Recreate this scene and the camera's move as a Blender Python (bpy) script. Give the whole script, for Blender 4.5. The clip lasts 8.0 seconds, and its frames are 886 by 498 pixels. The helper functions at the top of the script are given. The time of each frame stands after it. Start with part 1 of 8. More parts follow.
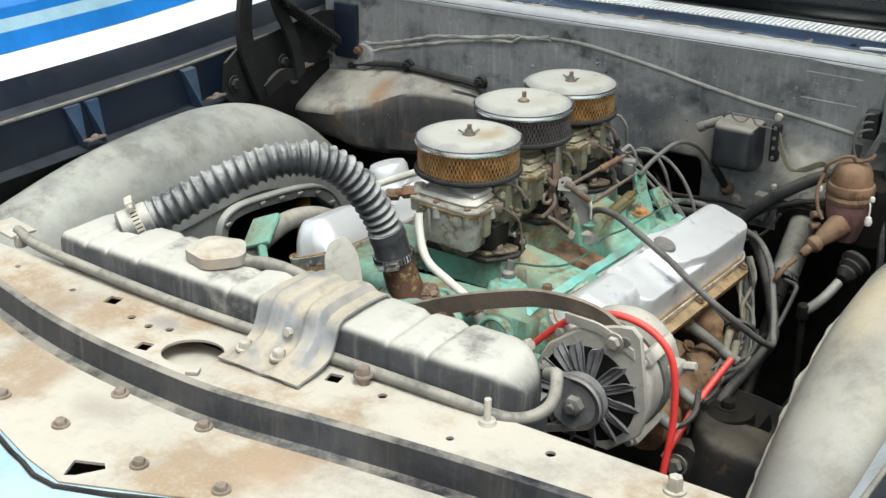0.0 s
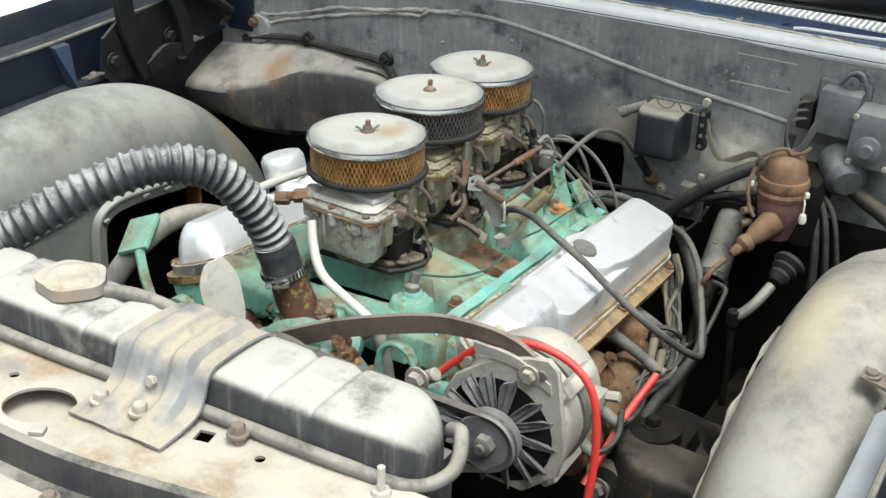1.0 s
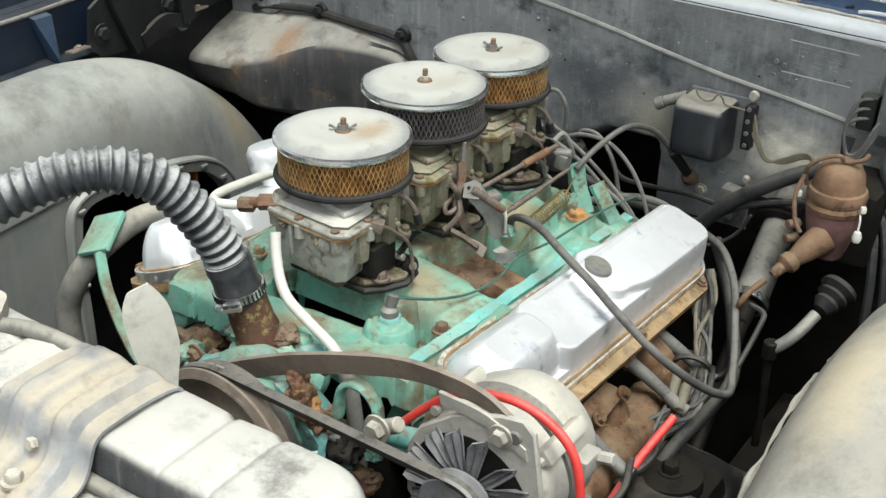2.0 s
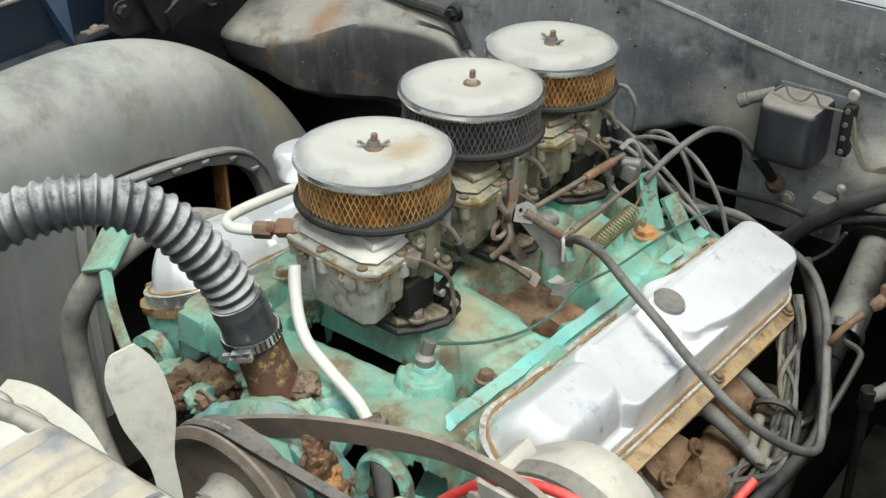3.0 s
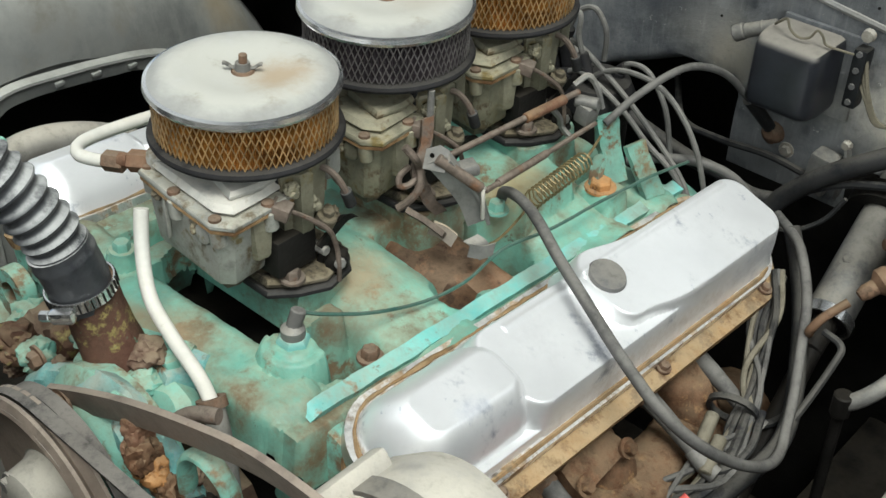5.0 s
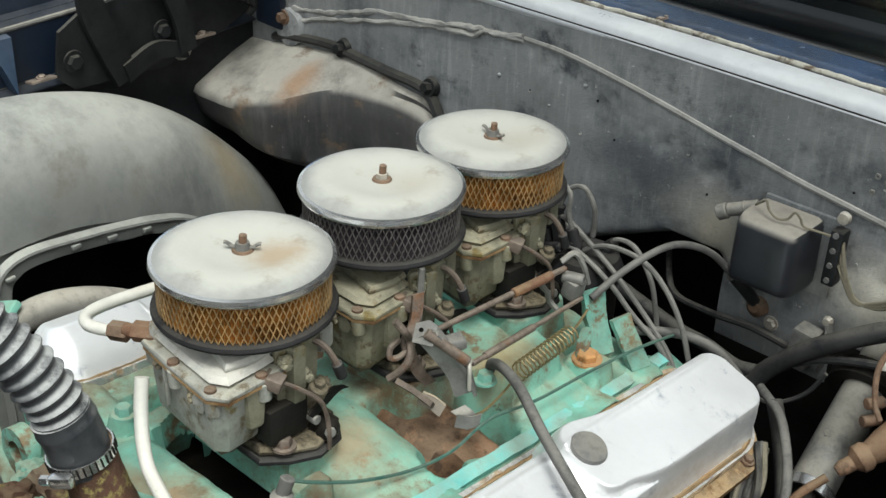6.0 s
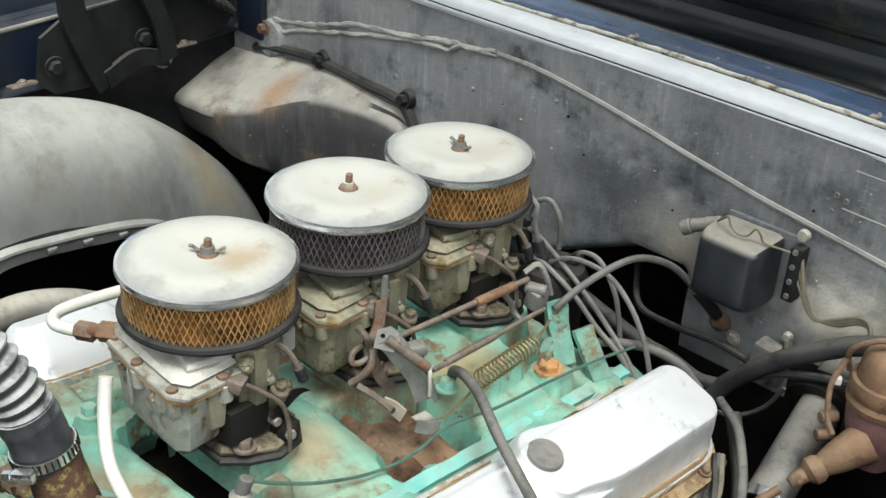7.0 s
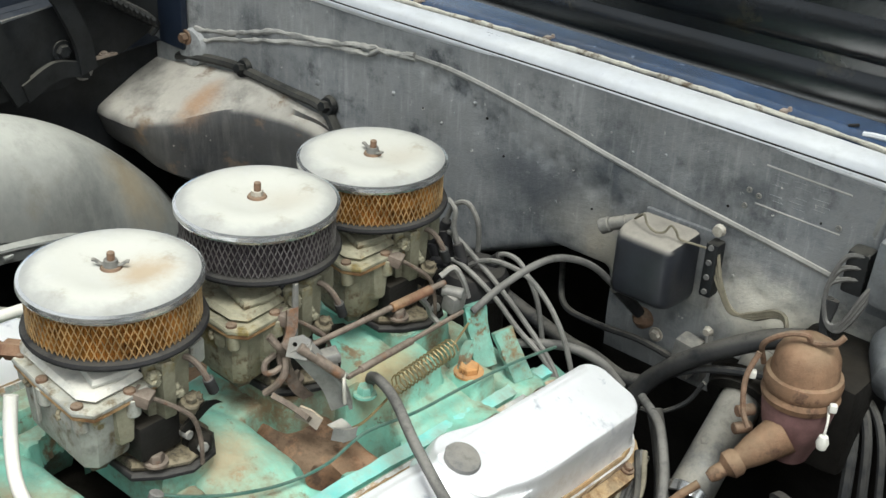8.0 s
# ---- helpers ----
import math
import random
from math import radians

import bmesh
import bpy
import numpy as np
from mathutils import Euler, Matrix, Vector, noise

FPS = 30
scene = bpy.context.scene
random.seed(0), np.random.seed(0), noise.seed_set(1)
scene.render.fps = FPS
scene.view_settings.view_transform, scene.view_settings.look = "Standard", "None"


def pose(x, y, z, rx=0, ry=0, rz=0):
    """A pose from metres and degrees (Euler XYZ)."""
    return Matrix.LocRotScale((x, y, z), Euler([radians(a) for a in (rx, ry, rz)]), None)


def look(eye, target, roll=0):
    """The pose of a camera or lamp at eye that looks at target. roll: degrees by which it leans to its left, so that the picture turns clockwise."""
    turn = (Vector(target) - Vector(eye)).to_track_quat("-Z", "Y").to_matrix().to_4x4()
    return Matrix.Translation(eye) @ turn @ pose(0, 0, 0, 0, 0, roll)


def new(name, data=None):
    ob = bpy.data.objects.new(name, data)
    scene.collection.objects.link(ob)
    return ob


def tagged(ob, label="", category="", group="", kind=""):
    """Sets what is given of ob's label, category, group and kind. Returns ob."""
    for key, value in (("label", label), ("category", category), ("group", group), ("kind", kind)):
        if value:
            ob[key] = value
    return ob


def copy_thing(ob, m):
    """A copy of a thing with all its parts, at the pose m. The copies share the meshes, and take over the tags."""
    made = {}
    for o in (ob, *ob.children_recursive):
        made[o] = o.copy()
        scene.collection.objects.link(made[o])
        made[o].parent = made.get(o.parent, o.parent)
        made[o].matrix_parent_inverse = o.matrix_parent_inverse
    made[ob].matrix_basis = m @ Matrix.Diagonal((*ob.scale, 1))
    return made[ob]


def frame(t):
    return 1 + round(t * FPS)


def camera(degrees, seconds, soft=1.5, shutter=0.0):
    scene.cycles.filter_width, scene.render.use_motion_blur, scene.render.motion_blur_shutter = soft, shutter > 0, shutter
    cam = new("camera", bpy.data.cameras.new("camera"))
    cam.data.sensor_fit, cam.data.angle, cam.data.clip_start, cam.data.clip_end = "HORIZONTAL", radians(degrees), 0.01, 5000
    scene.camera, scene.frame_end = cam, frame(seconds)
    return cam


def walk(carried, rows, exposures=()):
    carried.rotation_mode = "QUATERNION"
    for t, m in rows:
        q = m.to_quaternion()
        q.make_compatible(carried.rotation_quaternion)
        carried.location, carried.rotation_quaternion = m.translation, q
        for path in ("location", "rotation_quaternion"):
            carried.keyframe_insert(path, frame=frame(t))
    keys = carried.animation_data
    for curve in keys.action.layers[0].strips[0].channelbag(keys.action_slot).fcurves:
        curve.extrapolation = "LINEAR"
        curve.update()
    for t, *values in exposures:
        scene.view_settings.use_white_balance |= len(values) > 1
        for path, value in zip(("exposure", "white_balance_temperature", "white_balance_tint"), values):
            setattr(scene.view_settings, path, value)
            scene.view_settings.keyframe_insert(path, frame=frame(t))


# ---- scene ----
cam = camera(39.5, 8.0)
PATH = [
    (0, (0.864, -1.505, 1.58), (-0.15, 0.018, 0.772), 0.3),
    (0.5, (0.855, -1.436, 1.584), (-0.084, 0.109, 0.729), 1.9),
    (1, (0.785, -1.332, 1.582), (-0.101, 0.228, 0.697), 1.6),
    (1.5, (0.775, -1.222, 1.563), (-0.103, 0.317, 0.635), 2.0),
    (1.7, (0.772, -1.166, 1.562), (-0.146, 0.345, 0.627), 1.9),
    (2.8, (0.701, -0.949, 1.548), (-0.35, 0.411, 0.526), -0.2),
    (3, (0.663, -0.915, 1.547), (-0.371, 0.445, 0.507), 0.4),
    (3.5, (0.632, -0.829, 1.527), (-0.432, 0.45, 0.418), -1.0),
    (4, (0.66, -0.753, 1.518), (-0.437, 0.45, 0.356), -0.2),
    (4.2, (0.662, -0.737, 1.507), (-0.421, 0.47, 0.336), 1.0),
    (5.3, (0.65, -0.663, 1.479), (-0.405, 0.565, 0.304), 2.3),
    (5.5, (0.655, -0.664, 1.492), (-0.417, 0.581, 0.351), 1.8),
    (6, (0.69, -0.676, 1.529), (-0.48, 0.614, 0.546), 2.4),
    (6.5, (0.705, -0.682, 1.536), (-0.47, 0.612, 0.564), 3.5),
    (7, (0.723, -0.675, 1.536), (-0.446, 0.632, 0.575), 3.7),
    (7.5, (0.739, -0.661, 1.539), (-0.42, 0.657, 0.579), 3.3),
    (8, (0.752, -0.644, 1.538), (-0.37, 0.709, 0.585), 3.0),
]
walk(cam, [(t, look(eye, target, roll)) for t, eye, target, roll in PATH], [(0, 0.26, 6300, 4), (1.5, 0.38, 6300, 4), (3.5, 0.27, 6300, 3), (5.5, 0.10, 6300, 3), (6.5, 0.36, 6300, 4), (8, 0.52, 6300, 4)])

# ---- light: bright overcast daylight ----
world = bpy.data.worlds.new("overcast_sky")
scene.world = world
world.use_nodes = True
wn, wl = world.node_tree.nodes, world.node_tree.links
sky = wn.new("ShaderNodeTexSky")
sky.sky_type, sky.sun_disc = "NISHITA", False
sky.sun_elevation, sky.sun_rotation = radians(62), radians(128)
sky.air_density, sky.dust_density = 1.0, 3.0
pale = wn.new("ShaderNodeHueSaturation")
pale.inputs["Saturation"].default_value = 0.12
wl.new(sky.outputs[0], pale.inputs["Color"])
wl.new(pale.outputs[0], wn["Background"].inputs["Color"])
wn["Background"].inputs["Strength"].default_value = 0.20
sun = bpy.data.lights.new("sun", "SUN")
sun.energy, sun.angle, sun.color = 2.35, radians(24), (1.0, 0.98, 0.95)
sun_ob = new("sun", sun)
sun_ob.matrix_world = look((1.3, -1.0, 4.4), (0, 0, 1))


# ---- materials ----
def ramp(nodes, links, value, lo, hi):
    r = nodes.new("ShaderNodeMapRange")
    r.interpolation_type = "SMOOTHSTEP"
    r.inputs["From Min"].default_value, r.inputs["From Max"].default_value = lo, hi
    links.new(value, r.inputs["Value"])
    return r.outputs[0]


def mixed(nodes, links, factor, a, b):
    m = nodes.new("ShaderNodeMix")
    m.data_type = "RGBA"
    for socket, value in ((m.inputs[0], factor), (m.inputs[6], a), (m.inputs[7], b)):
        if isinstance(value, (tuple, list)):
            socket.default_value = (*value, 1.0)
        elif isinstance(value, (int, float)):
            socket.default_value = value
        else:
            links.new(value, socket)
    return m.outputs[2]


def maths(nodes, links, op, a, b):
    m = nodes.new("ShaderNodeMath")
    m.operation, m.use_clamp = op, op == "SUBTRACT"
    for socket, value in ((m.inputs[0], a), (m.inputs[1], b)):
        if isinstance(value, (int, float)):
            socket.default_value = value
        else:
            links.new(value, socket)
    return m.outputs[0]


def noise_at(nodes, links, vec, scale, detail=5.0, rough=0.6, stretch=None):
    if stretch:
        mp = nodes.new("ShaderNodeMapping")
        mp.inputs["Scale"].default_value = stretch
        links.new(vec, mp.inputs["Vector"])
        vec = mp.outputs[0]
    n = nodes.new("ShaderNodeTexNoise")
    n.inputs["Scale"].default_value, n.inputs["Detail"].default_value, n.inputs["Roughness"].default_value = scale, detail, rough
    links.new(vec, n.inputs["Vector"])
    return n.outputs["Fac"]


def surface(name, base, rough=0.6, metal=0.0, scale=14.0, vary=0.3, dust=None, cover=0.0, up=0.0, dust_rough=0.9,
            rust=None, rusty=0.0, rust_scale=18.0, bump=0.4, grain=230.0, streak=0.0, streak_dir=(1, 1, 0.07), coat=0.0, spots=None, spotty=0.0, grime=0.45, crisp=(0.30, 0.58), stain=None, stained=0.0, stain_scale=9.0, streak_scale=6.0):
    """Base colour with two scales of variation; dust that lies on what faces up and in blotches; rust or chips in patches."""
    m = bpy.data.materials.new(name)
    m.use_nodes = True
    nd, lk = m.node_tree.nodes, m.node_tree.links
    b = nd["Principled BSDF"]
    co = nd.new("ShaderNodeTexCoord").outputs["Object"]
    big, fine = noise_at(nd, lk, co, scale, 8.0, 0.7), noise_at(nd, lk, co, grain, 4.0, 0.7)
    dark = tuple(c * (1 - vary) for c in base)
    light = tuple(min(1, c * (1 + vary)) for c in base)
    col = mixed(nd, lk, ramp(nd, lk, big, 0.3, 0.7), dark, light)
    rgh, met = rough, metal
    if rust:
        patch = noise_at(nd, lk, co, rust_scale, 8.0, 0.7)
        k = ramp(nd, lk, patch, 0.72 - 0.4 * rusty, 0.80 - 0.4 * rusty)
        tone = mixed(nd, lk, ramp(nd, lk, fine, 0.35, 0.65), tuple(c * 0.55 for c in rust), rust)
        col = mixed(nd, lk, k, col, tone)
        rgh = maths(nd, lk, "MAXIMUM", rgh, maths(nd, lk, "MULTIPLY", k, 0.85))
        met = maths(nd, lk, "MULTIPLY", maths(nd, lk, "SUBTRACT", 1.0, k), met)
    if spots:
        k = ramp(nd, lk, noise_at(nd, lk, co, rust_scale * 2.3, 6.0, 0.75), 0.70 - 0.3 * spotty, 0.76 - 0.3 * spotty)
        col = mixed(nd, lk, k, col, spots)
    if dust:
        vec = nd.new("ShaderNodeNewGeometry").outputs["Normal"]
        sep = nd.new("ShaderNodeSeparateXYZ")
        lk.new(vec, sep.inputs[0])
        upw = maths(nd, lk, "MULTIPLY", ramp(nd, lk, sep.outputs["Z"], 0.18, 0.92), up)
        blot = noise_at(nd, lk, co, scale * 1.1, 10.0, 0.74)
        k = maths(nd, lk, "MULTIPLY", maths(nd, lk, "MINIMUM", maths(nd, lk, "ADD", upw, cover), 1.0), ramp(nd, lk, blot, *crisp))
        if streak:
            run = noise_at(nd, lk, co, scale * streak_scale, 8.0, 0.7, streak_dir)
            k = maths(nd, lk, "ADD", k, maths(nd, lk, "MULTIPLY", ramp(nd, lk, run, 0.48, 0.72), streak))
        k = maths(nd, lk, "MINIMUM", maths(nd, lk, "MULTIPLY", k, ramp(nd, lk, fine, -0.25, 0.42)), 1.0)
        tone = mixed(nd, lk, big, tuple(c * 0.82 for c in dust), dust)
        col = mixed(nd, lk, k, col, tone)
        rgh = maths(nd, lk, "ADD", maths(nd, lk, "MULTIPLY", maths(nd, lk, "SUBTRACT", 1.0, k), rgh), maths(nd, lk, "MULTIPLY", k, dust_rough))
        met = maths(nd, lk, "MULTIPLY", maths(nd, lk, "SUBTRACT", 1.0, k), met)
    if stain:
        k = ramp(nd, lk, noise_at(nd, lk, co, stain_scale, 9.0, 0.68), 0.64 - 0.3 * stained, 0.80 - 0.3 * stained)
        k = maths(nd, lk, "MULTIPLY", k, ramp(nd, lk, fine, 0.10, 0.55))
        col = mixed(nd, lk, k, col, mixed(nd, lk, big, tuple(c * 0.6 for c in stain), stain))
    if grime:
        g = noise_at(nd, lk, co, scale * 2.2, 9.0, 0.72)
        col = mixed(nd, lk, maths(nd, lk, "MULTIPLY", ramp(nd, lk, g, 0.50, 0.74), grime), col, tuple(0.22 * c for c in base))
    lk.new(col, b.inputs["Base Color"])
    for value, socket in ((rgh, b.inputs["Roughness"]), (met, b.inputs["Metallic"])):
        if isinstance(value, (int, float)):
            socket.default_value = value
        else:
            lk.new(value, socket)
    b.inputs["Coat Weight"].default_value = coat
    b.inputs["Specular IOR Level"].default_value = 0.12 if rough >= 0.45 else 0.4
    if bump:
        bp = nd.new("ShaderNodeBump")
        bp.inputs["Strength"].default_value, bp.inputs["Distance"].default_value = bump, 0.002
        lk.new(maths(nd, lk, "ADD", maths(nd, lk, "MULTIPLY", fine, 0.5), maths(nd, lk, "MULTIPLY", big, 0.5)), bp.inputs["Height"])
        lk.new(bp.outputs[0], b.inputs["Normal"])
    return m


def patch_over(m, centre, radii, colour, amount, rough=0.85, scale=24.0):
    """An uneven patch of colour lying at one place on a surface."""
    nd, lk = m.node_tree.nodes, m.node_tree.links
    b = nd["Principled BSDF"]
    co = nd.new("ShaderNodeTexCoord").outputs["Object"]
    sub, div, size = nd.new("ShaderNodeVectorMath"), nd.new("ShaderNodeVectorMath"), nd.new("ShaderNodeVectorMath")
    sub.operation, div.operation, size.operation = "SUBTRACT", "DIVIDE", "LENGTH"
    lk.new(co, sub.inputs[0])
    sub.inputs[1].default_value = centre
    lk.new(sub.outputs[0], div.inputs[0])
    div.inputs[1].default_value = radii
    lk.new(div.outputs[0], size.inputs[0])
    d = maths(nd, lk, "ADD", size.outputs["Value"], maths(nd, lk, "MULTIPLY", noise_at(nd, lk, co, scale, 9.0, 0.72), 1.1))
    k = maths(nd, lk, "MULTIPLY", maths(nd, lk, "SUBTRACT", 1.0, ramp(nd, lk, d, 0.7, 1.6)), amount)
    k = maths(nd, lk, "MULTIPLY", k, ramp(nd, lk, noise_at(nd, lk, co, 260.0, 4.0, 0.7), 0.05, 0.5))
    old = b.inputs["Base Color"].links[0].from_socket
    lk.new(mixed(nd, lk, k, old, colour), b.inputs["Base Color"])
    for key, value in (("Roughness", rough), ("Metallic", 0.0)):
        socket = b.inputs[key]
        start = socket.links[0].from_socket if socket.links else socket.default_value
        keep = maths(nd, lk, "MULTIPLY", maths(nd, lk, "SUBTRACT", 1.0, k), start)
        lk.new(maths(nd, lk, "ADD", keep, maths(nd, lk, "MULTIPLY", k, value)), socket)
    return m


DUST = (0.50, 0.46, 0.38)
PALE_DUST = (0.66, 0.62, 0.53)
RUST = (0.23, 0.10, 0.05)
TAN = (0.42, 0.30, 0.19)
def lid_material(name, patch):
    """Chrome under dust: bare towards the rim, a brown stain beside the stud."""
    m = surface(name, (0.58, 0.58, 0.56), 0.25, 1.0, 9, 0.1, (0.475, 0.465, 0.415), 0.9, 0.6, bump=0.12, grime=0.14, crisp=(0.15, 0.5), stain=(0.34, 0.31, 0.245), stained=0.38, stain_scale=16)
    nd, lk = m.node_tree.nodes, m.node_tree.links
    b = nd["Principled BSDF"]
    co = nd.new("ShaderNodeTexCoord").outputs["Object"]
    sep = nd.new("ShaderNodeSeparateXYZ")
    lk.new(co, sep.inputs[0])

    def away(x, y):
        dx, dy = maths(nd, lk, "ADD", sep.outputs[0], -x), maths(nd, lk, "ADD", sep.outputs[1], -y)
        return maths(nd, lk, "SQRT", maths(nd, lk, "ADD", maths(nd, lk, "MULTIPLY", dx, dx), maths(nd, lk, "MULTIPLY", dy, dy)), 0.0)
    wear = maths(nd, lk, "ADD", away(0, 0), maths(nd, lk, "MULTIPLY", noise_at(nd, lk, co, 30, 6, 0.7), 0.03))
    bare = maths(nd, lk, "MULTIPLY", ramp(nd, lk, wear, 0.066, 0.088), 0.75)
    old_col, old_rough, old_metal = (b.inputs[k].links[0].from_socket for k in ("Base Color", "Roughness", "Metallic"))
    col = mixed(nd, lk, bare, old_col, (0.40, 0.40, 0.385))
    stain = maths(nd, lk, "ADD", away(0.026, 0.012), maths(nd, lk, "MULTIPLY", noise_at(nd, lk, co, 45, 8, 0.75), 0.045))
    k = maths(nd, lk, "MULTIPLY", maths(nd, lk, "SUBTRACT", 1.0, ramp(nd, lk, stain, 0.026, 0.060)), patch)
    lk.new(mixed(nd, lk, k, col, (0.34, 0.25, 0.15)), b.inputs["Base Color"])
    lk.new(maths(nd, lk, "MAXIMUM", old_metal, bare), b.inputs["Metallic"])
    return m


M_LID = lid_material("dusty_chrome_lid", 0.75)
M_LID_PLAIN = lid_material("dusty_chrome_lid_pale", 0.2)
M_RIM = surface("chrome_rim", (0.74, 0.74, 0.73), 0.16, 1.0, 20, 0.06, DUST, 0.10, 0.05, bump=0.05, grime=0.06, crisp=(0.0, 1.0))
M_RUBBER = surface("black_rubber", (0.012, 0.012, 0.014), 0.6, 0, 20, 0.3, DUST, 0.02, 0.08)
M_SCREEN = surface("bronzed_wire_screen", (0.40, 0.25, 0.10), 0.4, 0.6, 60, 0.5, DUST, 0.1, 0.3, grime=0.4)
M_SCREEN_DARK = surface("dark_wire_screen", (0.12, 0.11, 0.11), 0.5, 0.7, 60, 0.4, DUST, 0.1, 0.3)
M_PAPER = surface("ochre_filter_paper", (0.34, 0.15, 0.028), 0.85, 0, 25, 0.5, DUST, 0.03, 0.1, grime=0.2, stain=(0.09, 0.035, 0.01), stained=0.4, stain_scale=22)
M_PAPER_DARK = surface("sooty_filter_paper", (0.06, 0.05, 0.055), 0.9, 0, 25, 0.35)
M_ZINC = surface("weathered_zinc_casting", (0.33, 0.33, 0.30), 0.48, 0.35, 22, 0.3, (0.50, 0.47, 0.37), 0.14, 0.55, rust=(0.22, 0.17, 0.07), rusty=0.34, rust_scale=30, bump=0.5, grime=0.5, stain=(0.15, 0.105, 0.05), stained=0.44, stain_scale=38)
M_ZINC_DUSTY = surface("dust_whitened_zinc", (0.36, 0.36, 0.33), 0.48, 0.3, 22, 0.3, (0.62, 0.59, 0.52), 0.25, 0.9, bump=0.4, grime=0.2, stain=(0.25, 0.19, 0.10), stained=0.38, stain_scale=36)
M_ZINC_DIRTY = surface("dirt_caked_zinc", (0.11, 0.095, 0.07), 0.6, 0.2, 24, 0.35, (0.30, 0.25, 0.16), 0.10, 0.42, rust=(0.05, 0.04, 0.03), rusty=0.45, rust_scale=26, bump=0.7, grime=0.6, stain=(0.03, 0.026, 0.022), stained=0.42, stain_scale=34)
M_TURQ = surface("worn_turquoise_enamel", (0.17, 0.44, 0.36), 0.38, 0, 12, 0.25, (0.36, 0.30, 0.19), 0.25, 0.55, rust=(0.20, 0.115, 0.055), rusty=0.42, rust_scale=15, bump=0.5, spots=(0.06, 0.05, 0.04), spotty=0.25, grime=0.45, crisp=(0.30, 0.70), stain=(0.18, 0.105, 0.055), stained=0.50, stain_scale=16)
M_TURQ_DIRTY = surface("dirt_covered_turquoise_enamel", (0.155, 0.40, 0.315), 0.36, 0, 9, 0.3, (0.33, 0.275, 0.175), 0.40, 0.62, rust=(0.18, 0.115, 0.06), rusty=0.36, rust_scale=14, bump=0.6, spots=(0.045, 0.04, 0.03), spotty=0.24, grime=0.40, crisp=(0.30, 0.74), stain=(0.20, 0.130, 0.068), stained=0.52, stain_scale=10)
# Brown dirt, darkened between the carburettors for the shade there.
for centre, radii, tone, much in (((0.065, -0.105, 0.865), (0.055, 0.05, 0.06), (0.31, 0.25, 0.155), 0.85), ((0.085, 0.075, 0.865), (0.04, 0.06, 0.06), (0.33, 0.28, 0.155), 0.8),
                                  ((0.0, -0.255, 0.85), (0.06, 0.03, 0.06), (0.33, 0.25, 0.15), 0.7), ((0.10, -0.15, 0.855), (0.03, 0.03, 0.05), (0.16, 0.10, 0.055), 0.6),
                                  ((0.06, 0.01, 0.86), (0.04, 0.04, 0.06), (0.15, 0.11, 0.07), 0.8), ((-0.1, -0.05, 0.85), (0.06, 0.16, 0.06), (0.28, 0.23, 0.15), 0.7), ((0.13, 0.18, 0.85), (0.05, 0.03, 0.06), (0.27, 0.20, 0.11), 0.5)):
    patch_over(M_TURQ_DIRTY, centre, radii, tone, much, 0.9, 30)
M_TURQ_WORN = surface("rust_streaked_turquoise_enamel", (0.15, 0.37, 0.30), 0.42, 0, 14, 0.3, (0.30, 0.24, 0.16), 0.2, 0.4, rust=(0.17, 0.10, 0.05), rusty=0.46, rust_scale=34, bump=0.5, spots=(0.05, 0.045, 0.04), spotty=0.25, grime=0.5, stain=(0.24, 0.15, 0.07), stained=0.5, stain_scale=30)
M_CROSS = surface("heat_rusted_iron", (0.15, 0.08, 0.045), 0.85, 0, 30, 0.4, (0.32, 0.23, 0.15), 0.15, 0.32, rust=(0.06, 0.032, 0.022), rusty=0.47, rust_scale=22, bump=1.0)
M_LINK = surface("rusty_linkage_steel", (0.12, 0.092, 0.075), 0.6, 0.3, 60, 0.45, (0.34, 0.29, 0.23), 0.14, 0.35, rust=(0.15, 0.07, 0.035), rusty=0.40, rust_scale=34, bump=0.5)
M_TURQ_CLEAN = surface("bright_turquoise_enamel", (0.15, 0.45, 0.41), 0.34, 0, 12, 0.25, (0.42, 0.38, 0.28), 0.2, 0.5, rust=(0.24, 0.13, 0.06), rusty=0.34, rust_scale=17, bump=0.3, spots=(0.06, 0.05, 0.04), spotty=0.16, crisp=(0.34, 0.70))
M_TURQ_BLUE = surface("chalky_blue_green_enamel", (0.14, 0.37, 0.35), 0.45, 0, 26, 0.35, (0.44, 0.43, 0.35), 0.3, 0.5, rust=(0.16, 0.085, 0.04), rusty=0.47, rust_scale=26, bump=0.9, spots=(0.15, 0.33, 0.42), spotty=0.34, grime=0.55, crisp=(0.34, 0.62), stain=(0.17, 0.10, 0.05), stained=0.50, stain_scale=26)
M_ORANGE_RUST = surface("bright_orange_rust", (0.36, 0.17, 0.06), 0.85, 0, 26, 0.4, (0.46, 0.34, 0.2), 0.1, 0.3, rust=(0.12, 0.05, 0.025), rusty=0.42, rust_scale=40, bump=0.9)
M_CHROME = surface("dulled_chrome", (0.90, 0.905, 0.91), 0.24, 0.85, 10, 0.05, (0.90, 0.895, 0.88), 0.42, 0.16, 0.38, rust=(0.40, 0.29, 0.15), rusty=0.17, rust_scale=14, bump=0.12, spots=(0.42, 0.45, 0.52), spotty=0.20, grime=0.12, crisp=(-0.6, 1.0), stain=(0.44, 0.47, 0.54), stained=0.22, stain_scale=22)
patch_over(M_CHROME, (0.278, 0.02, 0.808), (0.014, 0.24, 0.022), (0.36, 0.26, 0.14), 0.65, 0.7, 70)
patch_over(M_CHROME, (0.272, 0.22, 0.815), (0.02, 0.07, 0.025), (0.27, 0.27, 0.28), 0.6, 0.5, 50)
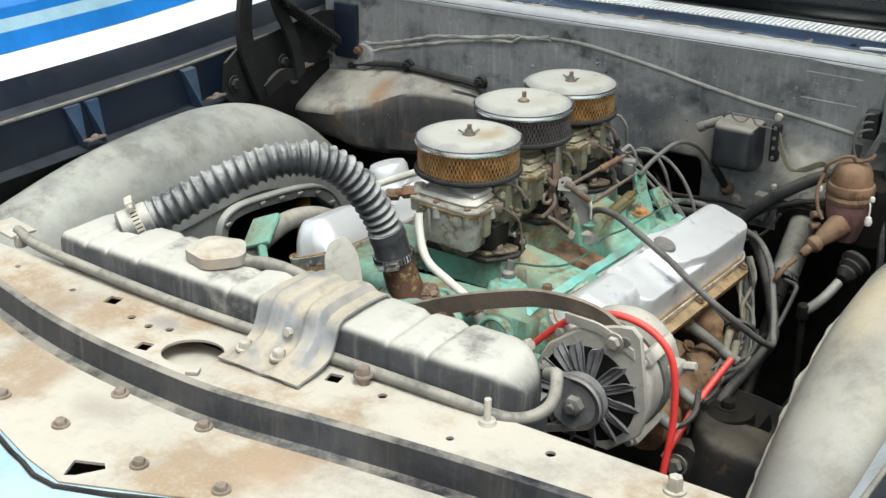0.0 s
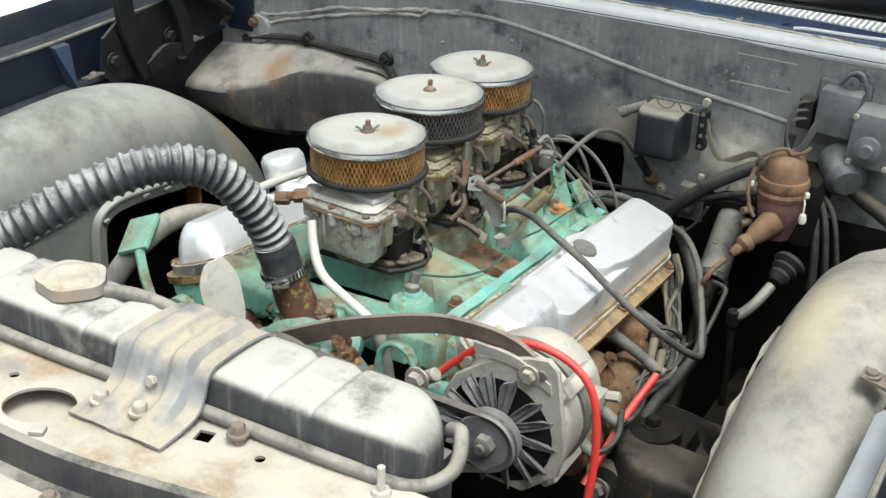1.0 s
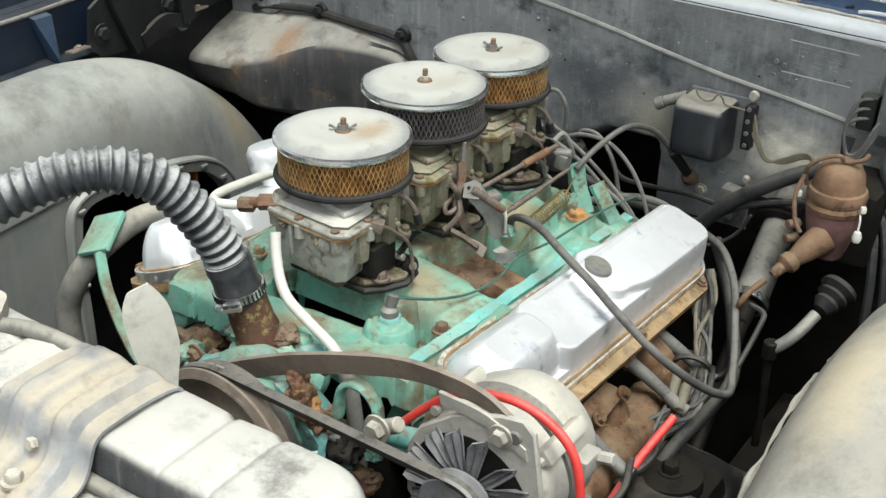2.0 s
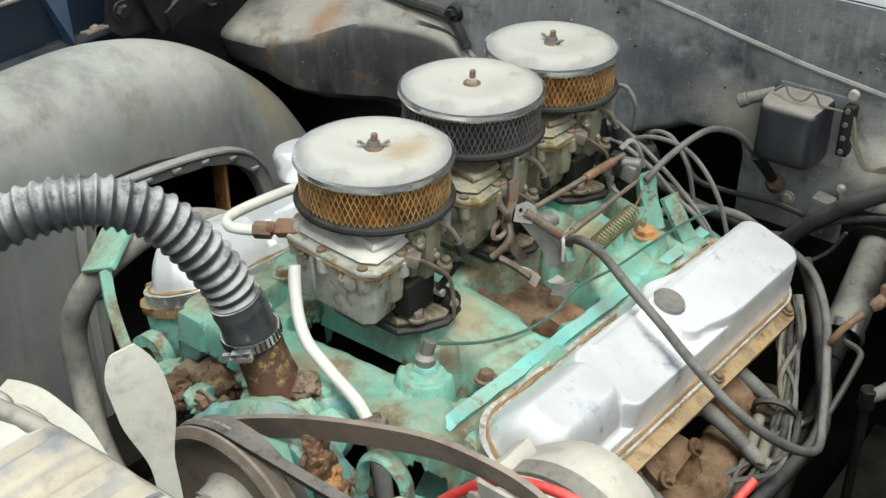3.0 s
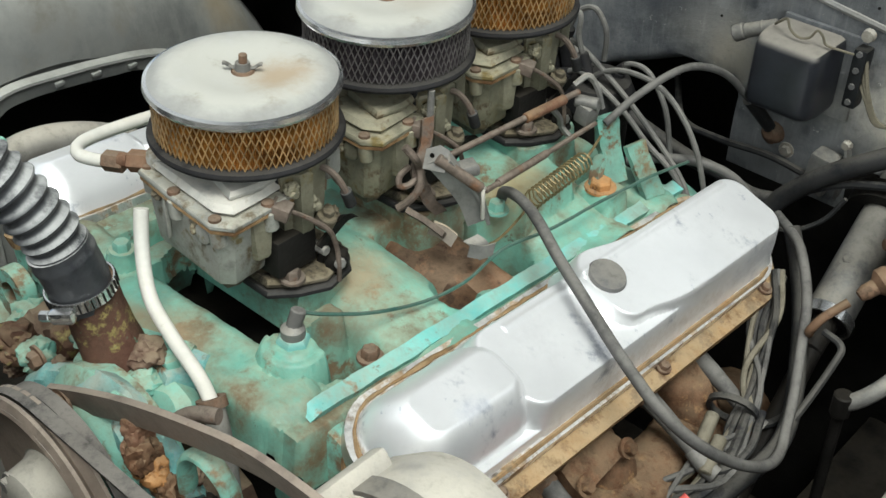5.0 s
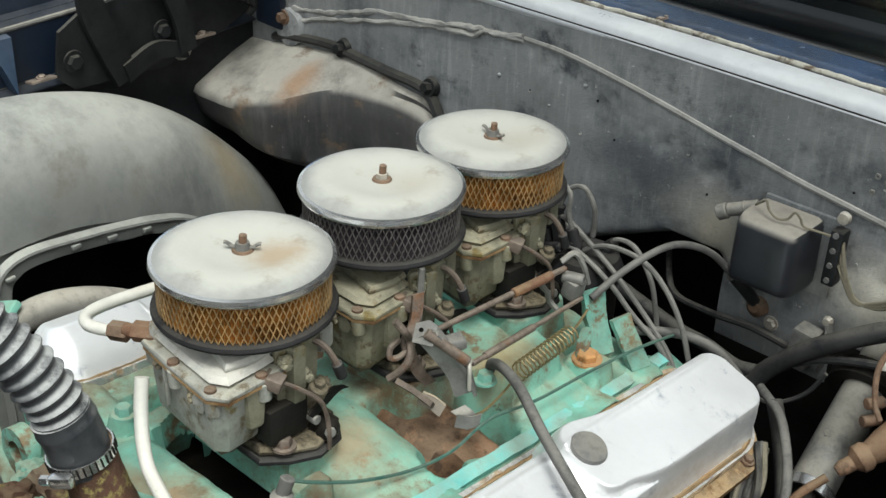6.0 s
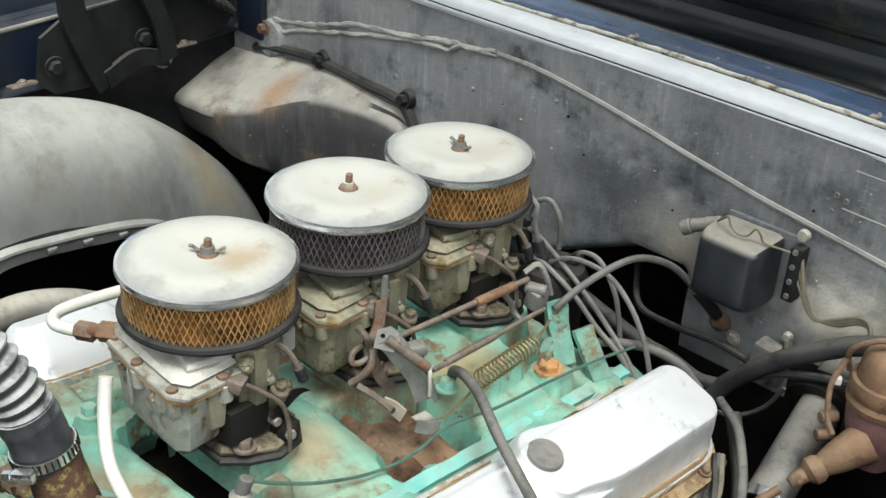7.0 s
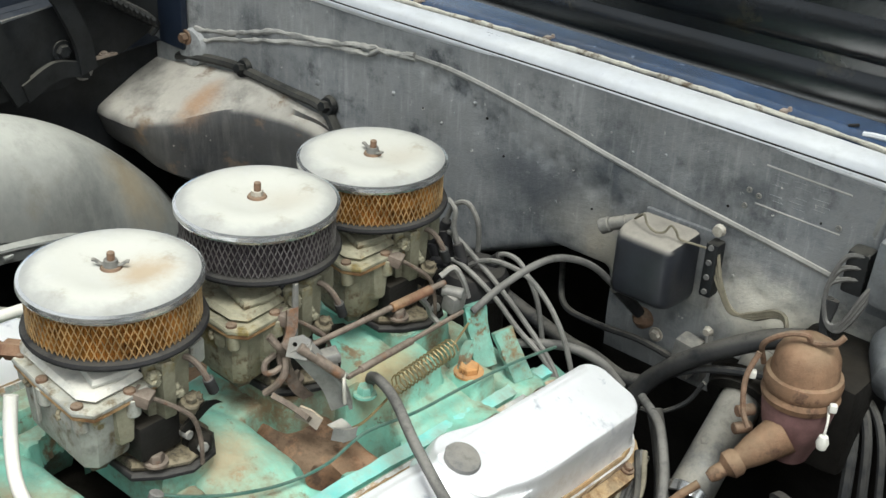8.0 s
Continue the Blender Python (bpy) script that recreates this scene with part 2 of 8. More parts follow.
# Dark reflections on dome and waist, painted as blue-grey blotches.
patch_over(M_CHROME, (0.212, -0.150, 0.905), (0.020, 0.014, 0.02), (0.30, 0.33, 0.39), 0.7, 0.35, 60)
patch_over(M_CHROME, (0.255, -0.165, 0.880), (0.016, 0.030, 0.02), (0.33, 0.35, 0.41), 0.7, 0.35, 60)
patch_over(M_CHROME, (0.235, -0.06, 0.875), (0.035, 0.035, 0.03), (0.42, 0.42, 0.42), 0.5, 0.4, 40)
M_FLANGE = surface("rust_stained_chrome", (0.80, 0.80, 0.79), 0.25, 1.0, 16, 0.1, (0.60, 0.56, 0.48), 0.10, 0.35, rust=(0.38, 0.25, 0.13), rusty=0.56, rust_scale=24, bump=0.4, grime=0.35, stain=(0.24, 0.15, 0.07), stained=0.42, stain_scale=30)
M_RUST = surface("rusty_iron", (0.13, 0.065, 0.04), 0.85, 0, 25, 0.45, (0.34, 0.26, 0.17), 0.14, 0.35, rust=(0.22, 0.11, 0.05), rusty=0.5, bump=0.8)
M_NECK = surface("dark_rusty_iron_with_paint_flakes", (0.085, 0.048, 0.036), 0.7, 0.1, 25, 0.4, (0.40, 0.33, 0.22), 0.1, 0.4, rust=(0.26, 0.33, 0.18), rusty=0.22, rust_scale=26, bump=0.6)
M_FLAKE = surface("flaking_rusty_neck", (0.085, 0.042, 0.03), 0.75, 0.1, 25, 0.4, (0.36, 0.28, 0.17), 0.08, 0.3, rust=(0.30, 0.25, 0.09), rusty=0.50, rust_scale=34, bump=0.9, spots=(0.10, 0.22, 0.15), spotty=0.25)
M_EDGE_RUST = surface("caked_edge_rust", (0.20, 0.115, 0.05), 0.85, 0, 30, 0.4, (0.46, 0.36, 0.22), 0.25, 0.2, rust=(0.08, 0.045, 0.025), rusty=0.5, rust_scale=60, bump=0.6)
M_GASKET = surface("yellowed_gasket_lip", (0.29, 0.18, 0.085), 0.75, 0, 20, 0.3, (0.52, 0.42, 0.27), 0.12, 0.35, rust=(0.13, 0.065, 0.03), rusty=0.46, rust_scale=26, bump=0.6, stain=(0.17, 0.09, 0.04), stained=0.42, stain_scale=28)
M_HOSE = surface("ribbed_black_hose", (0.020, 0.022, 0.026), 0.34, 0, 30, 0.3, (0.52, 0.52, 0.50), 0.06, 0.82, bump=0.3, grime=0.3, crisp=(0.30, 0.62))
M_GREY_HOSE = surface("dusty_grey_hose", (0.12, 0.118, 0.11), 0.65, 0, 20, 0.25, DUST, 0.2, 0.5, bump=0.2)
M_FIREWALL = surface("dusty_black_firewall_paint", (0.036, 0.042, 0.050), 0.34, 0.0, 5, 0.35, (0.445, 0.445, 0.43), 0.66, 0.5, streak=0.17, streak_scale=26.0, streak_dir=(1, 1, 0.10), bump=0.9, spots=(0.42, 0.40, 0.36), spotty=0.22, rust_scale=44, grime=0.5, crisp=(0.25, 0.72), stain=(0.050, 0.054, 0.060), stained=0.34, stain_scale=14)
# Pale dust, made paler to stand for the light falling there.
patch_over(M_FIREWALL, (0.335, 0.41, 0.880), (0.12, 0.2, 0.065), (0.66, 0.62, 0.52), 0.9)
patch_over(M_FIREWALL, (0.08, 0.41, 0.910), (0.075, 0.2, 0.055), (0.36, 0.345, 0.30), 0.45)
patch_over(M_FIREWALL, (0.11, 0.41, 0.885), (0.045, 0.2, 0.05), (0.34, 0.30, 0.23), 0.6)
patch_over(M_FIREWALL, (0.00, 0.41, 0.935), (0.11, 0.2, 0.045), (0.055, 0.060, 0.070), 0.75, 0.4)
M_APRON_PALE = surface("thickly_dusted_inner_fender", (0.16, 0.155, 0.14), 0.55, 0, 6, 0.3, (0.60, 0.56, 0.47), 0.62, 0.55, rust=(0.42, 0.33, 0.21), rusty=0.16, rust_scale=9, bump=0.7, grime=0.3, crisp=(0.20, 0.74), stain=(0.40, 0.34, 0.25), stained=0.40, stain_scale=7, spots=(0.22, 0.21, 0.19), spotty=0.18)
patch_over(M_APRON_PALE, (0.56, -0.40, 0.80), (0.16, 0.16, 0.20), (0.44, 0.445, 0.43), 0.6, 0.6, 16)
patch_over(M_APRON_PALE, (0.56, -0.13, 0.94), (0.05, 0.15, 0.06), (0.58, 0.49, 0.34), 0.7, 0.9, 16)
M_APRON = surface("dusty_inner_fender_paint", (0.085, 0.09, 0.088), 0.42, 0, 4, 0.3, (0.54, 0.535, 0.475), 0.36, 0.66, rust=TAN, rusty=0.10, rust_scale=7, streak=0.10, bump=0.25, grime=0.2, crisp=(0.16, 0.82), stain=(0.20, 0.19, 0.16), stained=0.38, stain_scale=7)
patch_over(M_APRON, (-0.56, 0.26, 0.80), (0.06, 0.06, 0.16), (0.28, 0.22, 0.13), 0.6)
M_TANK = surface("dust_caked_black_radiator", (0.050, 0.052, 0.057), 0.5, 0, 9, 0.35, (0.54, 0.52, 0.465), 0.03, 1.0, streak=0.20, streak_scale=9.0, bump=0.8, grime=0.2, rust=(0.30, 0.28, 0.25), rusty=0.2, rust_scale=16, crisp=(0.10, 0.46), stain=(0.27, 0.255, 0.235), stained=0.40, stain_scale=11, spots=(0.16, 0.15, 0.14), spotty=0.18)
M_STEP = surface("black_painted_step", (0.034, 0.036, 0.042), 0.5, 0, 10, 0.4, (0.46, 0.42, 0.35), 0.10, 0.8, streak=0.10, bump=0.6, crisp=(0.34, 0.72))
M_BRACKET = surface("tan_stained_bare_steel", (0.26, 0.27, 0.285), 0.45, 0.4, 14, 0.3, (0.49, 0.43, 0.335), 0.05, 1.0, rust=(0.40, 0.29, 0.17), rusty=0.28, rust_scale=16, bump=0.5, grime=0.35, crisp=(0.28, 0.55))
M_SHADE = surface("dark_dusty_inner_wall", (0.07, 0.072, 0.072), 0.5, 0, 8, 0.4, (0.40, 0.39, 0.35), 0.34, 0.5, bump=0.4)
M_ZINC_GREEN = surface("oil_stained_green_zinc", (0.20, 0.19, 0.135), 0.5, 0.2, 24, 0.35, (0.42, 0.385, 0.275), 0.16, 0.55, rust=(0.11, 0.075, 0.04), rusty=0.47, rust_scale=22, bump=0.7, grime=0.6, stain=(0.26, 0.19, 0.06), stained=0.42, stain_scale=26)
M_CORE = surface("dark_radiator_core", (0.04, 0.04, 0.04), 0.7, 0, 60, 0.4)
M_PANEL = surface("dust_caked_support_panel", (0.20, 0.18, 0.165), 0.55, 0, 7, 0.3, (0.57, 0.525, 0.445), 0.25, 0.9, bump=0.8, grime=0.12, spots=(0.17, 0.12, 0.09), spotty=0.24, crisp=(0.16, 0.56), stain=(0.44, 0.33, 0.22), stained=0.56, stain_scale=5)
patch_over(M_PANEL, (-0.12, -0.79, 0.93), (0.035, 0.09, 0.05), (0.34, 0.24, 0.16), 0.75, 0.85, 14)
patch_over(M_PANEL, (0.20, -0.79, 0.93), (0.06, 0.045, 0.05), (0.40, 0.29, 0.20), 0.7, 0.85, 14)
patch_over(M_PANEL, (0.27, -0.84, 0.93), (0.04, 0.035, 0.05), (0.50, 0.26, 0.13), 0.75, 0.85, 40)
patch_over(M_PANEL, (-0.02, -0.80, 0.93), (0.05, 0.03, 0.05), (0.33, 0.29, 0.24), 0.6, 0.8, 18)
patch_over(M_PANEL, (-0.055, -0.672, 0.96), (0.03, 0.02, 0.05), (0.26, 0.25, 0.24), 0.7, 0.8, 60)
patch_over(M_PANEL, (0.06, -0.70, 0.96), (0.06, 0.02, 0.05), (0.42, 0.33, 0.23), 0.6, 0.8, 20)
M_TAN_STEEL = surface("tan_dusty_steel", (0.23, 0.20, 0.18), 0.6, 0.2, 12, 0.3, (0.62, 0.52, 0.38), 0.3, 0.75, rust=(0.36, 0.22, 0.12), rusty=0.25, bump=0.4)
M_SEAL_BEAD = surface("yellowed_cracked_sealant", (0.40, 0.385, 0.33), 0.75, 0, 30, 0.4, (0.55, 0.52, 0.44), 0.3, 0.4, bump=0.7, grime=0.3, stain=(0.12, 0.09, 0.06), stained=0.52, stain_scale=60)
M_NAVY = surface("dark_blue_body_paint", (0.004, 0.008, 0.017), 0.34, 0, 8, 0.3, (0.22, 0.22, 0.21), 0.02, 0.14, bump=0.15, grime=0.2)
M_GUSSET = surface("lighter_blue_body_paint", (0.012, 0.035, 0.075), 0.4, 0, 10, 0.35, (0.25, 0.26, 0.28), 0.10, 0.2, bump=0.2)
M_COWL = surface("glossy_blue_cowl_paint", (0.007, 0.026, 0.066), 0.16, 0, 9, 0.45, (0.40, 0.40, 0.38), 0.02, 0.03, bump=0.15, grime=0.35, coat=0.2, stain=(0.22, 0.25, 0.29), stained=0.14, stain_scale=40)
M_HOOD = surface("black_hood_underside", (0.005, 0.007, 0.010), 0.22, 0, 5, 0.4, (0.10, 0.10, 0.085), 0.02, 0.0, bump=0.25, stain=(0.04, 0.035, 0.02), stained=0.22, stain_scale=14)
M_SLAT = surface("pale_vent_slat", (0.62, 0.64, 0.66), 0.35, 0.2, 20, 0.1, PALE_DUST, 0.1, 0.3, bump=0.05, grime=0.2)
M_FLANGE_GLARE = surface("pale_blue_flange_glare", (0.55, 0.60, 0.66), 0.3, 0.1, 12, 0.12, PALE_DUST, 0.12, 0.25, bump=0.1, grime=0.3)
M_MOTOR = surface("grey_motor_casting", (0.13, 0.14, 0.15), 0.38, 0.45, 22, 0.3, (0.36, 0.355, 0.33), 0.14, 0.5, rust=(0.16, 0.11, 0.07), rusty=0.2, bump=0.5, grime=0.5)
M_BLUE = surface("blue_body_paint", (0.02, 0.16, 0.48), 0.22, 0, 6, 0.15, coat=0.8, bump=0.03, grime=0.12)
M_SKYBLUE = surface("pale_blue_body_paint", (0.27, 0.48, 0.61), 0.3, 0, 6, 0.2, PALE_DUST, 0.15, 0.25, coat=0.5, bump=0.05, grime=0.12)
M_SKY_GLARE = surface("white_sky_glare_paint", (0.82, 0.83, 0.84), 0.25, 0, 6, 0.04, coat=0.8, bump=0.03, grime=0.12)
M_ARM = surface("dusted_black_steel", (0.016, 0.016, 0.017), 0.42, 0.0, 12, 0.4, (0.20, 0.165, 0.12), 0.08, 0.62, rust=(0.13, 0.08, 0.04), rusty=0.26, rust_scale=14, bump=0.6, crisp=(0.34, 0.7))
M_BLADE = surface("dusty_grey_fan_steel", (0.17, 0.17, 0.18), 0.5, 0.3, 25, 0.35, (0.42, 0.40, 0.37), 0.12, 0.35)
M_PULLEY = surface("dusty_grey_pulley", (0.15, 0.145, 0.13), 0.5, 0.3, 18, 0.3, (0.46, 0.43, 0.36), 0.3, 0.5, bump=0.3, grime=0.4)
M_BELT = surface("dusty_black_belt", (0.035, 0.034, 0.033), 0.6, 0, 25, 0.3, (0.34, 0.31, 0.27), 0.15, 0.35, bump=0.3)
M_REG = surface("regulator_black_with_dust", (0.013, 0.015, 0.020), 0.32, 0, 20, 0.3, (0.50, 0.455, 0.38), 0.02, 0.85, bump=0.2, grime=0.2, crisp=(-0.2, 0.9))
M_BLACK = surface("black_steel", (0.011, 0.012, 0.013), 0.45, 0.0, 15, 0.4, (0.3, 0.28, 0.23), 0.02, 0.2, bump=0.3)
# Oily iron, near black so it also stands for the dark of voids.
M_GREASE_SHADE = surface("oily_iron_and_shade_black", (0.009, 0.0085, 0.008), 0.5, 0.1, 15, 0.5, (0.12, 0.10, 0.07), 0.03, 0.14, bump=0.6)
M_BOLT = surface("plated_bolt", (0.36, 0.33, 0.28), 0.5, 0.6, 40, 0.3, PALE_DUST, 0.2, 0.6, rust=TAN, rusty=0.4, rust_scale=60)
M_BOLT_RUST = surface("rusty_bolt", (0.12, 0.07, 0.045), 0.8, 0.0, 60, 0.45, (0.36, 0.30, 0.22), 0.10, 0.28, bump=0.7)
M_ALU = surface("dusty_cast_aluminium", (0.46, 0.44, 0.40), 0.55, 0.6, 18, 0.2, (0.60, 0.56, 0.47), 0.35, 0.6, bump=0.4)
M_STEEL = surface("grey_steel", (0.15, 0.148, 0.14), 0.5, 0.4, 25, 0.35, DUST, 0.12, 0.4, rust=(0.25, 0.16, 0.09), rusty=0.2)
M_STRAP = surface("rust_brown_steel_bar", (0.19, 0.150, 0.122), 0.42, 0.3, 18, 0.35, (0.38, 0.32, 0.25), 0.22, 0.38, rust=(0.15, 0.085, 0.045), rusty=0.34, bump=0.4)
M_SILVER = surface("silver_ledge_paint", (0.56, 0.57, 0.585), 0.26, 0.35, 14, 0.10, (0.62, 0.62, 0.60), 0.06, 0.45, bump=0.15, grime=0.16, spots=(0.35, 0.30, 0.22), spotty=0.10)
M_RED = surface("red_cable", (0.62, 0.035, 0.03), 0.4, 0, 30, 0.15, PALE_DUST, 0.03, 0.15, bump=0.05, grime=0.12)
M_WHITE_TUBE = surface("whitened_tube", (0.58, 0.57, 0.52), 0.5, 0.1, 25, 0.12, PALE_DUST, 0.2, 0.4, rust=(0.30, 0.24, 0.16), rusty=0.15, bump=0.1, grime=0.12)
M_LEAD = surface("dusty_grey_lead", (0.11, 0.107, 0.10), 0.6, 0, 30, 0.25, (0.38, 0.36, 0.32), 0.15, 0.45, bump=0.1)
M_CRUST = surface("crusted_rust", (0.11, 0.055, 0.03), 0.9, 0, 40, 0.5, (0.36, 0.27, 0.17), 0.1, 0.35, rust=(0.27, 0.15, 0.07), rusty=0.42, rust_scale=45, bump=1.0)
M_WIRE = surface("grey_rubber_wire", (0.075, 0.073, 0.070), 0.6, 0, 30, 0.3, (0.36, 0.34, 0.30), 0.1, 0.3, bump=0.1)
M_WIRE_DARK = surface("black_wire", (0.018, 0.019, 0.021), 0.5, 0, 30, 0.3, DUST, 0.03, 0.16, bump=0.1)
M_WIRE_TAN = surface("tan_wire", (0.14, 0.125, 0.09), 0.65, 0, 30, 0.25, (0.4, 0.36, 0.28), 0.1, 0.25, bump=0.1)
M_GREEN_WIRE = surface("green_wire", (0.035, 0.10, 0.08), 0.5, 0, 30, 0.2, (0.3, 0.28, 0.22), 0.1, 0.2, bump=0)
M_MASTER = surface("rust_brown_casting", (0.165, 0.098, 0.060), 0.6, 0.1, 18, 0.4, (0.34, 0.26, 0.17), 0.16, 0.45, rust=(0.11, 0.062, 0.042), rusty=0.46, rust_scale=26, bump=0.8, grime=0.4, crisp=(0.3, 0.75))
M_MASTER_DARK = surface("purple_brown_casting", (0.13, 0.070, 0.068), 0.6, 0.1, 18, 0.35, (0.34, 0.25, 0.20), 0.1, 0.3, bump=0.5, grime=0.5)
M_FAN = surface("white_dusty_fan_paint", (0.62, 0.60, 0.53), 0.5, 0, 12, 0.12, (0.5, 0.46, 0.37), 0.3, 0.4, rust=TAN, rusty=0.15, bump=0.2)
M_SPRING = surface("brassy_spring_wire", (0.22, 0.175, 0.09), 0.5, 0.4, 30, 0.3)
M_PEWTER = surface("grey_disc_cap", (0.12, 0.12, 0.12), 0.5, 0.3, 30, 0.2, DUST, 0.1, 0.25)
M_BEAD = surface("grey_sealant", (0.20, 0.198, 0.19), 0.7, 0, 20, 0.35, (0.42, 0.405, 0.36), 0.3, 0.6, bump=0.6, grime=0.4)
M_DUCT = surface("dusty_blower_housing", (0.022, 0.024, 0.028), 0.42, 0, 7, 0.35, (0.46, 0.43, 0.37), 0.11, 0.9, bump=0.6, grime=0.35, crisp=(0.16, 0.66), stain=(0.19, 0.13, 0.08), stained=0.28, stain_scale=15, streak=0.10, spots=(0.30, 0.28, 0.24), spotty=0.2)
patch_over(M_DUCT, (-0.52, 0.345, 0.90), (0.035, 0.06, 0.05), (0.30, 0.17, 0.085), 0.7, 0.85, 30)
M_GROUND = surface("dusty_ground", (0.16, 0.145, 0.125), 0.9, 0, 0.8, 0.3, (0.24, 0.225, 0.195), 0.3, 0.3, grain=30, bump=0.6)
M_VENT = surface("glossy_black_vent", (0.010, 0.017, 0.022), 0.28, 0, 10, 0.3, (0.3, 0.3, 0.28), 0.02, 0.06, bump=0.1)
M_GLASS = bpy.data.materials.new("windscreen_glass")
M_GLASS.use_nodes = True
gb = M_GLASS.node_tree.nodes["Principled BSDF"]
gb.inputs["Base Color"].default_value = (0.55, 0.62, 0.62, 1)
gb.inputs["Roughness"].default_value, gb.inputs["Transmission Weight"].default_value, gb.inputs["IOR"].default_value = 0.02, 1.0, 1.45


# ---- mesh helpers ----
def mesh_of(bm, name):
    bmesh.ops.recalc_face_normals(bm, faces=bm.faces[:])
    me = bpy.data.meshes.new(name)
    bm.to_mesh(me)
    bm.free()
    for p in me.polygons:
        p.use_smooth = True
    me.set_sharp_from_angle(angle=radians(38))
    return me


def part(name, bm, material, parent, label=""):
    ob = new(name, mesh_of(bm, name))
    ob.data.materials.append(material)
    ob.parent = parent
    if label:
        tagged(ob, label)
    return ob


def thing(name, label, category, bm=None, material=None, group="", kind="", at=None):
    ob = new(name, mesh_of(bm, name) if bm else None)
    if bm:
        ob.data.materials.append(material)
    else:
        ob.empty_display_size = 0.02
    if at:
        ob.location = at
    return tagged(ob, label, category, group, kind)


def join(*bms):
    out = bmesh.new()
    for b in bms:
        me = bpy.data.meshes.new("tmp")
        b.to_mesh(me)
        b.free()
        out.from_mesh(me)
        bpy.data.meshes.remove(me)
    return out


def moved(bm, m):
    bmesh.ops.transform(bm, matrix=m, verts=bm.verts[:])
    return bm


def box(c, s, bevel=0.003, rot=(0, 0, 0), segs=2):
    bm = bmesh.new()
    bmesh.ops.create_cube(bm, size=1.0)
    moved(bm, Matrix.Diagonal((*s, 1)))
    if bevel:
        bmesh.ops.bevel(bm, geom=bm.edges[:], offset=min(bevel, min(s) * 0.45), segments=segs, affect="EDGES", profile=0.6)
    return moved(bm, pose(*c, *rot))


def lathe(profile, seg=32, m=None, closed=False):
    """Profile of (radius, height) turned round z."""
    bm = bmesh.new()
    rings = []
    for r, z in profile:
        if r < 1e-6:
            rings.append([bm.verts.new((0, 0, z))])
        else:
            rings.append([bm.verts.new((r * math.cos(2 * math.pi * i / seg), r * math.sin(2 * math.pi * i / seg), z)) for i in range(seg)])
    pairs = list(zip(rings, rings[1:]))
    if closed:
        pairs.append((rings[-1], rings[0]))
    for a, b in pairs:
        for i in range(seg):
            j = (i + 1) % seg
            f = [a[i % len(a)], a[j % len(a)], b[j % len(b)], b[i % len(b)]]
            f = list(dict.fromkeys(f))
            if len(f) > 2:
                bm.faces.new(f)
    return moved(bm, m) if m else bm


def aim(p, q):
    """The pose at p whose z axis points to q."""
    p, q = Vector(p), Vector(q)
    return Matrix.Translation(p) @ (q - p).to_track_quat("Z", "Y").to_matrix().to_4x4()


def rod(p, q, r, seg=16, r2=None, bevel=0.15):
    n = (Vector(q) - Vector(p)).length
    r2 = r if r2 is None else r2
    e = min(r, r2) * bevel
    return lathe([(0, 0), (r - e, 0), (r, e), (r2, n - e), (r2 - e, n), (0, n)], seg, aim(p, q))


def smooth_path(pts, steps=8):
    pts = [Vector(p) for p in pts]
    if len(pts) < 3:
        return [pts[0].lerp(pts[-1], i / steps) for i in range(steps + 1)]
    ext = [2 * pts[0] - pts[1]] + pts + [2 * pts[-1] - pts[-2]]
    out = []
    for a, b, c, d in zip(ext, ext[1:], ext[2:], ext[3:]):
        for i in range(steps):
            t = i / steps
            out.append(0.5 * ((2 * b) + (c - a) * t + (2 * a - 5 * b + 4 * c - d) * t * t + (3 * b - a - 3 * c + d) * t ** 3))
    return out + [pts[-1]]


def tube(pts, r, seg=10, steps=8, radius=None, flat=1.0):
    """A tube along a smooth path; radius(k) scales r along 0..1."""
    path = smooth_path(pts, steps)
    bm = bmesh.new()
    rings, side = [], None
    for i, p in enumerate(path):
        t = (path[min(i + 1, len(path) - 1)] - path[max(i - 1, 0)]).normalized()
        if side is None:
            side = t.cross(Vector((0, 0, 1)) if abs(t.z) < 0.9 else Vector((1, 0, 0))).normalized()
        side = (side - t * side.dot(t)).normalized()
        up = t.cross(side)
        k = r * (radius(i / (len(path) - 1)) if radius else 1.0)
        rings.append([bm.verts.new(p + side * (k * math.cos(2 * math.pi * j / seg)) + up * (k * flat * math.sin(2 * math.pi * j / seg))) for j in range(seg)])
    for a, b in zip(rings, rings[1:]):
        for j in range(seg):
            bm.faces.new((a[j], a[(j + 1) % seg], b[(j + 1) % seg], b[j]))
    bm.faces.new(rings[0])
    bm.faces.new(rings[-1])
    return bm


def loft(rings, caps=True, closed=True):
    bm = bmesh.new()
    vs = [[bm.verts.new(p) for p in ring] for ring in rings]
    n = len(vs[0])
    for a, b in zip(vs, vs[1:]):
        for j in range(n if closed else n - 1):
            bm.faces.new((a[j], a[(j + 1) % n], b[(j + 1) % n], b[j]))
    if caps and closed:
        bm.faces.new(vs[0])
        bm.faces.new(vs[-1])
    return bm


def sheet(rows, thick=0.0):
    """A grid of points as a skin, with a thickness."""
    bm = loft(rows, caps=False, closed=False)
    if thick:
        bmesh.ops.recalc_face_normals(bm, faces=bm.faces[:])
        bmesh.ops.solidify(bm, geom=bm.faces[:], thickness=thick)
    return bm


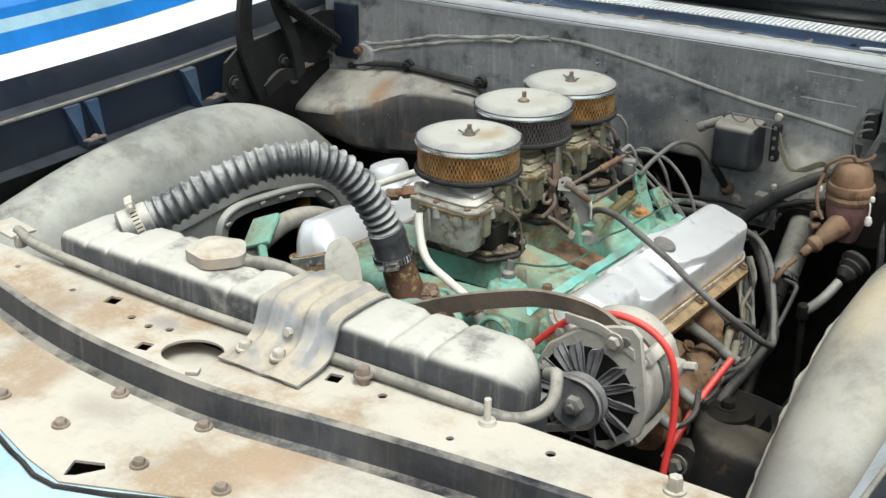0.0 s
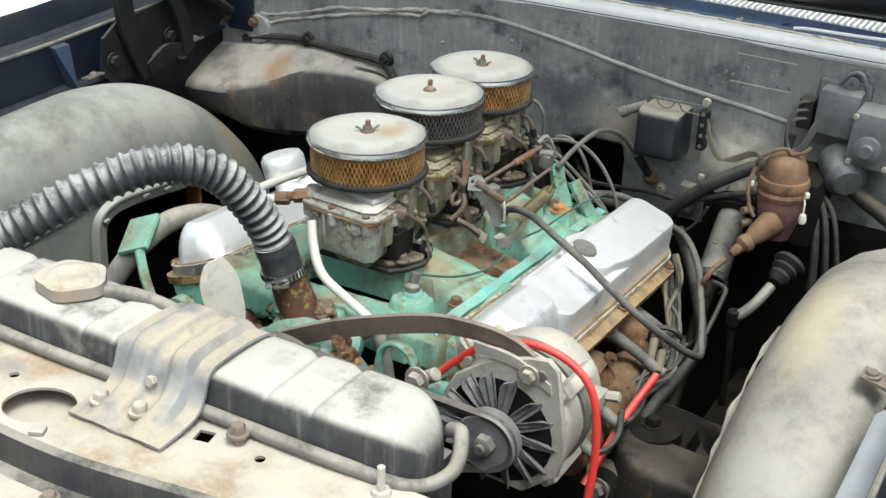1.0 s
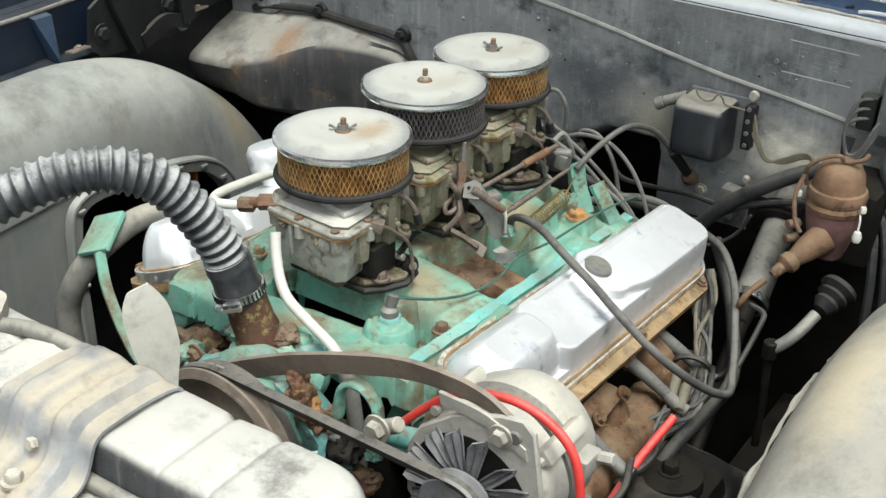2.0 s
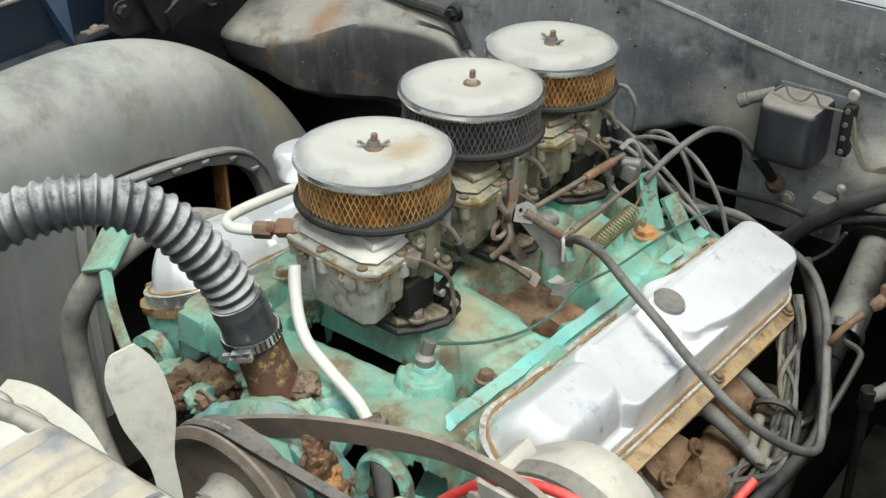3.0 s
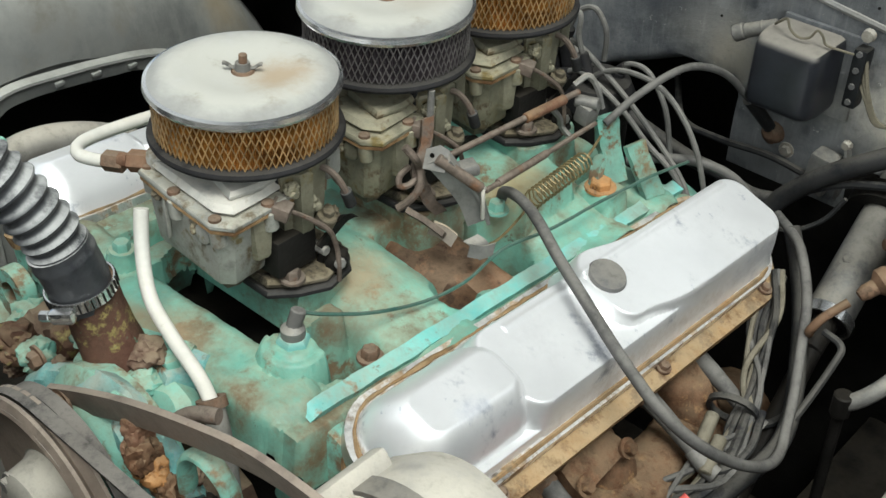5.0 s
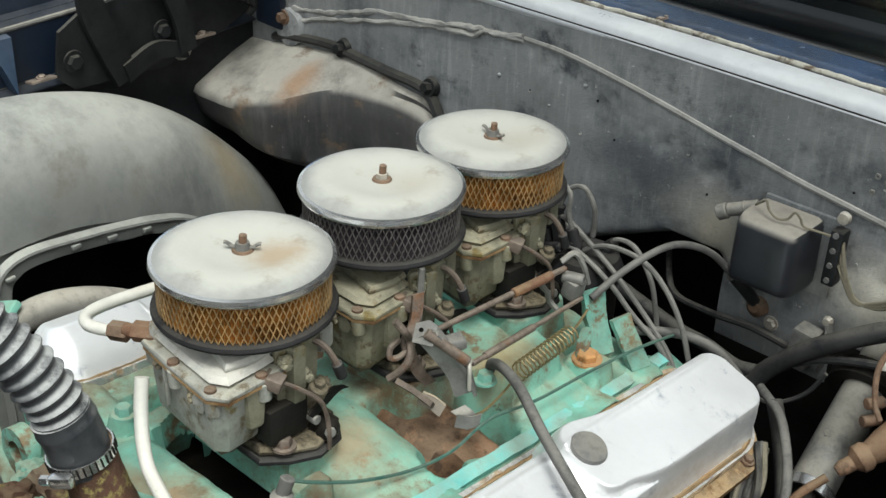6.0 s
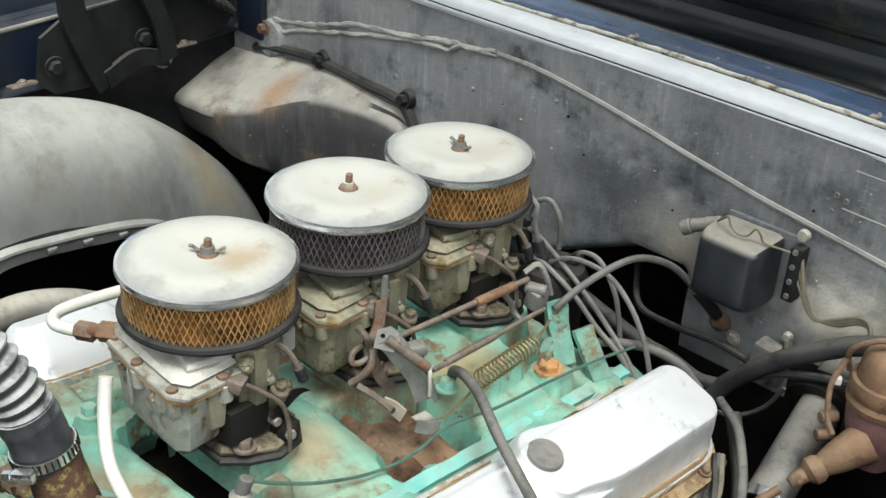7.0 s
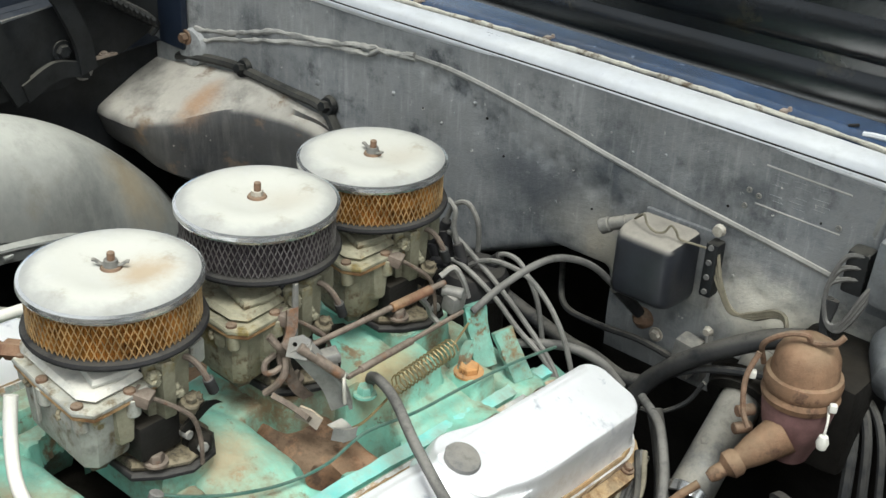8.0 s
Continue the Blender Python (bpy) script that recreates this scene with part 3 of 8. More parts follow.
def plate(outer, holes, z, thick, m=None):
    """A flat plate with holes through it; outlines as (x, y)."""
    bm = bmesh.new()
    edges = []
    for loop in [outer] + list(holes):
        vs = [bm.verts.new((x, y, z)) for x, y in loop]
        edges += [bm.edges.new((vs[i], vs[(i + 1) % len(vs)])) for i in range(len(vs))]
    bmesh.ops.triangle_fill(bm, use_beauty=True, use_dissolve=False, edges=edges)
    ext = bmesh.ops.extrude_face_region(bm, geom=bm.faces[:])
    bmesh.ops.translate(bm, vec=(0, 0, -thick), verts=[v for v in ext["geom"] if isinstance(v, bmesh.types.BMVert)])
    return moved(bm, m) if m else bm


def ring_of(cx, cy, rx, ry, n=24, turn=0.0):
    return [(cx + rx * math.cos(a) * math.cos(turn) - ry * math.sin(a) * math.sin(turn),
             cy + rx * math.cos(a) * math.sin(turn) + ry * math.sin(a) * math.cos(turn)) for a in (2 * math.pi * i / n for i in range(n))]


def slab(outline, z0, z1, e=0.0015, taper=1.0):
    """A solid of that outline with softened edges; taper shrinks its lower end."""
    n = len(outline)
    cx, cy = sum(p[0] for p in outline) / n, sum(p[1] for p in outline) / n
    rings = []
    for z, k, inset in ((z0, taper, e), (z0 + e, taper, 0), (z1 - e, 1.0, 0), (z1, 1.0, e)):
        ring = []
        for x, y in outline:
            d = math.hypot(x - cx, y - cy)
            f = k * (1 - inset / d)
            ring.append((cx + (x - cx) * f, cy + (y - cy) * f, z))
        rings.append(ring)
    return loft(rings)


def hex_bolt(p, q, r, h, washer=True):
    """A hexagon head standing at p, pointing to q."""
    b = lathe([(0, 0), (r * 1.02, 0), (r * 1.02, h * 0.8), (r * 0.85, h), (0, h)], 6, aim(p, q))
    if washer:
        return join(b, lathe([(0, -0.001), (r * 1.5, -0.001), (r * 1.45, 0.0012), (0, 0.0012)], 18, aim(p, q)))
    return b


def up_bolt(x, y, z, r=0.008, h=0.007, tilt=(0, 0), washer=True):
    return hex_bolt((x, y, z), (x + tilt[0], y + tilt[1], z + 1), r, h, washer)


def strip(path, width, thick, across=(1, 0, 0), steps=8):
    """A flat bar along a path; across is the direction of its width."""
    pts = smooth_path(path, steps)
    w = Vector(across).normalized() * (width / 2)
    rings = []
    for i, p in enumerate(pts):
        t = (pts[min(i + 1, len(pts) - 1)] - pts[max(i - 1, 0)]).normalized()
        n = t.cross(w).normalized() * (thick / 2)
        rings.append([p - w - n, p + w - n, p + w + n, p - w + n])
    return loft(rings)


def wobble(bm, amount, scale, seed=0.0):
    """Slightly uneven skin, as on beaten or cast metal."""
    for v in bm.verts:
        v.co += noise.noise_vector(v.co * scale + Vector((seed, seed, seed))) * amount
    return bm


def lump(c, r, seed, flat=1.0):
    """A rough corroded clod."""
    bm = bmesh.new()
    bmesh.ops.create_icosphere(bm, subdivisions=4, radius=1.0)
    o = Vector((seed * 3.7, seed * 1.3, seed * 2.1))
    for v in bm.verts:
        n = v.co.copy()
        k = 1 + 0.45 * noise.noise(n * 1.3 + o) + 0.22 * noise.noise(n * 3.4 + o) + 0.10 * noise.noise(n * 8.0 + o)
        v.co = Vector((n.x, n.y, n.z * flat)) * (r * k) + Vector(c)
    return bm


# ==== the setting: ground, firewall, cowl, fenders, radiator support ====
thing("ground", "dusty bare ground under and around the car", "ground", plate([(-40, -40), (40, -40), (40, 40), (-40, 40)], [], 0.0, 0.2), M_GROUND, kind="structure")

# firewall: one pressed sheet with dents, rising to the cowl
FW = 0.418


def dents(x, z):
    d = 0.0
    for cx, cz, s, k in ((-0.076, 0.977, 0.012, 0.003), (0.05, 0.93, 0.05, -0.003), (-0.17, 0.90, 0.08, 0.004), (0.31, 0.93, 0.06, -0.004),
                         (0.127, 1.02, 0.03, 0.002), (-0.3, 1.0, 0.05, 0.003), (0.02, 0.965, 0.008, 0.003), (0.09, 0.955, 0.007, 0.003), (0.2, 1.01, 0.008, 0.003)):
        d += k * math.exp(-((x - cx) ** 2 + (z - cz) ** 2) / (2 * s * s))
    for k in range(34):
        cx, cz = -0.25 + 0.62 * ((k * 0.618) % 1), 0.885 + 0.155 * ((k * 0.377 + 0.1) % 1)
        d += 0.0030 * math.exp(-((x - cx) ** 2 + (z - cz) ** 2) / 0.00007)
    # pocket added behind the distributor to darken the wall there
    k = max(0.0, min(1.0, (0.873 - 0.48 * max(0.0, 0.045 - x) - z) / 0.05)) * max(0.0, min(1.0, (x + 0.14) / 0.03)) * max(0.0, min(1.0, (0.126 - x) / 0.016))
    k = k * k * (3 - 2 * k)
    return d + 0.14 * k


rows = []
for iz in range(161):
    z = 0.30 + 0.767 * iz / 160
    rows.append([(x, FW + 0.010 * max(0, (0.80 - z) / 0.2) + dents(x, z), z) for x in (-0.70 + 1.45 * ix / 300 for ix in range(301))])
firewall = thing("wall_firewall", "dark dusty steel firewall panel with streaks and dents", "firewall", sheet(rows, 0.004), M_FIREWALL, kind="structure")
firewall.data.materials.append(M_GREASE_SHADE)
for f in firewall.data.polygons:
    # black stands for the shade in the pocket and on the toe board
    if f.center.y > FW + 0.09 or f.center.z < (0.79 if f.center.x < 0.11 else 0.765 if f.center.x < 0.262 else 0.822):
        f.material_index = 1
bead = [(-0.198, 1.031), (-0.126, 1.031), (-0.04, 1.021), (0.041, 1.008), (0.118, 0.993), (0.191, 0.981), (0.259, 0.973), (0.324, 0.965), (0.385, 0.955)]
part("seam_bead", tube([(x, FW - 0.0025 + dents(x, z), z) for x, z in bead], 0.0042, 8, 8), M_BEAD, firewall, "thin raised sealed seam")
low = [(-0.607, 0.945), (-0.52, 0.967), (-0.427, 0.988), (-0.34, 1.006), (-0.27, 1.015), (-0.235, 1.024), (-0.19, 1.029)]
for k, dz in enumerate((0.0, 0.014)):
    pts = [(x + 0.006 * math.sin(i * 2.3 + k), FW - 0.003, z + dz * (1 - i / 7) + 0.003 * math.sin(i * 3.1 + k * 2)) for i, (x, z) in enumerate(low)]
    part("sealant", wobble(tube(pts, 0.0040, 8, 12, lambda t: 0.95 + 0.25 * math.sin(t * 40 + 1) * math.sin(t * 93)), 0.0026, 75, k), M_BEAD, firewall, "lumpy grey sealant")
for x, z, r in ((-0.019, 0.887, 0.0065), (0.268, 0.897, 0.0070), (-0.355, 0.951, 0.006), (0.0, 0.94, 0.003), (0.07, 0.925, 0.003), (-0.09, 1.0, 0.003), (0.30, 0.99, 0.003),
                (0.33, 0.915, 0.003), (0.36, 0.91, 0.003), (0.17, 1.02, 0.003), (-0.22, 0.975, 0.003), (0.02, 0.99, 0.0025), (0.10, 0.975, 0.0025), (0.13, 1.01, 0.002), (0.21, 0.995, 0.0025), (0.245, 1.02, 0.002), (-0.05, 0.955, 0.0025), (-0.14, 0.96, 0.002), (0.29, 0.945, 0.0025), (0.345, 0.965, 0.002), (0.06, 0.895, 0.0025)):
    part("screw", lathe([(0, 0), (r, 0), (r * 0.95, 0.003), (r * 0.5, 0.005), (0, 0.0055)], 14, aim((x, FW + 0.001, z), (x, 0, z))), M_FIREWALL, firewall)
# small dents over the panel, their shade and glint drawn as pits and burrs
pits = random.Random(11)
for k in range(18):
    x, z = -0.20 + 0.55 * ((k * 0.618 + 0.2) % 1), 0.905 + 0.12 * ((k * 0.414 + 0.3) % 1)
    r = pits.uniform(0.0008, 0.0019)
    y = FW - 0.0022 + dents(x, z)
    if abs(z - (1.006 - 0.135 * (x + 0.02))) < 0.009 or dents(x, z) > 0.02:
        continue
    pit = part("dent_pit", lathe([(0, 0.0004), (r, 0.0006), (r * 1.05, 0.0), (r, -0.003), (0, -0.003)], 10, aim((x, y - 0.0022, z), (x, y - 1, z))), M_GREASE_SHADE if k % 2 else M_FIREWALL, firewall, "small pit drawn for the shade of a dent")
    if k % 3 == 0:
        part("burr", tube([(x - r * 1.3, y - 0.0025, z - r * 0.4), (x, y - 0.003, z - r * 1.5), (x + r * 1.4, y - 0.0025, z - r * 0.3)], 0.0007, 6, 4), M_BEAD, firewall, "pale burr drawn as the glint under a dent")
# stamped plate with its rivets and unreadable small print
for x0, z0, x1, z1 in ((0.283, 1.047, 0.373, 1.045), (0.278, 1.004, 0.369, 1.002)):
    part("stamped_ridge", tube([(x0 + (x1 - x0) * u, FW - 0.0030 + dents(x0 + (x1 - x0) * u, z0), z0 + (z1 - z0) * u) for u in (0, 0.2, 0.4, 0.6, 0.8, 1)], 0.0017, 6, 4), M_BEAD, firewall, "raised stamped line")
for x, z in ((0.281, 1.013), (0.367, 1.009), (0.270, 1.016), (0.268, 0.998)):
    part("rivet", lathe([(0.0012, 0.001), (0.0032, 0.0), (0.003, 0.0016), (0.0012, 0.0018)], 12, aim((x, FW - 0.0044 + dents(x, z), z), (x, 0, z)), closed=True), M_STEEL, firewall)
for i in range(6):
    for j in range(3):
        w = 0.010 + 0.007 * ((i * 0.618 + j * 0.37) % 1)
        if (i + j) % 4 != 3:
            bx, bz = 0.298 + 0.023 * j + 0.003 * (i % 2), 1.040 - 0.0055 * i
            part("print_bar", box((bx, FW - 0.0036 + dents(bx, bz), bz), (w, 0.0016, 0.0014), 0.0004), M_FIREWALL, firewall, "faint stamped bar")
# vertical step where the panel turns at the driver's side
part("panel_step", box((0.398, FW - 0.001, 1.0), (0.010, 0.007, 0.105), 0.003, (0, 12, 0)), M_SHADE, firewall, "upright seam")

# cowl ledge and cowl panel, bowed back in the middle
def bow(x, y):
    return y - 0.14 * min(abs(x - 0.1), 0.35) ** 2 * max(0.3, min(1.0, (y - 0.405) / 0.08))


sec = [(0.4180, 1.0600), (0.4158, 1.0638), (0.4152, 1.0660), (0.4158, 1.0678), (0.4172, 1.0680), (0.4186, 1.0662), (0.4205, 1.0664), (0.4216, 1.0692), (0.4226, 1.0722), (0.4252, 1.0752), (0.4310, 1.0776), (0.441, 1.0788), (0.455, 1.0782), (0.468, 1.0758), (0.4785, 1.0718), (0.4820, 1.0690), (0.4860, 1.0650), (0.4870, 1.0540)]
ledge = thing("trim_cowl_ledge", "bright silver rounded ledge along the top of the firewall", "cowl trim",
              loft([[(x, bow(x, y), z) for y, z in sec] for x in (-0.72 + 0.04 * i for i in range(38))]), M_SILVER, kind="structure")
part("groove", tube([(x, bow(x, 0.4190), 1.0672) for x in (-0.72 + 0.05 * i for i in range(30))], 0.0019, 6, 2), M_GREASE_SHADE, ledge, "dark groove along the ledge")
part("seam_bead", wobble(tube([(x, bow(x, 0.4905) + 0.0004 * math.sin(x * 67), 1.0708) for x in (-0.72 + 0.04 * i for i in range(38))], 0.0034, 8, 4, lambda t: 0.9 + 0.10 * math.sin(t * 170) * math.sin(t * 61)), 0.0014, 160), M_SEAL_BEAD, ledge, "cracked yellowed sealant along the seam")
sec = [(0.493, 1.060)] + [(0.4940 + 0.018 * (1 - math.cos(a)), 1.0680 + 0.0062 * math.sin(a)) for a in (0.25 * k for k in range(1, 7))] + [(0.52, 1.0745), (0.535, 1.0746), (0.55, 1.0748), (0.564, 1.0748), (0.566, 1.072), (0.566, 1.04), (0.493, 1.04)]
cowl = thing("cowl_panel", "glossy dark blue cowl panel behind the firewall", "cowl",
             loft([[(x, bow(x, y), z) for y, z in sec] for x in (-0.75 + 0.04 * i for i in range(40))]), M_COWL, kind="structure")
for x in (0.255, -0.05, -0.243):
    y = bow(x, 0.497)
    part("clip", wobble(join(box((x, y, 1.0735), (0.008, 0.009, 0.004), 0.0015), lathe([(0, 0), (0.003, 0), (0.002, 0.004), (0, 0.004)], 10, pose(x + 0.003, y + 0.006, 1.073))), 0.0008, 90), M_STRAP, cowl, "small rusty clip")
part("drain_slot", tube([(0.320, 0.504, 1.0745), (0.325, 0.506, 1.0756), (0.328, 0.511, 1.0756)], 0.0018, 8, 4), M_GREASE_SHADE, cowl, "small dark slot")
part("corner_tube", tube([(0.340, 0.496, 1.0735), (0.36, 0.497, 1.0755), (0.42, 0.500, 1.0755), (0.50, 0.504, 1.0765)], 0.0034, 8), M_SILVER, cowl, "bright pressed edge")
part("vent_trough", box((0, 0.650, 1.046), (1.5, 0.164, 0.012), 0.003), M_VENT, cowl, "black vent trough")
for i in range(104):
    x = -0.50 + 0.0096 * i
    part("vent_slat", box((x, bow(x, 0.640), 1.068), (0.0052, 0.128, 0.014), 0.0012, (0, 0, 0), 1), M_SLAT, cowl, "pale painted vent slat" if i == 0 else "")
part("rear_edge", box((0, 0.738, 1.062), (1.5, 0.05, 0.016), 0.005), M_COWL, cowl)

# the raised hood, hinged behind: skin, ribs and a rubber seal along its rear edge
hood = thing("hood", "raised hood with a ribbed glossy black underside", "hood")
hm = Matrix.Translation((0, 0.400, 1.1382)) @ Matrix.Rotation(radians(180 - 72), 4, "X")
rows = []
for i in range(29):
    v = 1.24 * i / 28
    rows.append([(0.70 * u, v, 0.012 - 0.03 * (1 - u * u) * min(1, v * 2)) for u in (-1 + 0.1 * k for k in range(21))])
part("skin", moved(sheet(rows, 0.0022), hm), M_HOOD, hood, "painted steel skin")
for v, h in ((0.030, 0.014), (0.085, 0.010), (0.150, 0.016), (0.225, 0.010), (0.32, 0.014)):
    part("rib", moved(tube([(-0.66, v, 0.012), (-0.3, v - 0.008, 0.008), (0.0, v - 0.012, 0.006), (0.3, v - 0.008, 0.008), (0.66, v, 0.012)], 0.024, 10, 6, flat=h / 0.024), hm), M_HOOD, hood, "pressed cross rib")
part("rear_seal", moved(tube([(-0.69, 0.002, 0.006), (-0.3, 0.0, 0.002), (0.3, 0.0, 0.002), (0.69, 0.002, 0.006)], 0.008, 8, 8), hm), M_RUBBER, hood, "black rubber edge seal")
part("seal_lip", moved(tube([(-0.69, 0.013, 0.0), (-0.3, 0.011, -0.004), (0.3, 0.011, -0.004), (0.69, 0.013, 0.0)], 0.0022, 6, 8), hm), M_STRAP, hood, "brown dusty edge of the seal")

# windscreen and the dark cabin behind it
screen = thing("windscreen", "dark sloping windscreen behind the cowl", "windscreen", kind="structure")
wm = Matrix.Translation((0, 0.775, 1.08)) @ Matrix.Rotation(radians(40), 4, "X")
part("pane", moved(box((0, 0.27, 0.0), (1.40, 0.54, 0.005), 0.001), wm), M_GLASS, screen, "tinted glass pane")
part("gasket", moved(tube([(-0.72, 0.0, 0), (0.72, 0.0, 0)], 0.014, 10), wm), M_RUBBER, screen, "black rubber gasket")
part("dashboard", box((0, 1.01, 1.03), (1.42, 0.46, 0.06), 0.02), M_BLACK, screen, "black dashboard top")
part("cabin_wall", box((0, 1.9, 1.0), (1.5, 0.02, 0.7), 0.005), M_BLACK, screen, "dark cabin")
part("roof_header", moved(box((0, 0.56, 0.0), (1.46, 0.05, 0.03), 0.01), wm), M_NAVY, screen, "dark blue roof edge")
part("roof", box((0, 1.56, 1.445), (1.40, 0.78, 0.02), 0.01), M_NAVY, screen)


# ---- inner fenders: wheelhouse domes ----
def arch(side, top, r, a):
    """Height and place along the car on a wheelhouse curve; the passenger dome runs on further forward."""
    y0, z0 = -0.05, top - 0.482
    c, n = math.cos(a), math.sin(a)
    if c >= 0:
        return y0 + r * c, z0 + r * n
    if side > 0:
        return y0 + (r + 0.03 * abs(c)) * c, z0 + r * n
    return y0 + 1.5 * r * c, z0 + r * n ** 0.55


def wheelhouse(side, top, name, label, mat):
    """side -1 passenger, +1 driver: a dome swept round the axle with a rounded shoulder."""
    prof = [(0.672, 0.455), (0.655, 0.474), (0.63, 0.482), (0.60, 0.478), (0.57, 0.464), (0.545, 0.440), (0.528, 0.405), (0.518, 0.372), (0.5155, 0.350)]
    rws = []
    for i in range(65):
        a = math.pi * (0.03 + 0.94 * i / 64)
        rws.append([(side * (x - (0.013 if side > 0 else 0.0)), *arch(side, top, r, a)) for x, r in prof])
    return thing(name, label, "inner fender", wobble(sheet(rws, 0.003), 0.004, 6, side), mat, kind="structure")


left_apron = wheelhouse(-1, 0.935, "inner_fender_passenger", "dust-covered grey inner fender dome of the passenger side", M_APRON)
right_apron = wheelhouse(1, 0.968, "inner_fender_driver", "dust-covered beige inner fender dome of the driver side", M_APRON_PALE)


def upright(side, x):
    """Lays a plan of (along the car, height) upright at x."""
    return Matrix(((0, 0, 1, side * x), (1, 0, 0, 0), (0, 1, 0, 0), (0, 0, 0, 1)))


def skirt(side, top, hole):
    """The upright inner wall under a wheelhouse dome."""
    out = [arch(side, top, 0.362, math.pi * (0.04 + 0.92 * k / 32)) for k in range(33)]
    out += [(out[-1][0], 0.30), (out[0][0], 0.30)]
    return plate(out, [hole] if hole else [], 0.0, 0.003, upright(side, 0.519))


# the passenger wall has an arched opening with a broad riveted flange
mouth = [(p.x, p.y) for p in smooth_path([(-0.106, 0.42, 0), (-0.108, 0.60, 0), (-0.107, 0.735, 0), (-0.094, 0.768, 0), (-0.055, 0.776, 0), (0.04, 0.766, 0), (0.10, 0.756, 0), (0.145, 0.736, 0), (0.176, 0.70, 0), (0.192, 0.65, 0), (0.196, 0.58, 0), (0.196, 0.42, 0)], 4)]
wide = [(p.x, p.y) for p in smooth_path([(-0.132, 0.42, 0), (-0.134, 0.60, 0), (-0.133, 0.745, 0), (-0.112, 0.792, 0), (-0.058, 0.801, 0), (0.044, 0.790, 0), (0.108, 0.780, 0), (0.162, 0.757, 0), (0.198, 0.714, 0), (0.216, 0.655, 0), (0.222, 0.58, 0), (0.222, 0.42, 0)], 4)]
part("skirt", skirt(-1, 0.935, mouth), M_APRON, left_apron)
flange_rows = []
for (ya, za), (yb, zb) in zip(mouth, wide):
    flange_rows.append([(x, ya + (yb - ya) * k, za + (zb - za) * k) for k, x in ((0.0, -0.520), (0.02, -0.508), (0.10, -0.504), (0.70, -0.502), (0.80, -0.499), (0.92, -0.500), (1.0, -0.512))])
flange = part("opening_flange", wobble(sheet(flange_rows, 0.002), 0.0012, 30), M_APRON, left_apron, "broad pressed flange round the opening")
for y, z in ((-0.118, 0.66), (-0.108, 0.775), (-0.02, 0.785), (0.03, 0.779), (0.08, 0.772), (0.13, 0.757), (0.17, 0.725)):
    part("rivet", wobble(box((-0.501, y, z), (0.006, 0.013, 0.006), 0.002, (0, 0, 0)), 0.001, 90), M_APRON, flange)
# the driver's wall is black in place of the deep shade there
part("skirt", moved(skirt(1, 0.968, None), Matrix.Translation((-0.013, 0, 0))), M_GREASE_SHADE, right_apron, "inner wall coloured black for its deep shade")
part("torn_lip", wobble(tube([(0.503, *arch(1, 0.968, 0.372, math.pi * (0.40 + 0.045 * k))) for k in range(12)], 0.0035, 7, 5, lambda t: 0.7 + 0.5 * math.sin(t * 47) * math.sin(t * 19)), 0.003, 80), M_APRON_PALE, right_apron, "ragged flaking lip")
part("inner_patch", box((-0.56, 0.155, 0.66), (0.05, 0.006, 0.16), 0.003, (0, 0, -20)), M_ORANGE_RUST, left_apron, "orange rusty metal inside the opening")
# added closing walls, black to stand for the dark behind the domes
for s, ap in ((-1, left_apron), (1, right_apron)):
    part("side_wall", box((s * 0.70, -0.1, 0.62), (0.01, 1.7, 0.60), 0.002), M_BLACK, ap, "closing wall behind the dome, black for the dark there")


# ---- fenders ----
def fender(side, name, label, lift):
    """Outer fender: inner flange, gutter wall and crown, swept along the car."""
    inner = [(0.668, -0.028), (0.690, -0.022), (0.694, 0.035), (0.697, 0.050), (0.712, 0.056)]
    ob = thing(name, label, "fender", kind="structure")

    def skin(pr, ys):
        return sheet([[(side * (x + 0.03 * max(0, (y + 0.2)) - (0.05 * max(0, -0.55 - y))), y, 0.94 + lift + z + 0.03 * max(0, y)) for x, z in pr] for y in ys], 0.0022)
    ys = [-0.98 + 0.05 * i for i in range(32)]
    part("inner_flange", wobble(skin(inner, ys), 0.0012, 12), M_NAVY, ob, "dark blue painted inner flange")
    part("gutter_wall", skin([(0.712, 0.056), (0.722, 0.060), (0.735, 0.092), (0.742, 0.100)], ys), M_NAVY, ob, "dark blue gutter wall")
    part("lip_bead", tube([(side * (0.697 + 0.03 * max(0, y + 0.2) - 0.05 * max(0, -0.55 - y)), y, 0.94 + lift + 0.050 + 0.03 * max(0, y)) for y in ys], 0.0035, 8, 2), M_STEEL, ob, "dusty rolled edge")
    return ob, skin, ys


fl, skin, ys = fender(-1, "fender_passenger", "front fender with a dark blue gutter and a blue crown whitened for sky glare", 0.0)
# white stands for the sky mirrored in the blue crown
part("crown", skin([(0.742, 0.100), (0.762, 0.108), (0.785, 0.116), (0.800, 0.122)], ys), M_SKY_GLARE, fl, "inner crown coloured white for sky glare")
part("crest", skin([(0.800, 0.122), (0.808, 0.136), (0.813, 0.152)], ys), M_BLUE, fl, "blue painted crest")
part("pale_stripe", skin([(0.813, 0.152), (0.816, 0.162), (0.819, 0.172)], ys), M_SKYBLUE, fl, "pale blue stripe")
part("side", skin([(0.819, 0.172), (0.824, 0.188), (0.84, 0.198), (0.90, 0.196), (0.96, 0.17), (1.0, 0.10), (1.02, -0.1), (1.0, -0.5)], ys), M_BLUE, fl, "blue painted side")
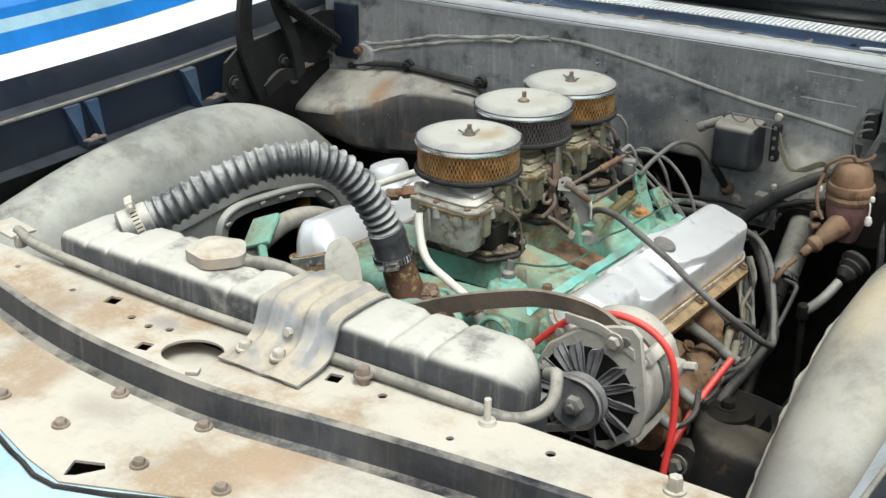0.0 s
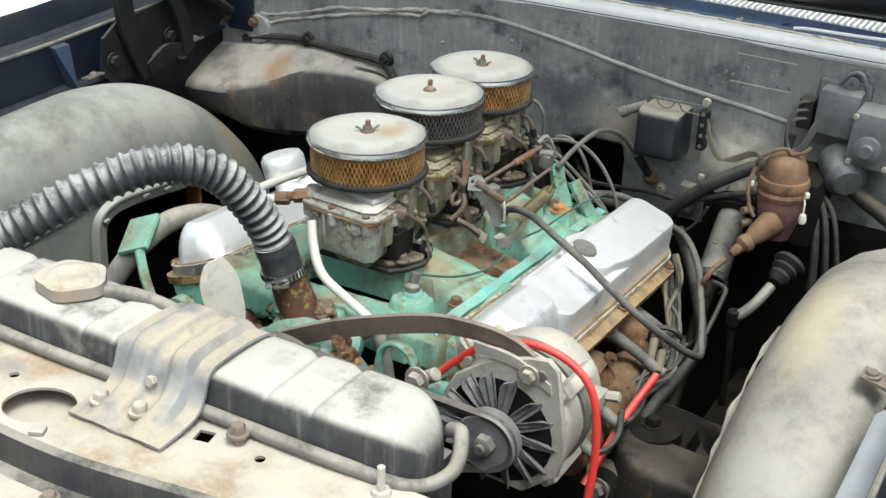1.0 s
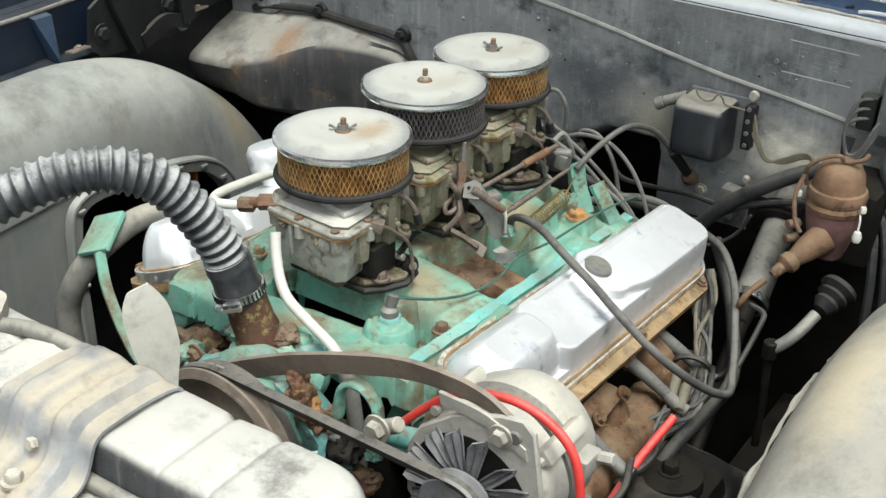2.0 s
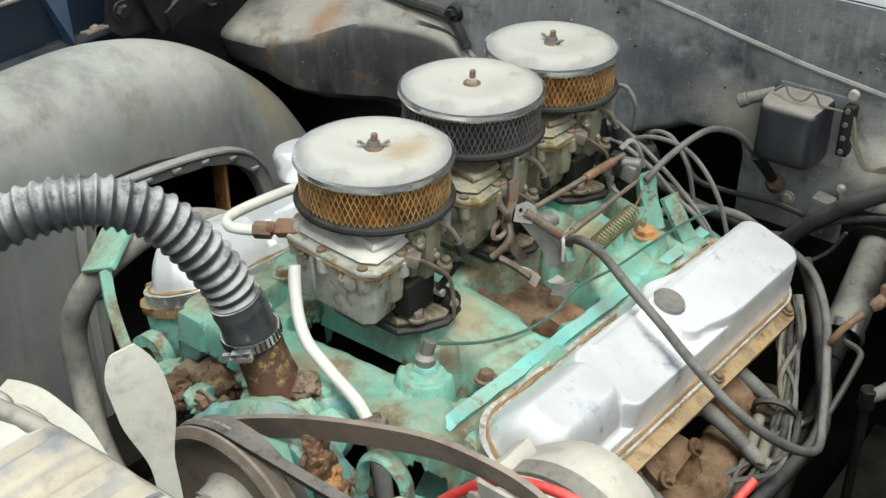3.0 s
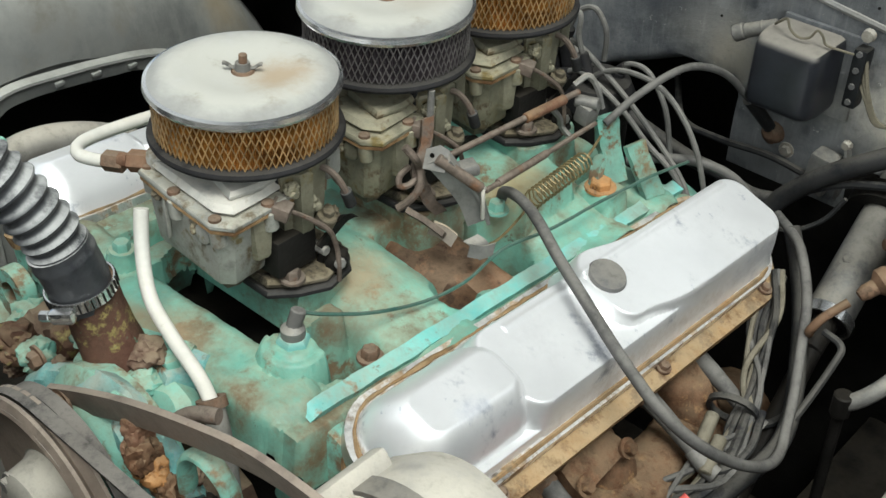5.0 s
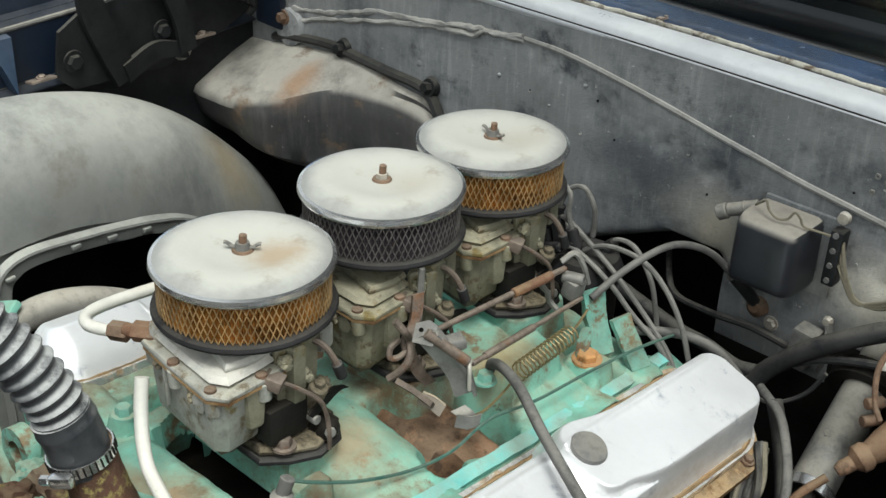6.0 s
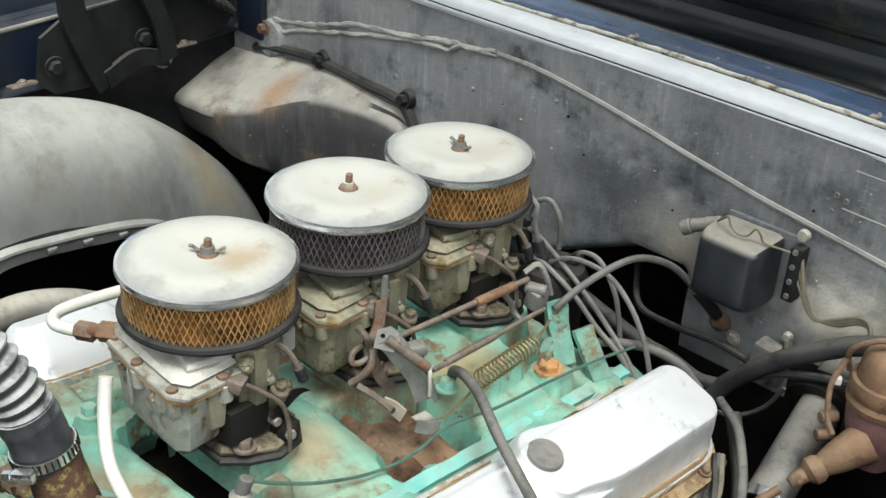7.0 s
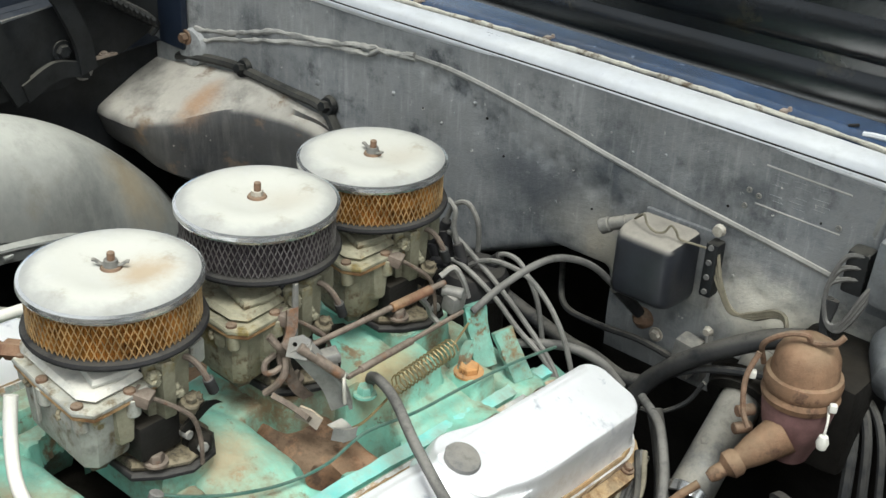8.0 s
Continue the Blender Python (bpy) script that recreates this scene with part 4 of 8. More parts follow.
for y, w in ((-0.245, 0.020), (-0.205, 0.017), (0.02, 0.020), (-0.55, 0.018)):
    bm = bmesh.new()
    pts = [(-0.667, y + 0.0, 0.918), (-0.690, y - w, 0.985), (-0.690, y + w * 0.6, 0.985), (-0.694, y, 0.918), (-0.702, y - w, 0.987), (-0.702, y + w * 0.6, 0.987)]
    v = [bm.verts.new(p) for p in pts]
    for f in ((0, 1, 2), (0, 3, 4, 1), (0, 2, 5, 3), (1, 4, 5, 2), (3, 5, 4)):
        bm.faces.new([v[i] for i in f])
    part("gusset", bm, M_GUSSET, fl, "pressed blue gusset")
for y in (-0.232, 0.051, 0.30):
    part("tab", join(box((-0.664, y, 0.932), (0.018, 0.036, 0.004), 0.0015, (0, -12, 0)), up_bolt(-0.662, y, 0.935, 0.005, 0.004)), M_STRAP, fl, "rusty bolt tab")
fr, skin, ys = fender(1, "fender_driver", "front fender with a pale blue crown beside the inner fender", 0.02)
part("crown", skin([(0.742, 0.100), (0.77, 0.112), (0.81, 0.130), (0.86, 0.165), (0.94, 0.180), (1.06, 0.182), (1.09, 0.13), (1.10, -0.1), (1.06, -0.5)], ys), M_SKYBLUE, fr, "pale blue crown")
# this strip's paleness is the glare on the flange, put into colour
part("edge_strip", skin([(0.660, -0.02), (0.668, -0.012), (0.69, -0.008), (0.705, 0.0)], [-0.98 + 0.05 * i for i in range(15)]), M_FLANGE_GLARE, fr, "pale flange coloured for its white-blue glare")
part("tab", join(box((0.648, -0.226, 0.946), (0.030, 0.024, 0.004), 0.0015, (0, 14, 0)), up_bolt(0.643, -0.228, 0.950, 0.0065, 0.005)), M_STRAP, fr, "rusty bolt tab")

# ---- radiator support: stepped top panel with holes ----
support = thing("radiator_support", "dust-caked stepped steel panel in front of the radiator", "radiator support", kind="structure")
step = [(-0.66, -0.655), (-0.45, -0.672), (-0.286, -0.705), (-0.2, -0.724), (-0.111, -0.737), (0.0, -0.744), (0.1, -0.743), (0.226, -0.726), (0.337, -0.713), (0.459, -0.703), (0.66, -0.69)]


def square(cx, cy, s, turn=0.2):
    return [(cx + s * math.cos(turn + math.pi / 4 + k * math.pi / 2), cy + s * math.sin(turn + math.pi / 4 + k * math.pi / 2)) for k in range(4)]


holes = [ring_of(0.016, -0.703, 0.034, 0.028, 28, 0.3), square(-0.146, -0.664, 0.012), square(-0.036, -0.722, 0.011), square(0.172, -0.662, 0.011),
         ring_of(0.233, -0.663, 0.005, 0.005, 10), ring_of(-0.205, -0.672, 0.004, 0.004, 10), ring_of(-0.066, -0.687, 0.005, 0.005, 10), ring_of(-0.097, -0.682, 0.005, 0.005, 10),
         ring_of(-0.041, -0.680, 0.005, 0.005, 10), ring_of(0.33, -0.69, 0.004, 0.004, 10), ring_of(0.42, -0.66, 0.005, 0.005, 10), ring_of(-0.31, -0.665, 0.004, 0.004, 10)]
part("upper_panel", plate([(-0.66, -0.632)] + step + [(0.66, -0.632)], holes, 0.958, 0.003), M_PANEL, support, "upper shelf with punched holes")
ledge_line = [(p.x, p.y) for p in smooth_path([(x, y, 0) for x, y in step], 6)]
rows = [[(x, yy - dy, z) for dy, z in ((-0.002, 0.9585), (0.004, 0.9582), (0.006, 0.9565), (0.0063, 0.953), (0.0068, 0.943), (0.0074, 0.931), (0.0080, 0.9275), (0.012, 0.9265), (0.02, 0.926))] for x, yy in ledge_line]
part("step", sheet(rows, 0.0025), M_STEP, support, "dark upright step")
lowholes = [[(0.030, -0.878), (0.058, -0.866), (0.066, -0.872), (0.050, -0.895), (0.041, -0.901)]]
lowout = [(x, y - 0.018) for x, y in step] + [(0.66, -0.74), (0.45, -0.775), (0.194, -0.848), (0.145, -0.869), (0.045, -0.910), (-0.012, -0.900), (-0.08, -0.880), (-0.3, -0.80), (-0.66, -0.72)]
part("lower_panel", plate(lowout, lowholes, 0.926, 0.003), M_PANEL, support, "lower shelf with rust stains")
for x, y in ((-0.123, -0.84), (-0.029, -0.844), (-0.025, -0.770), (0.091, -0.768), (0.087, -0.850), (0.179, -0.837), (0.30, -0.79)):
    part("bolt", up_bolt(x, y, 0.927, 0.0063, 0.006), M_STRAP, support)
part("bolt", join(up_bolt(0.203, -0.654, 0.968, 0.0070, 0.009), rod((0.203, -0.654, 0.957), (0.203, -0.654, 0.969), 0.006, 14)), M_STRAP, support, "rusty flanged bolt")
part("bolt", wobble(up_bolt(0.537, -0.65, 0.959, 0.0070, 0.014), 0.0006, 90), M_BOLT, support, "dusty hexagon bolt")
part("clip", join(rod((0.345, -0.648, 0.958), (0.345, -0.648, 0.985), 0.0035), lathe([(0, 0), (0.009, 0), (0.008, 0.004), (0, 0.004)], 14, pose(0.345, -0.648, 0.958))), M_ALU, support, "pale upright pin")
part("square_nut", box((0.048, -0.735, 0.9605), (0.014, 0.012, 0.005), 0.002, (0, 0, 25)), M_PANEL, support)
part("inner_floor", box((0.016, -0.693, 0.934), (0.13, 0.078, 0.004), 0.001), M_PANEL, support, "dusty metal below the round hole")
part("front_wall", box((0, -0.64, 0.78), (1.32, 0.006, 0.35), 0.001), M_GREASE_SHADE, support)
lip = [(-0.66, -0.724), (-0.3, -0.804), (-0.08, -0.884), (-0.012, -0.904), (0.045, -0.914), (0.145, -0.873), (0.194, -0.852), (0.45, -0.779), (0.66, -0.744)]
header = thing("header_panel", "pale blue painted nose panel in front of the radiator support", "body panel", kind="structure")
part("panel", sheet([[(x, y - dy, z) for dy, z in ((-0.004, 0.924), (0.004, 0.922), (0.02, 0.917), (0.05, 0.905), (0.09, 0.87), (0.12, 0.80), (0.13, 0.6))] for x, y in lip], 0.003), M_SKYBLUE, header)
part("dark_gap", tube([(x, y - 0.001, 0.923) for x, y in lip], 0.003, 6, 2), M_RUBBER, header, "dark seam along the edge")
# tab at the far end of the radiator support
part("end_tab", join(box((-0.385, -0.612, 0.972), (0.06, 0.035, 0.004), 0.002, (0, 0, -10)), rod((-0.36, -0.62, 0.956), (-0.36, -0.62, 0.972), 0.008)), M_PANEL, support)

# unseen chassis added under the bay to keep it dark below
chassis = thing("chassis_frame", "unseen black frame rails and crossmember added to darken the bay", "car frame", kind="structure")
part("rail", box((0.40, 0.0, 0.45), (0.10, 1.9, 0.14), 0.01), M_GREASE_SHADE, chassis)
part("rail", box((-0.40, 0.0, 0.45), (0.10, 1.9, 0.14), 0.01), M_GREASE_SHADE, chassis)
part("crossmember", box((0, -0.15, 0.42), (0.8, 0.2, 0.12), 0.01), M_GREASE_SHADE, chassis)
part("shade_pan", box((0, -0.05, 0.30), (1.35, 1.2, 0.01), 0.002), M_GREASE_SHADE, chassis)
part("toe_board", box((0, 0.44, 0.45), (1.36, 0.02, 0.4), 0.004), M_GREASE_SHADE, chassis)

# ==== the engine ====
block = thing("engine_block", "turquoise painted V8 engine block with worn and rusty paint", "engine")
part("crankcase", box((0, 0.02, 0.66), (0.26, 0.52, 0.26), 0.02), M_GREASE_SHADE, block, "dark oily lower block")
part("valley", box((0, 0.02, 0.775), (0.20, 0.50, 0.03), 0.01), M_GREASE_SHADE, block)
for s in (-1, 1):
    part("cylinder_head", wobble(moved(box((0, 0, 0), (0.118, 0.520, 0.12), 0.008), pose(s * 0.180, 0.02, 0.755, -3.9, s * 20, 0)), 0.001, 30), M_TURQ, block, "turquoise cylinder head")
part("front_cover", wobble(box((0.0, -0.285, 0.665), (0.24, 0.07, 0.21), 0.03), 0.004, 30), M_NECK, block, "dark rusty front cover")
part("pump_housing", lathe([(0, 0), (0.075, 0), (0.08, 0.02), (0.06, 0.038), (0.035, 0.05), (0, 0.05)], 28, aim((0.035, -0.31, 0.79), (0.035, -1, 0.79))), M_TURQ, block)
for p in ((-0.065, -0.325, 0.825), (0.10, -0.325, 0.80), (-0.02, -0.33, 0.735), (0.09, -0.33, 0.745)):
    part("housing_bolt", hex_bolt(p, (p[0], -1, p[2]), 0.008, 0.008), M_BOLT_RUST, block)
part("rusty_port", wobble(lathe([(0, 0), (0.03, 0), (0.034, 0.02), (0.028, 0.045), (0.018, 0.047), (0.016, 0.03), (0, 0.03)], 22, aim((-0.115, -0.235, 0.765), (-0.13, -1, 0.80))), 0.003, 60), M_NECK, block, "rusty brown water port")
part("head_ear", wobble(lathe([(0.013, 0), (0.026, 0), (0.026, 0.016), (0.013, 0.016)], 22, aim((-0.225, -0.246, 0.765), (-0.225, -1, 0.79)), closed=True), 0.001, 60), M_TURQ, block, "turquoise lug with a hole")
for x, z, r in ((-0.165, 0.80, 0.016), (-0.09, 0.815, 0.014), (-0.245, 0.745, 0.013), (-0.16, 0.735, 0.02)):
    part("casting_boss", wobble(lathe([(0, 0), (r, 0), (r * 0.95, 0.012), (r * 0.6, 0.016), (0, 0.016)], 16, aim((x, -0.243, z), (x, -1, z + 0.05))), 0.002, 60), M_TURQ, block)
part("rust_patch", lump((-0.145, -0.252, 0.765), 0.034, 7, 0.9), M_NECK, block, "dark rusty casting")
part("rust_patch", lump((-0.105, -0.262, 0.790), 0.022, 9, 0.8), M_FLAKE, block)
edge_top = smooth_path([(-0.080, -0.333, 0.788), (-0.070, -0.333, 0.812), (-0.036, -0.333, 0.838), (0.008, -0.333, 0.860), (0.038, -0.334, 0.872), (0.060, -0.335, 0.870), (0.085, -0.336, 0.858), (0.110, -0.337, 0.840), (0.130, -0.338, 0.815)], 6)
rows = []
for i, p in enumerate(edge_top):
    v = i / (len(edge_top) - 1)
    row = []
    for k, (dy, dz) in enumerate(((0.026, -0.030), (0.020, -0.008), (0.008, 0.001), (-0.001, -0.002), (-0.006, -0.010), (-0.008, -0.020), (-0.009, -0.034), (-0.010, -0.050), (-0.010, -0.066), (-0.006, -0.080))):
        bump = 0.007 * noise.noise(Vector((p.x * 38 + 3, k * 0.55, 1.7))) + 0.003 * noise.noise(Vector((p.x * 110, k * 1.4, 4.1)))
        row.append((p.x + 0.3 * bump, p.y + dy - bump, p.z + dz * (0.6 + 0.4 * math.sin(math.pi * v)) + bump))
    rows.append(row)
part("pump_arm", sheet(rows, 0.006), M_TURQ_BLUE, block, "chalky blue-green bracket with flaking paint")
part("lifting_eye", wobble(tube([(0.142, -0.338, 0.842), (0.146, -0.340, 0.872), (0.160, -0.340, 0.888), (0.178, -0.339, 0.886), (0.188, -0.337, 0.868), (0.186, -0.335, 0.842), (0.170, -0.334, 0.822)], 0.0078, 12, 6, flat=0.55), 0.0012, 60), M_TURQ, block, "blue-green lifting loop")
for k, (x, y, z, r) in enumerate(((0.096, -0.343, 0.866, 0.010), (0.104, -0.345, 0.852, 0.012), (0.112, -0.344, 0.838, 0.010), (0.090, -0.344, 0.848, 0.008), (0.120, -0.342, 0.826, 0.010), (0.101, -0.346, 0.838, 0.008))):
    part("rust_crust", lump((x, y, z), r, k, 1.3), (M_RUST, M_CRUST, M_ORANGE_RUST)[k % 3], block, "crumbling orange rust")
part("low_pipe", tube([(0.178, -0.33, 0.838), (0.20, -0.315, 0.828), (0.225, -0.30, 0.822)], 0.011, 14), M_TURQ_CLEAN, block, "turquoise stub pipe")
part("upper_pipe", tube([(0.112, -0.325, 0.874), (0.128, -0.318, 0.888), (0.146, -0.31, 0.892)], 0.006, 10), M_LINK, block, "rusty thin pipe")
part("boss", wobble(lathe([(0, 0), (0.024, 0), (0.025, 0.014), (0.018, 0.024), (0, 0.024)], 24, aim((0.062, -0.285, 0.825), (0.07, -0.5, 0.95))), 0.0025, 60), M_TURQ, block)
part("blue_pad", wobble(slab([(0.030, -0.285), (0.058, -0.292), (0.072, -0.268), (0.060, -0.248), (0.036, -0.252)], 0.838, 0.858, 0.004), 0.002, 50), M_TURQ_BLUE, block, "flaking light blue pad")

random.seed(11)
for k in range(26):
    x, z = -0.20 + 0.38 * ((k * 0.618) % 1), 0.725 + 0.105 * ((k * 0.414) % 1)
    r = 0.009 + 0.011 * random.random()
    part("casting_lump", lump((x, -0.266 - 0.055 * (x > -0.12), z), r, k + 20, 0.8), (M_NECK, M_TURQ, M_FLAKE, M_TURQ, M_GREASE_SHADE, M_NECK)[k % 6], block)
for k, (p, q) in enumerate((((-0.06, -0.325, 0.80), (0.02, -0.33, 0.815)), ((0.03, -0.335, 0.75), (0.12, -0.33, 0.77)), ((0.06, -0.33, 0.82), (0.13, -0.325, 0.80)))):
    part("stray_pipe", tube([p, ((p[0] + q[0]) / 2, p[1] - 0.01, (p[2] + q[2]) / 2 + 0.008), q], 0.006, 10), (M_TURQ_CLEAN, M_RUST, M_GREY_HOSE)[k], block)

# intake manifold
def inside(x, y, cx, cy, hx, hy, r):
    """Depth inside a rounded rectangle (negative outside)."""
    qx, qy = abs(x - cx) - hx + r, abs(y - cy) - hy + r
    return r - math.hypot(max(qx, 0), max(qy, 0)) - min(max(qx, qy), 0)


def along(x, y, p, q, r):
    """Depth inside a capsule from p to q, and how far along it."""
    dx, dy = q[0] - p[0], q[1] - p[1]
    k = min(1, max(0, ((x - p[0]) * dx + (y - p[1]) * dy) / (dx * dx + dy * dy)))
    return r - math.hypot(x - p[0] - k * dx, y - p[1] - k * dy), k


def field(x0, x1, y0, y1, step, height, floor, m=None):
    """A casting's skin over a plan: height(x, y), left open where it falls below floor."""
    bm = bmesh.new()
    nx, ny = round((x1 - x0) / step), round((y1 - y0) / step)
    hs = [[height(x0 + step * i, y0 + step * j) for j in range(ny + 1)] for i in range(nx + 1)]
    vs = {}

    def vert(i, j):
        if (i, j) not in vs:
            vs[i, j] = bm.verts.new((x0 + step * i, y0 + step * j, max(hs[i][j], floor(x0 + step * i, y0 + step * j) - 0.01)))
        return vs[i, j]
    for i in range(nx):
        for j in range(ny):
            if max(hs[i][j], hs[i + 1][j], hs[i][j + 1], hs[i + 1][j + 1]) > floor(x0 + step * i, y0 + step * j):
                bm.faces.new((vert(i, j), vert(i + 1, j), vert(i + 1, j + 1), vert(i, j + 1)))
    return moved(bm, m) if m else bm


def edge(d, top, soft=0.006, steep=12.0):
    """Flat top with a rounded shoulder and a steep side."""
    if d <= 0:
        return top - soft + d * steep
    k = min(1, d / soft)
    return top - soft * (1 - math.sqrt(1 - (1 - k) ** 2))


def intake_height(x, y):
    s, ax = (1 if x >= 0 else -1), abs(x)
    h = edge(inside(x, y, 0, 0.015, 0.040, 0.195, 0.02), 0.864)
    for cy in (-0.159, -0.002, 0.152):
        h = max(h, edge(inside(x, y, 0.010, cy + 0.010, 0.062, 0.040, 0.02), 0.8785, 0.004))
    for cy, r, z0, z1 in ((-0.100, 0.049, 0.868, 0.843), (0.105, 0.058, 0.868, 0.832)):
        d, k = along(ax, y, (0.03, cy), (0.155, cy + 0.006), r)
        h = max(h, edge(d, z0 + (z1 - z0) * k ** 1.3 - 0.5 * max(0, 0.03 - d) ** 2 / 0.03, 0.010, 3.5))
    d, k = along(ax, y, (0.03, 0.205), (0.155, 0.215), 0.024)
    h = max(h, edge(d, 0.852 - 0.024 * k, 0.012, 3.5))
    d, k = along(x, y, (-0.16, -0.225), (-0.05, -0.240), 0.030)
    h = max(h, edge(d, 0.850, 0.014, 14))
    d, k = along(x, y, (-0.05, -0.240), (0.125, -0.238), 0.031)
    h = max(h, edge(d, 0.852 + 0.006 * k, 0.014, 14))
    h = max(h, edge(inside(x, y, 0.128, -0.235, 0.026, 0.030, 0.006), 0.850, 0.004))
    h = max(h, edge(0.027 - math.hypot(x - 0.105, y + 0.206), 0.868, 0.006), edge(0.019 - math.hypot(x - 0.105, y + 0.206), 0.872, 0.004))
    h = max(h, edge(inside(x, y, 0.092, -0.178, 0.010, 0.030, 0.005), 0.866, 0.004))
    h = max(h, edge(inside(x, y, -0.075, -0.185, 0.012, 0.030, 0.005), 0.858, 0.004))
    h = max(h, edge(inside(ax, y, 0.152, 0.0, 0.018, 0.262, 0.004), 0.8465 - 0.068 * (y + 0.24), 0.003))
    h = max(h, edge(inside(x, y, 0.129, 0.160, 0.020, 0.018, 0.008), 0.852, 0.005))
    h = max(h, edge(inside(x, y, 0.095, 0.080, 0.022, 0.055, 0.01), 0.876 - 0.25 * (x - 0.08), 0.006))
    h = max(h, edge(0.013 - math.hypot(x + 0.09, y + 0.222), 0.866, 0.004))
    # openings down to the valley
    h = min(h, 0.77 + 14 * max(0, -inside(x + 0.35 * (y + 0.19), y, 0.010, -0.1915, 0.072, 0.0145, 0.010)))
    h = min(h, 0.76 + 12 * max(0, math.hypot((x - 0.122) / 1.2, y + 0.172) - 0.014), 1)
    h = min(h, 0.80 + 6 * max(0, math.hypot(x - 0.131, y + 0.046) - 0.0155))
    h = min(h, 0.78 + 6 * max(0, -inside(ax, y, 0.118, 0.032, 0.016, 0.016, 0.012)))
    return h + 0.0016 * noise.noise(Vector((x * 60, y * 60, 0.3))) + 0.0006 * noise.noise(Vector((x * 220, y * 220, 1.3)))


intake = thing("intake_manifold", "turquoise cast-iron intake manifold with brown dirt and chipped paint", "intake manifold")
part("casting", field(-0.174, 0.174, -0.275, 0.265, 0.002, intake_height, lambda x, y: 0.842 if -0.212 < y < -0.165 and -0.07 < x < 0.09 else 0.826 if y < -0.262 else 0.79 - 0.05 * (y + 0.24)), M_TURQ_DIRTY, intake, "turquoise cast runners and rails")


def crossover_height(x, y):
    ax = abs(x)
    d, k = along(ax, y, (0.05, -0.012), (0.150, -0.014), 0.036)
    h = edge(d, 0.850 - 0.018 * k + 0.003 * math.sin(60 * y), 0.022, 3)
    if x > 0:
        h = min(h, 0.80 + 6 * max(0, math.hypot(x - 0.131, y + 0.046) - 0.0155))
    return h + 0.003 * noise.noise(Vector((x * 45, y * 45, 2.3))) + 0.0008 * noise.noise(Vector((x * 200, y * 200, 1.3)))


part("heat_crossover", field(-0.15, 0.15, -0.055, 0.03, 0.003, crossover_height, lambda x, y: 0.80), M_CROSS, intake, "rust-brown exhaust crossover")
part("port_plug", wobble(lathe([(0, 0.0), (0.011, 0.0), (0.012, 0.006), (0.007, 0.009), (0, 0.007)], 14, aim((0.131, -0.044, 0.806), (0.16, -0.1, 1.0))), 0.002, 90), M_NECK, intake, "dark rusty plug in a port")
for x, y, z, mt in ((-0.088, -0.222, 0.866, M_TURQ), (0.139, -0.158, 0.846, M_BOLT_RUST), (-0.14, -0.14, 0.842, M_TURQ), (0.096, 0.044, 0.866, M_TURQ), (-0.142, 0.03, 0.83, M_TURQ)):
    part("bolt", up_bolt(x, y, z, 0.0075, 0.009), mt, intake)
part("coil_post", wobble(join(strip([(0.106, 0.186, 0.908), (0.112, 0.188, 0.880), (0.126, 0.186, 0.842)], 0.024, 0.008, (0.3, 1, 0)), strip([(0.112, 0.178, 0.870), (0.120, 0.160, 0.860), (0.126, 0.150, 0.850)], 0.012, 0.006, (1, 0.2, 0.6)),
                       strip([(0.128, 0.208, 0.878), (0.142, 0.210, 0.852), (0.155, 0.212, 0.828)], 0.024, 0.006, (0.2, 1, 0))), 0.0020, 60), M_TURQ_WORN, intake, "turquoise upright bracket with rust streaks")
part("orange_bolt", up_bolt(0.129, 0.157, 0.852, 0.0105, 0.009), M_ORANGE_RUST, intake, "orange rusted bolt")


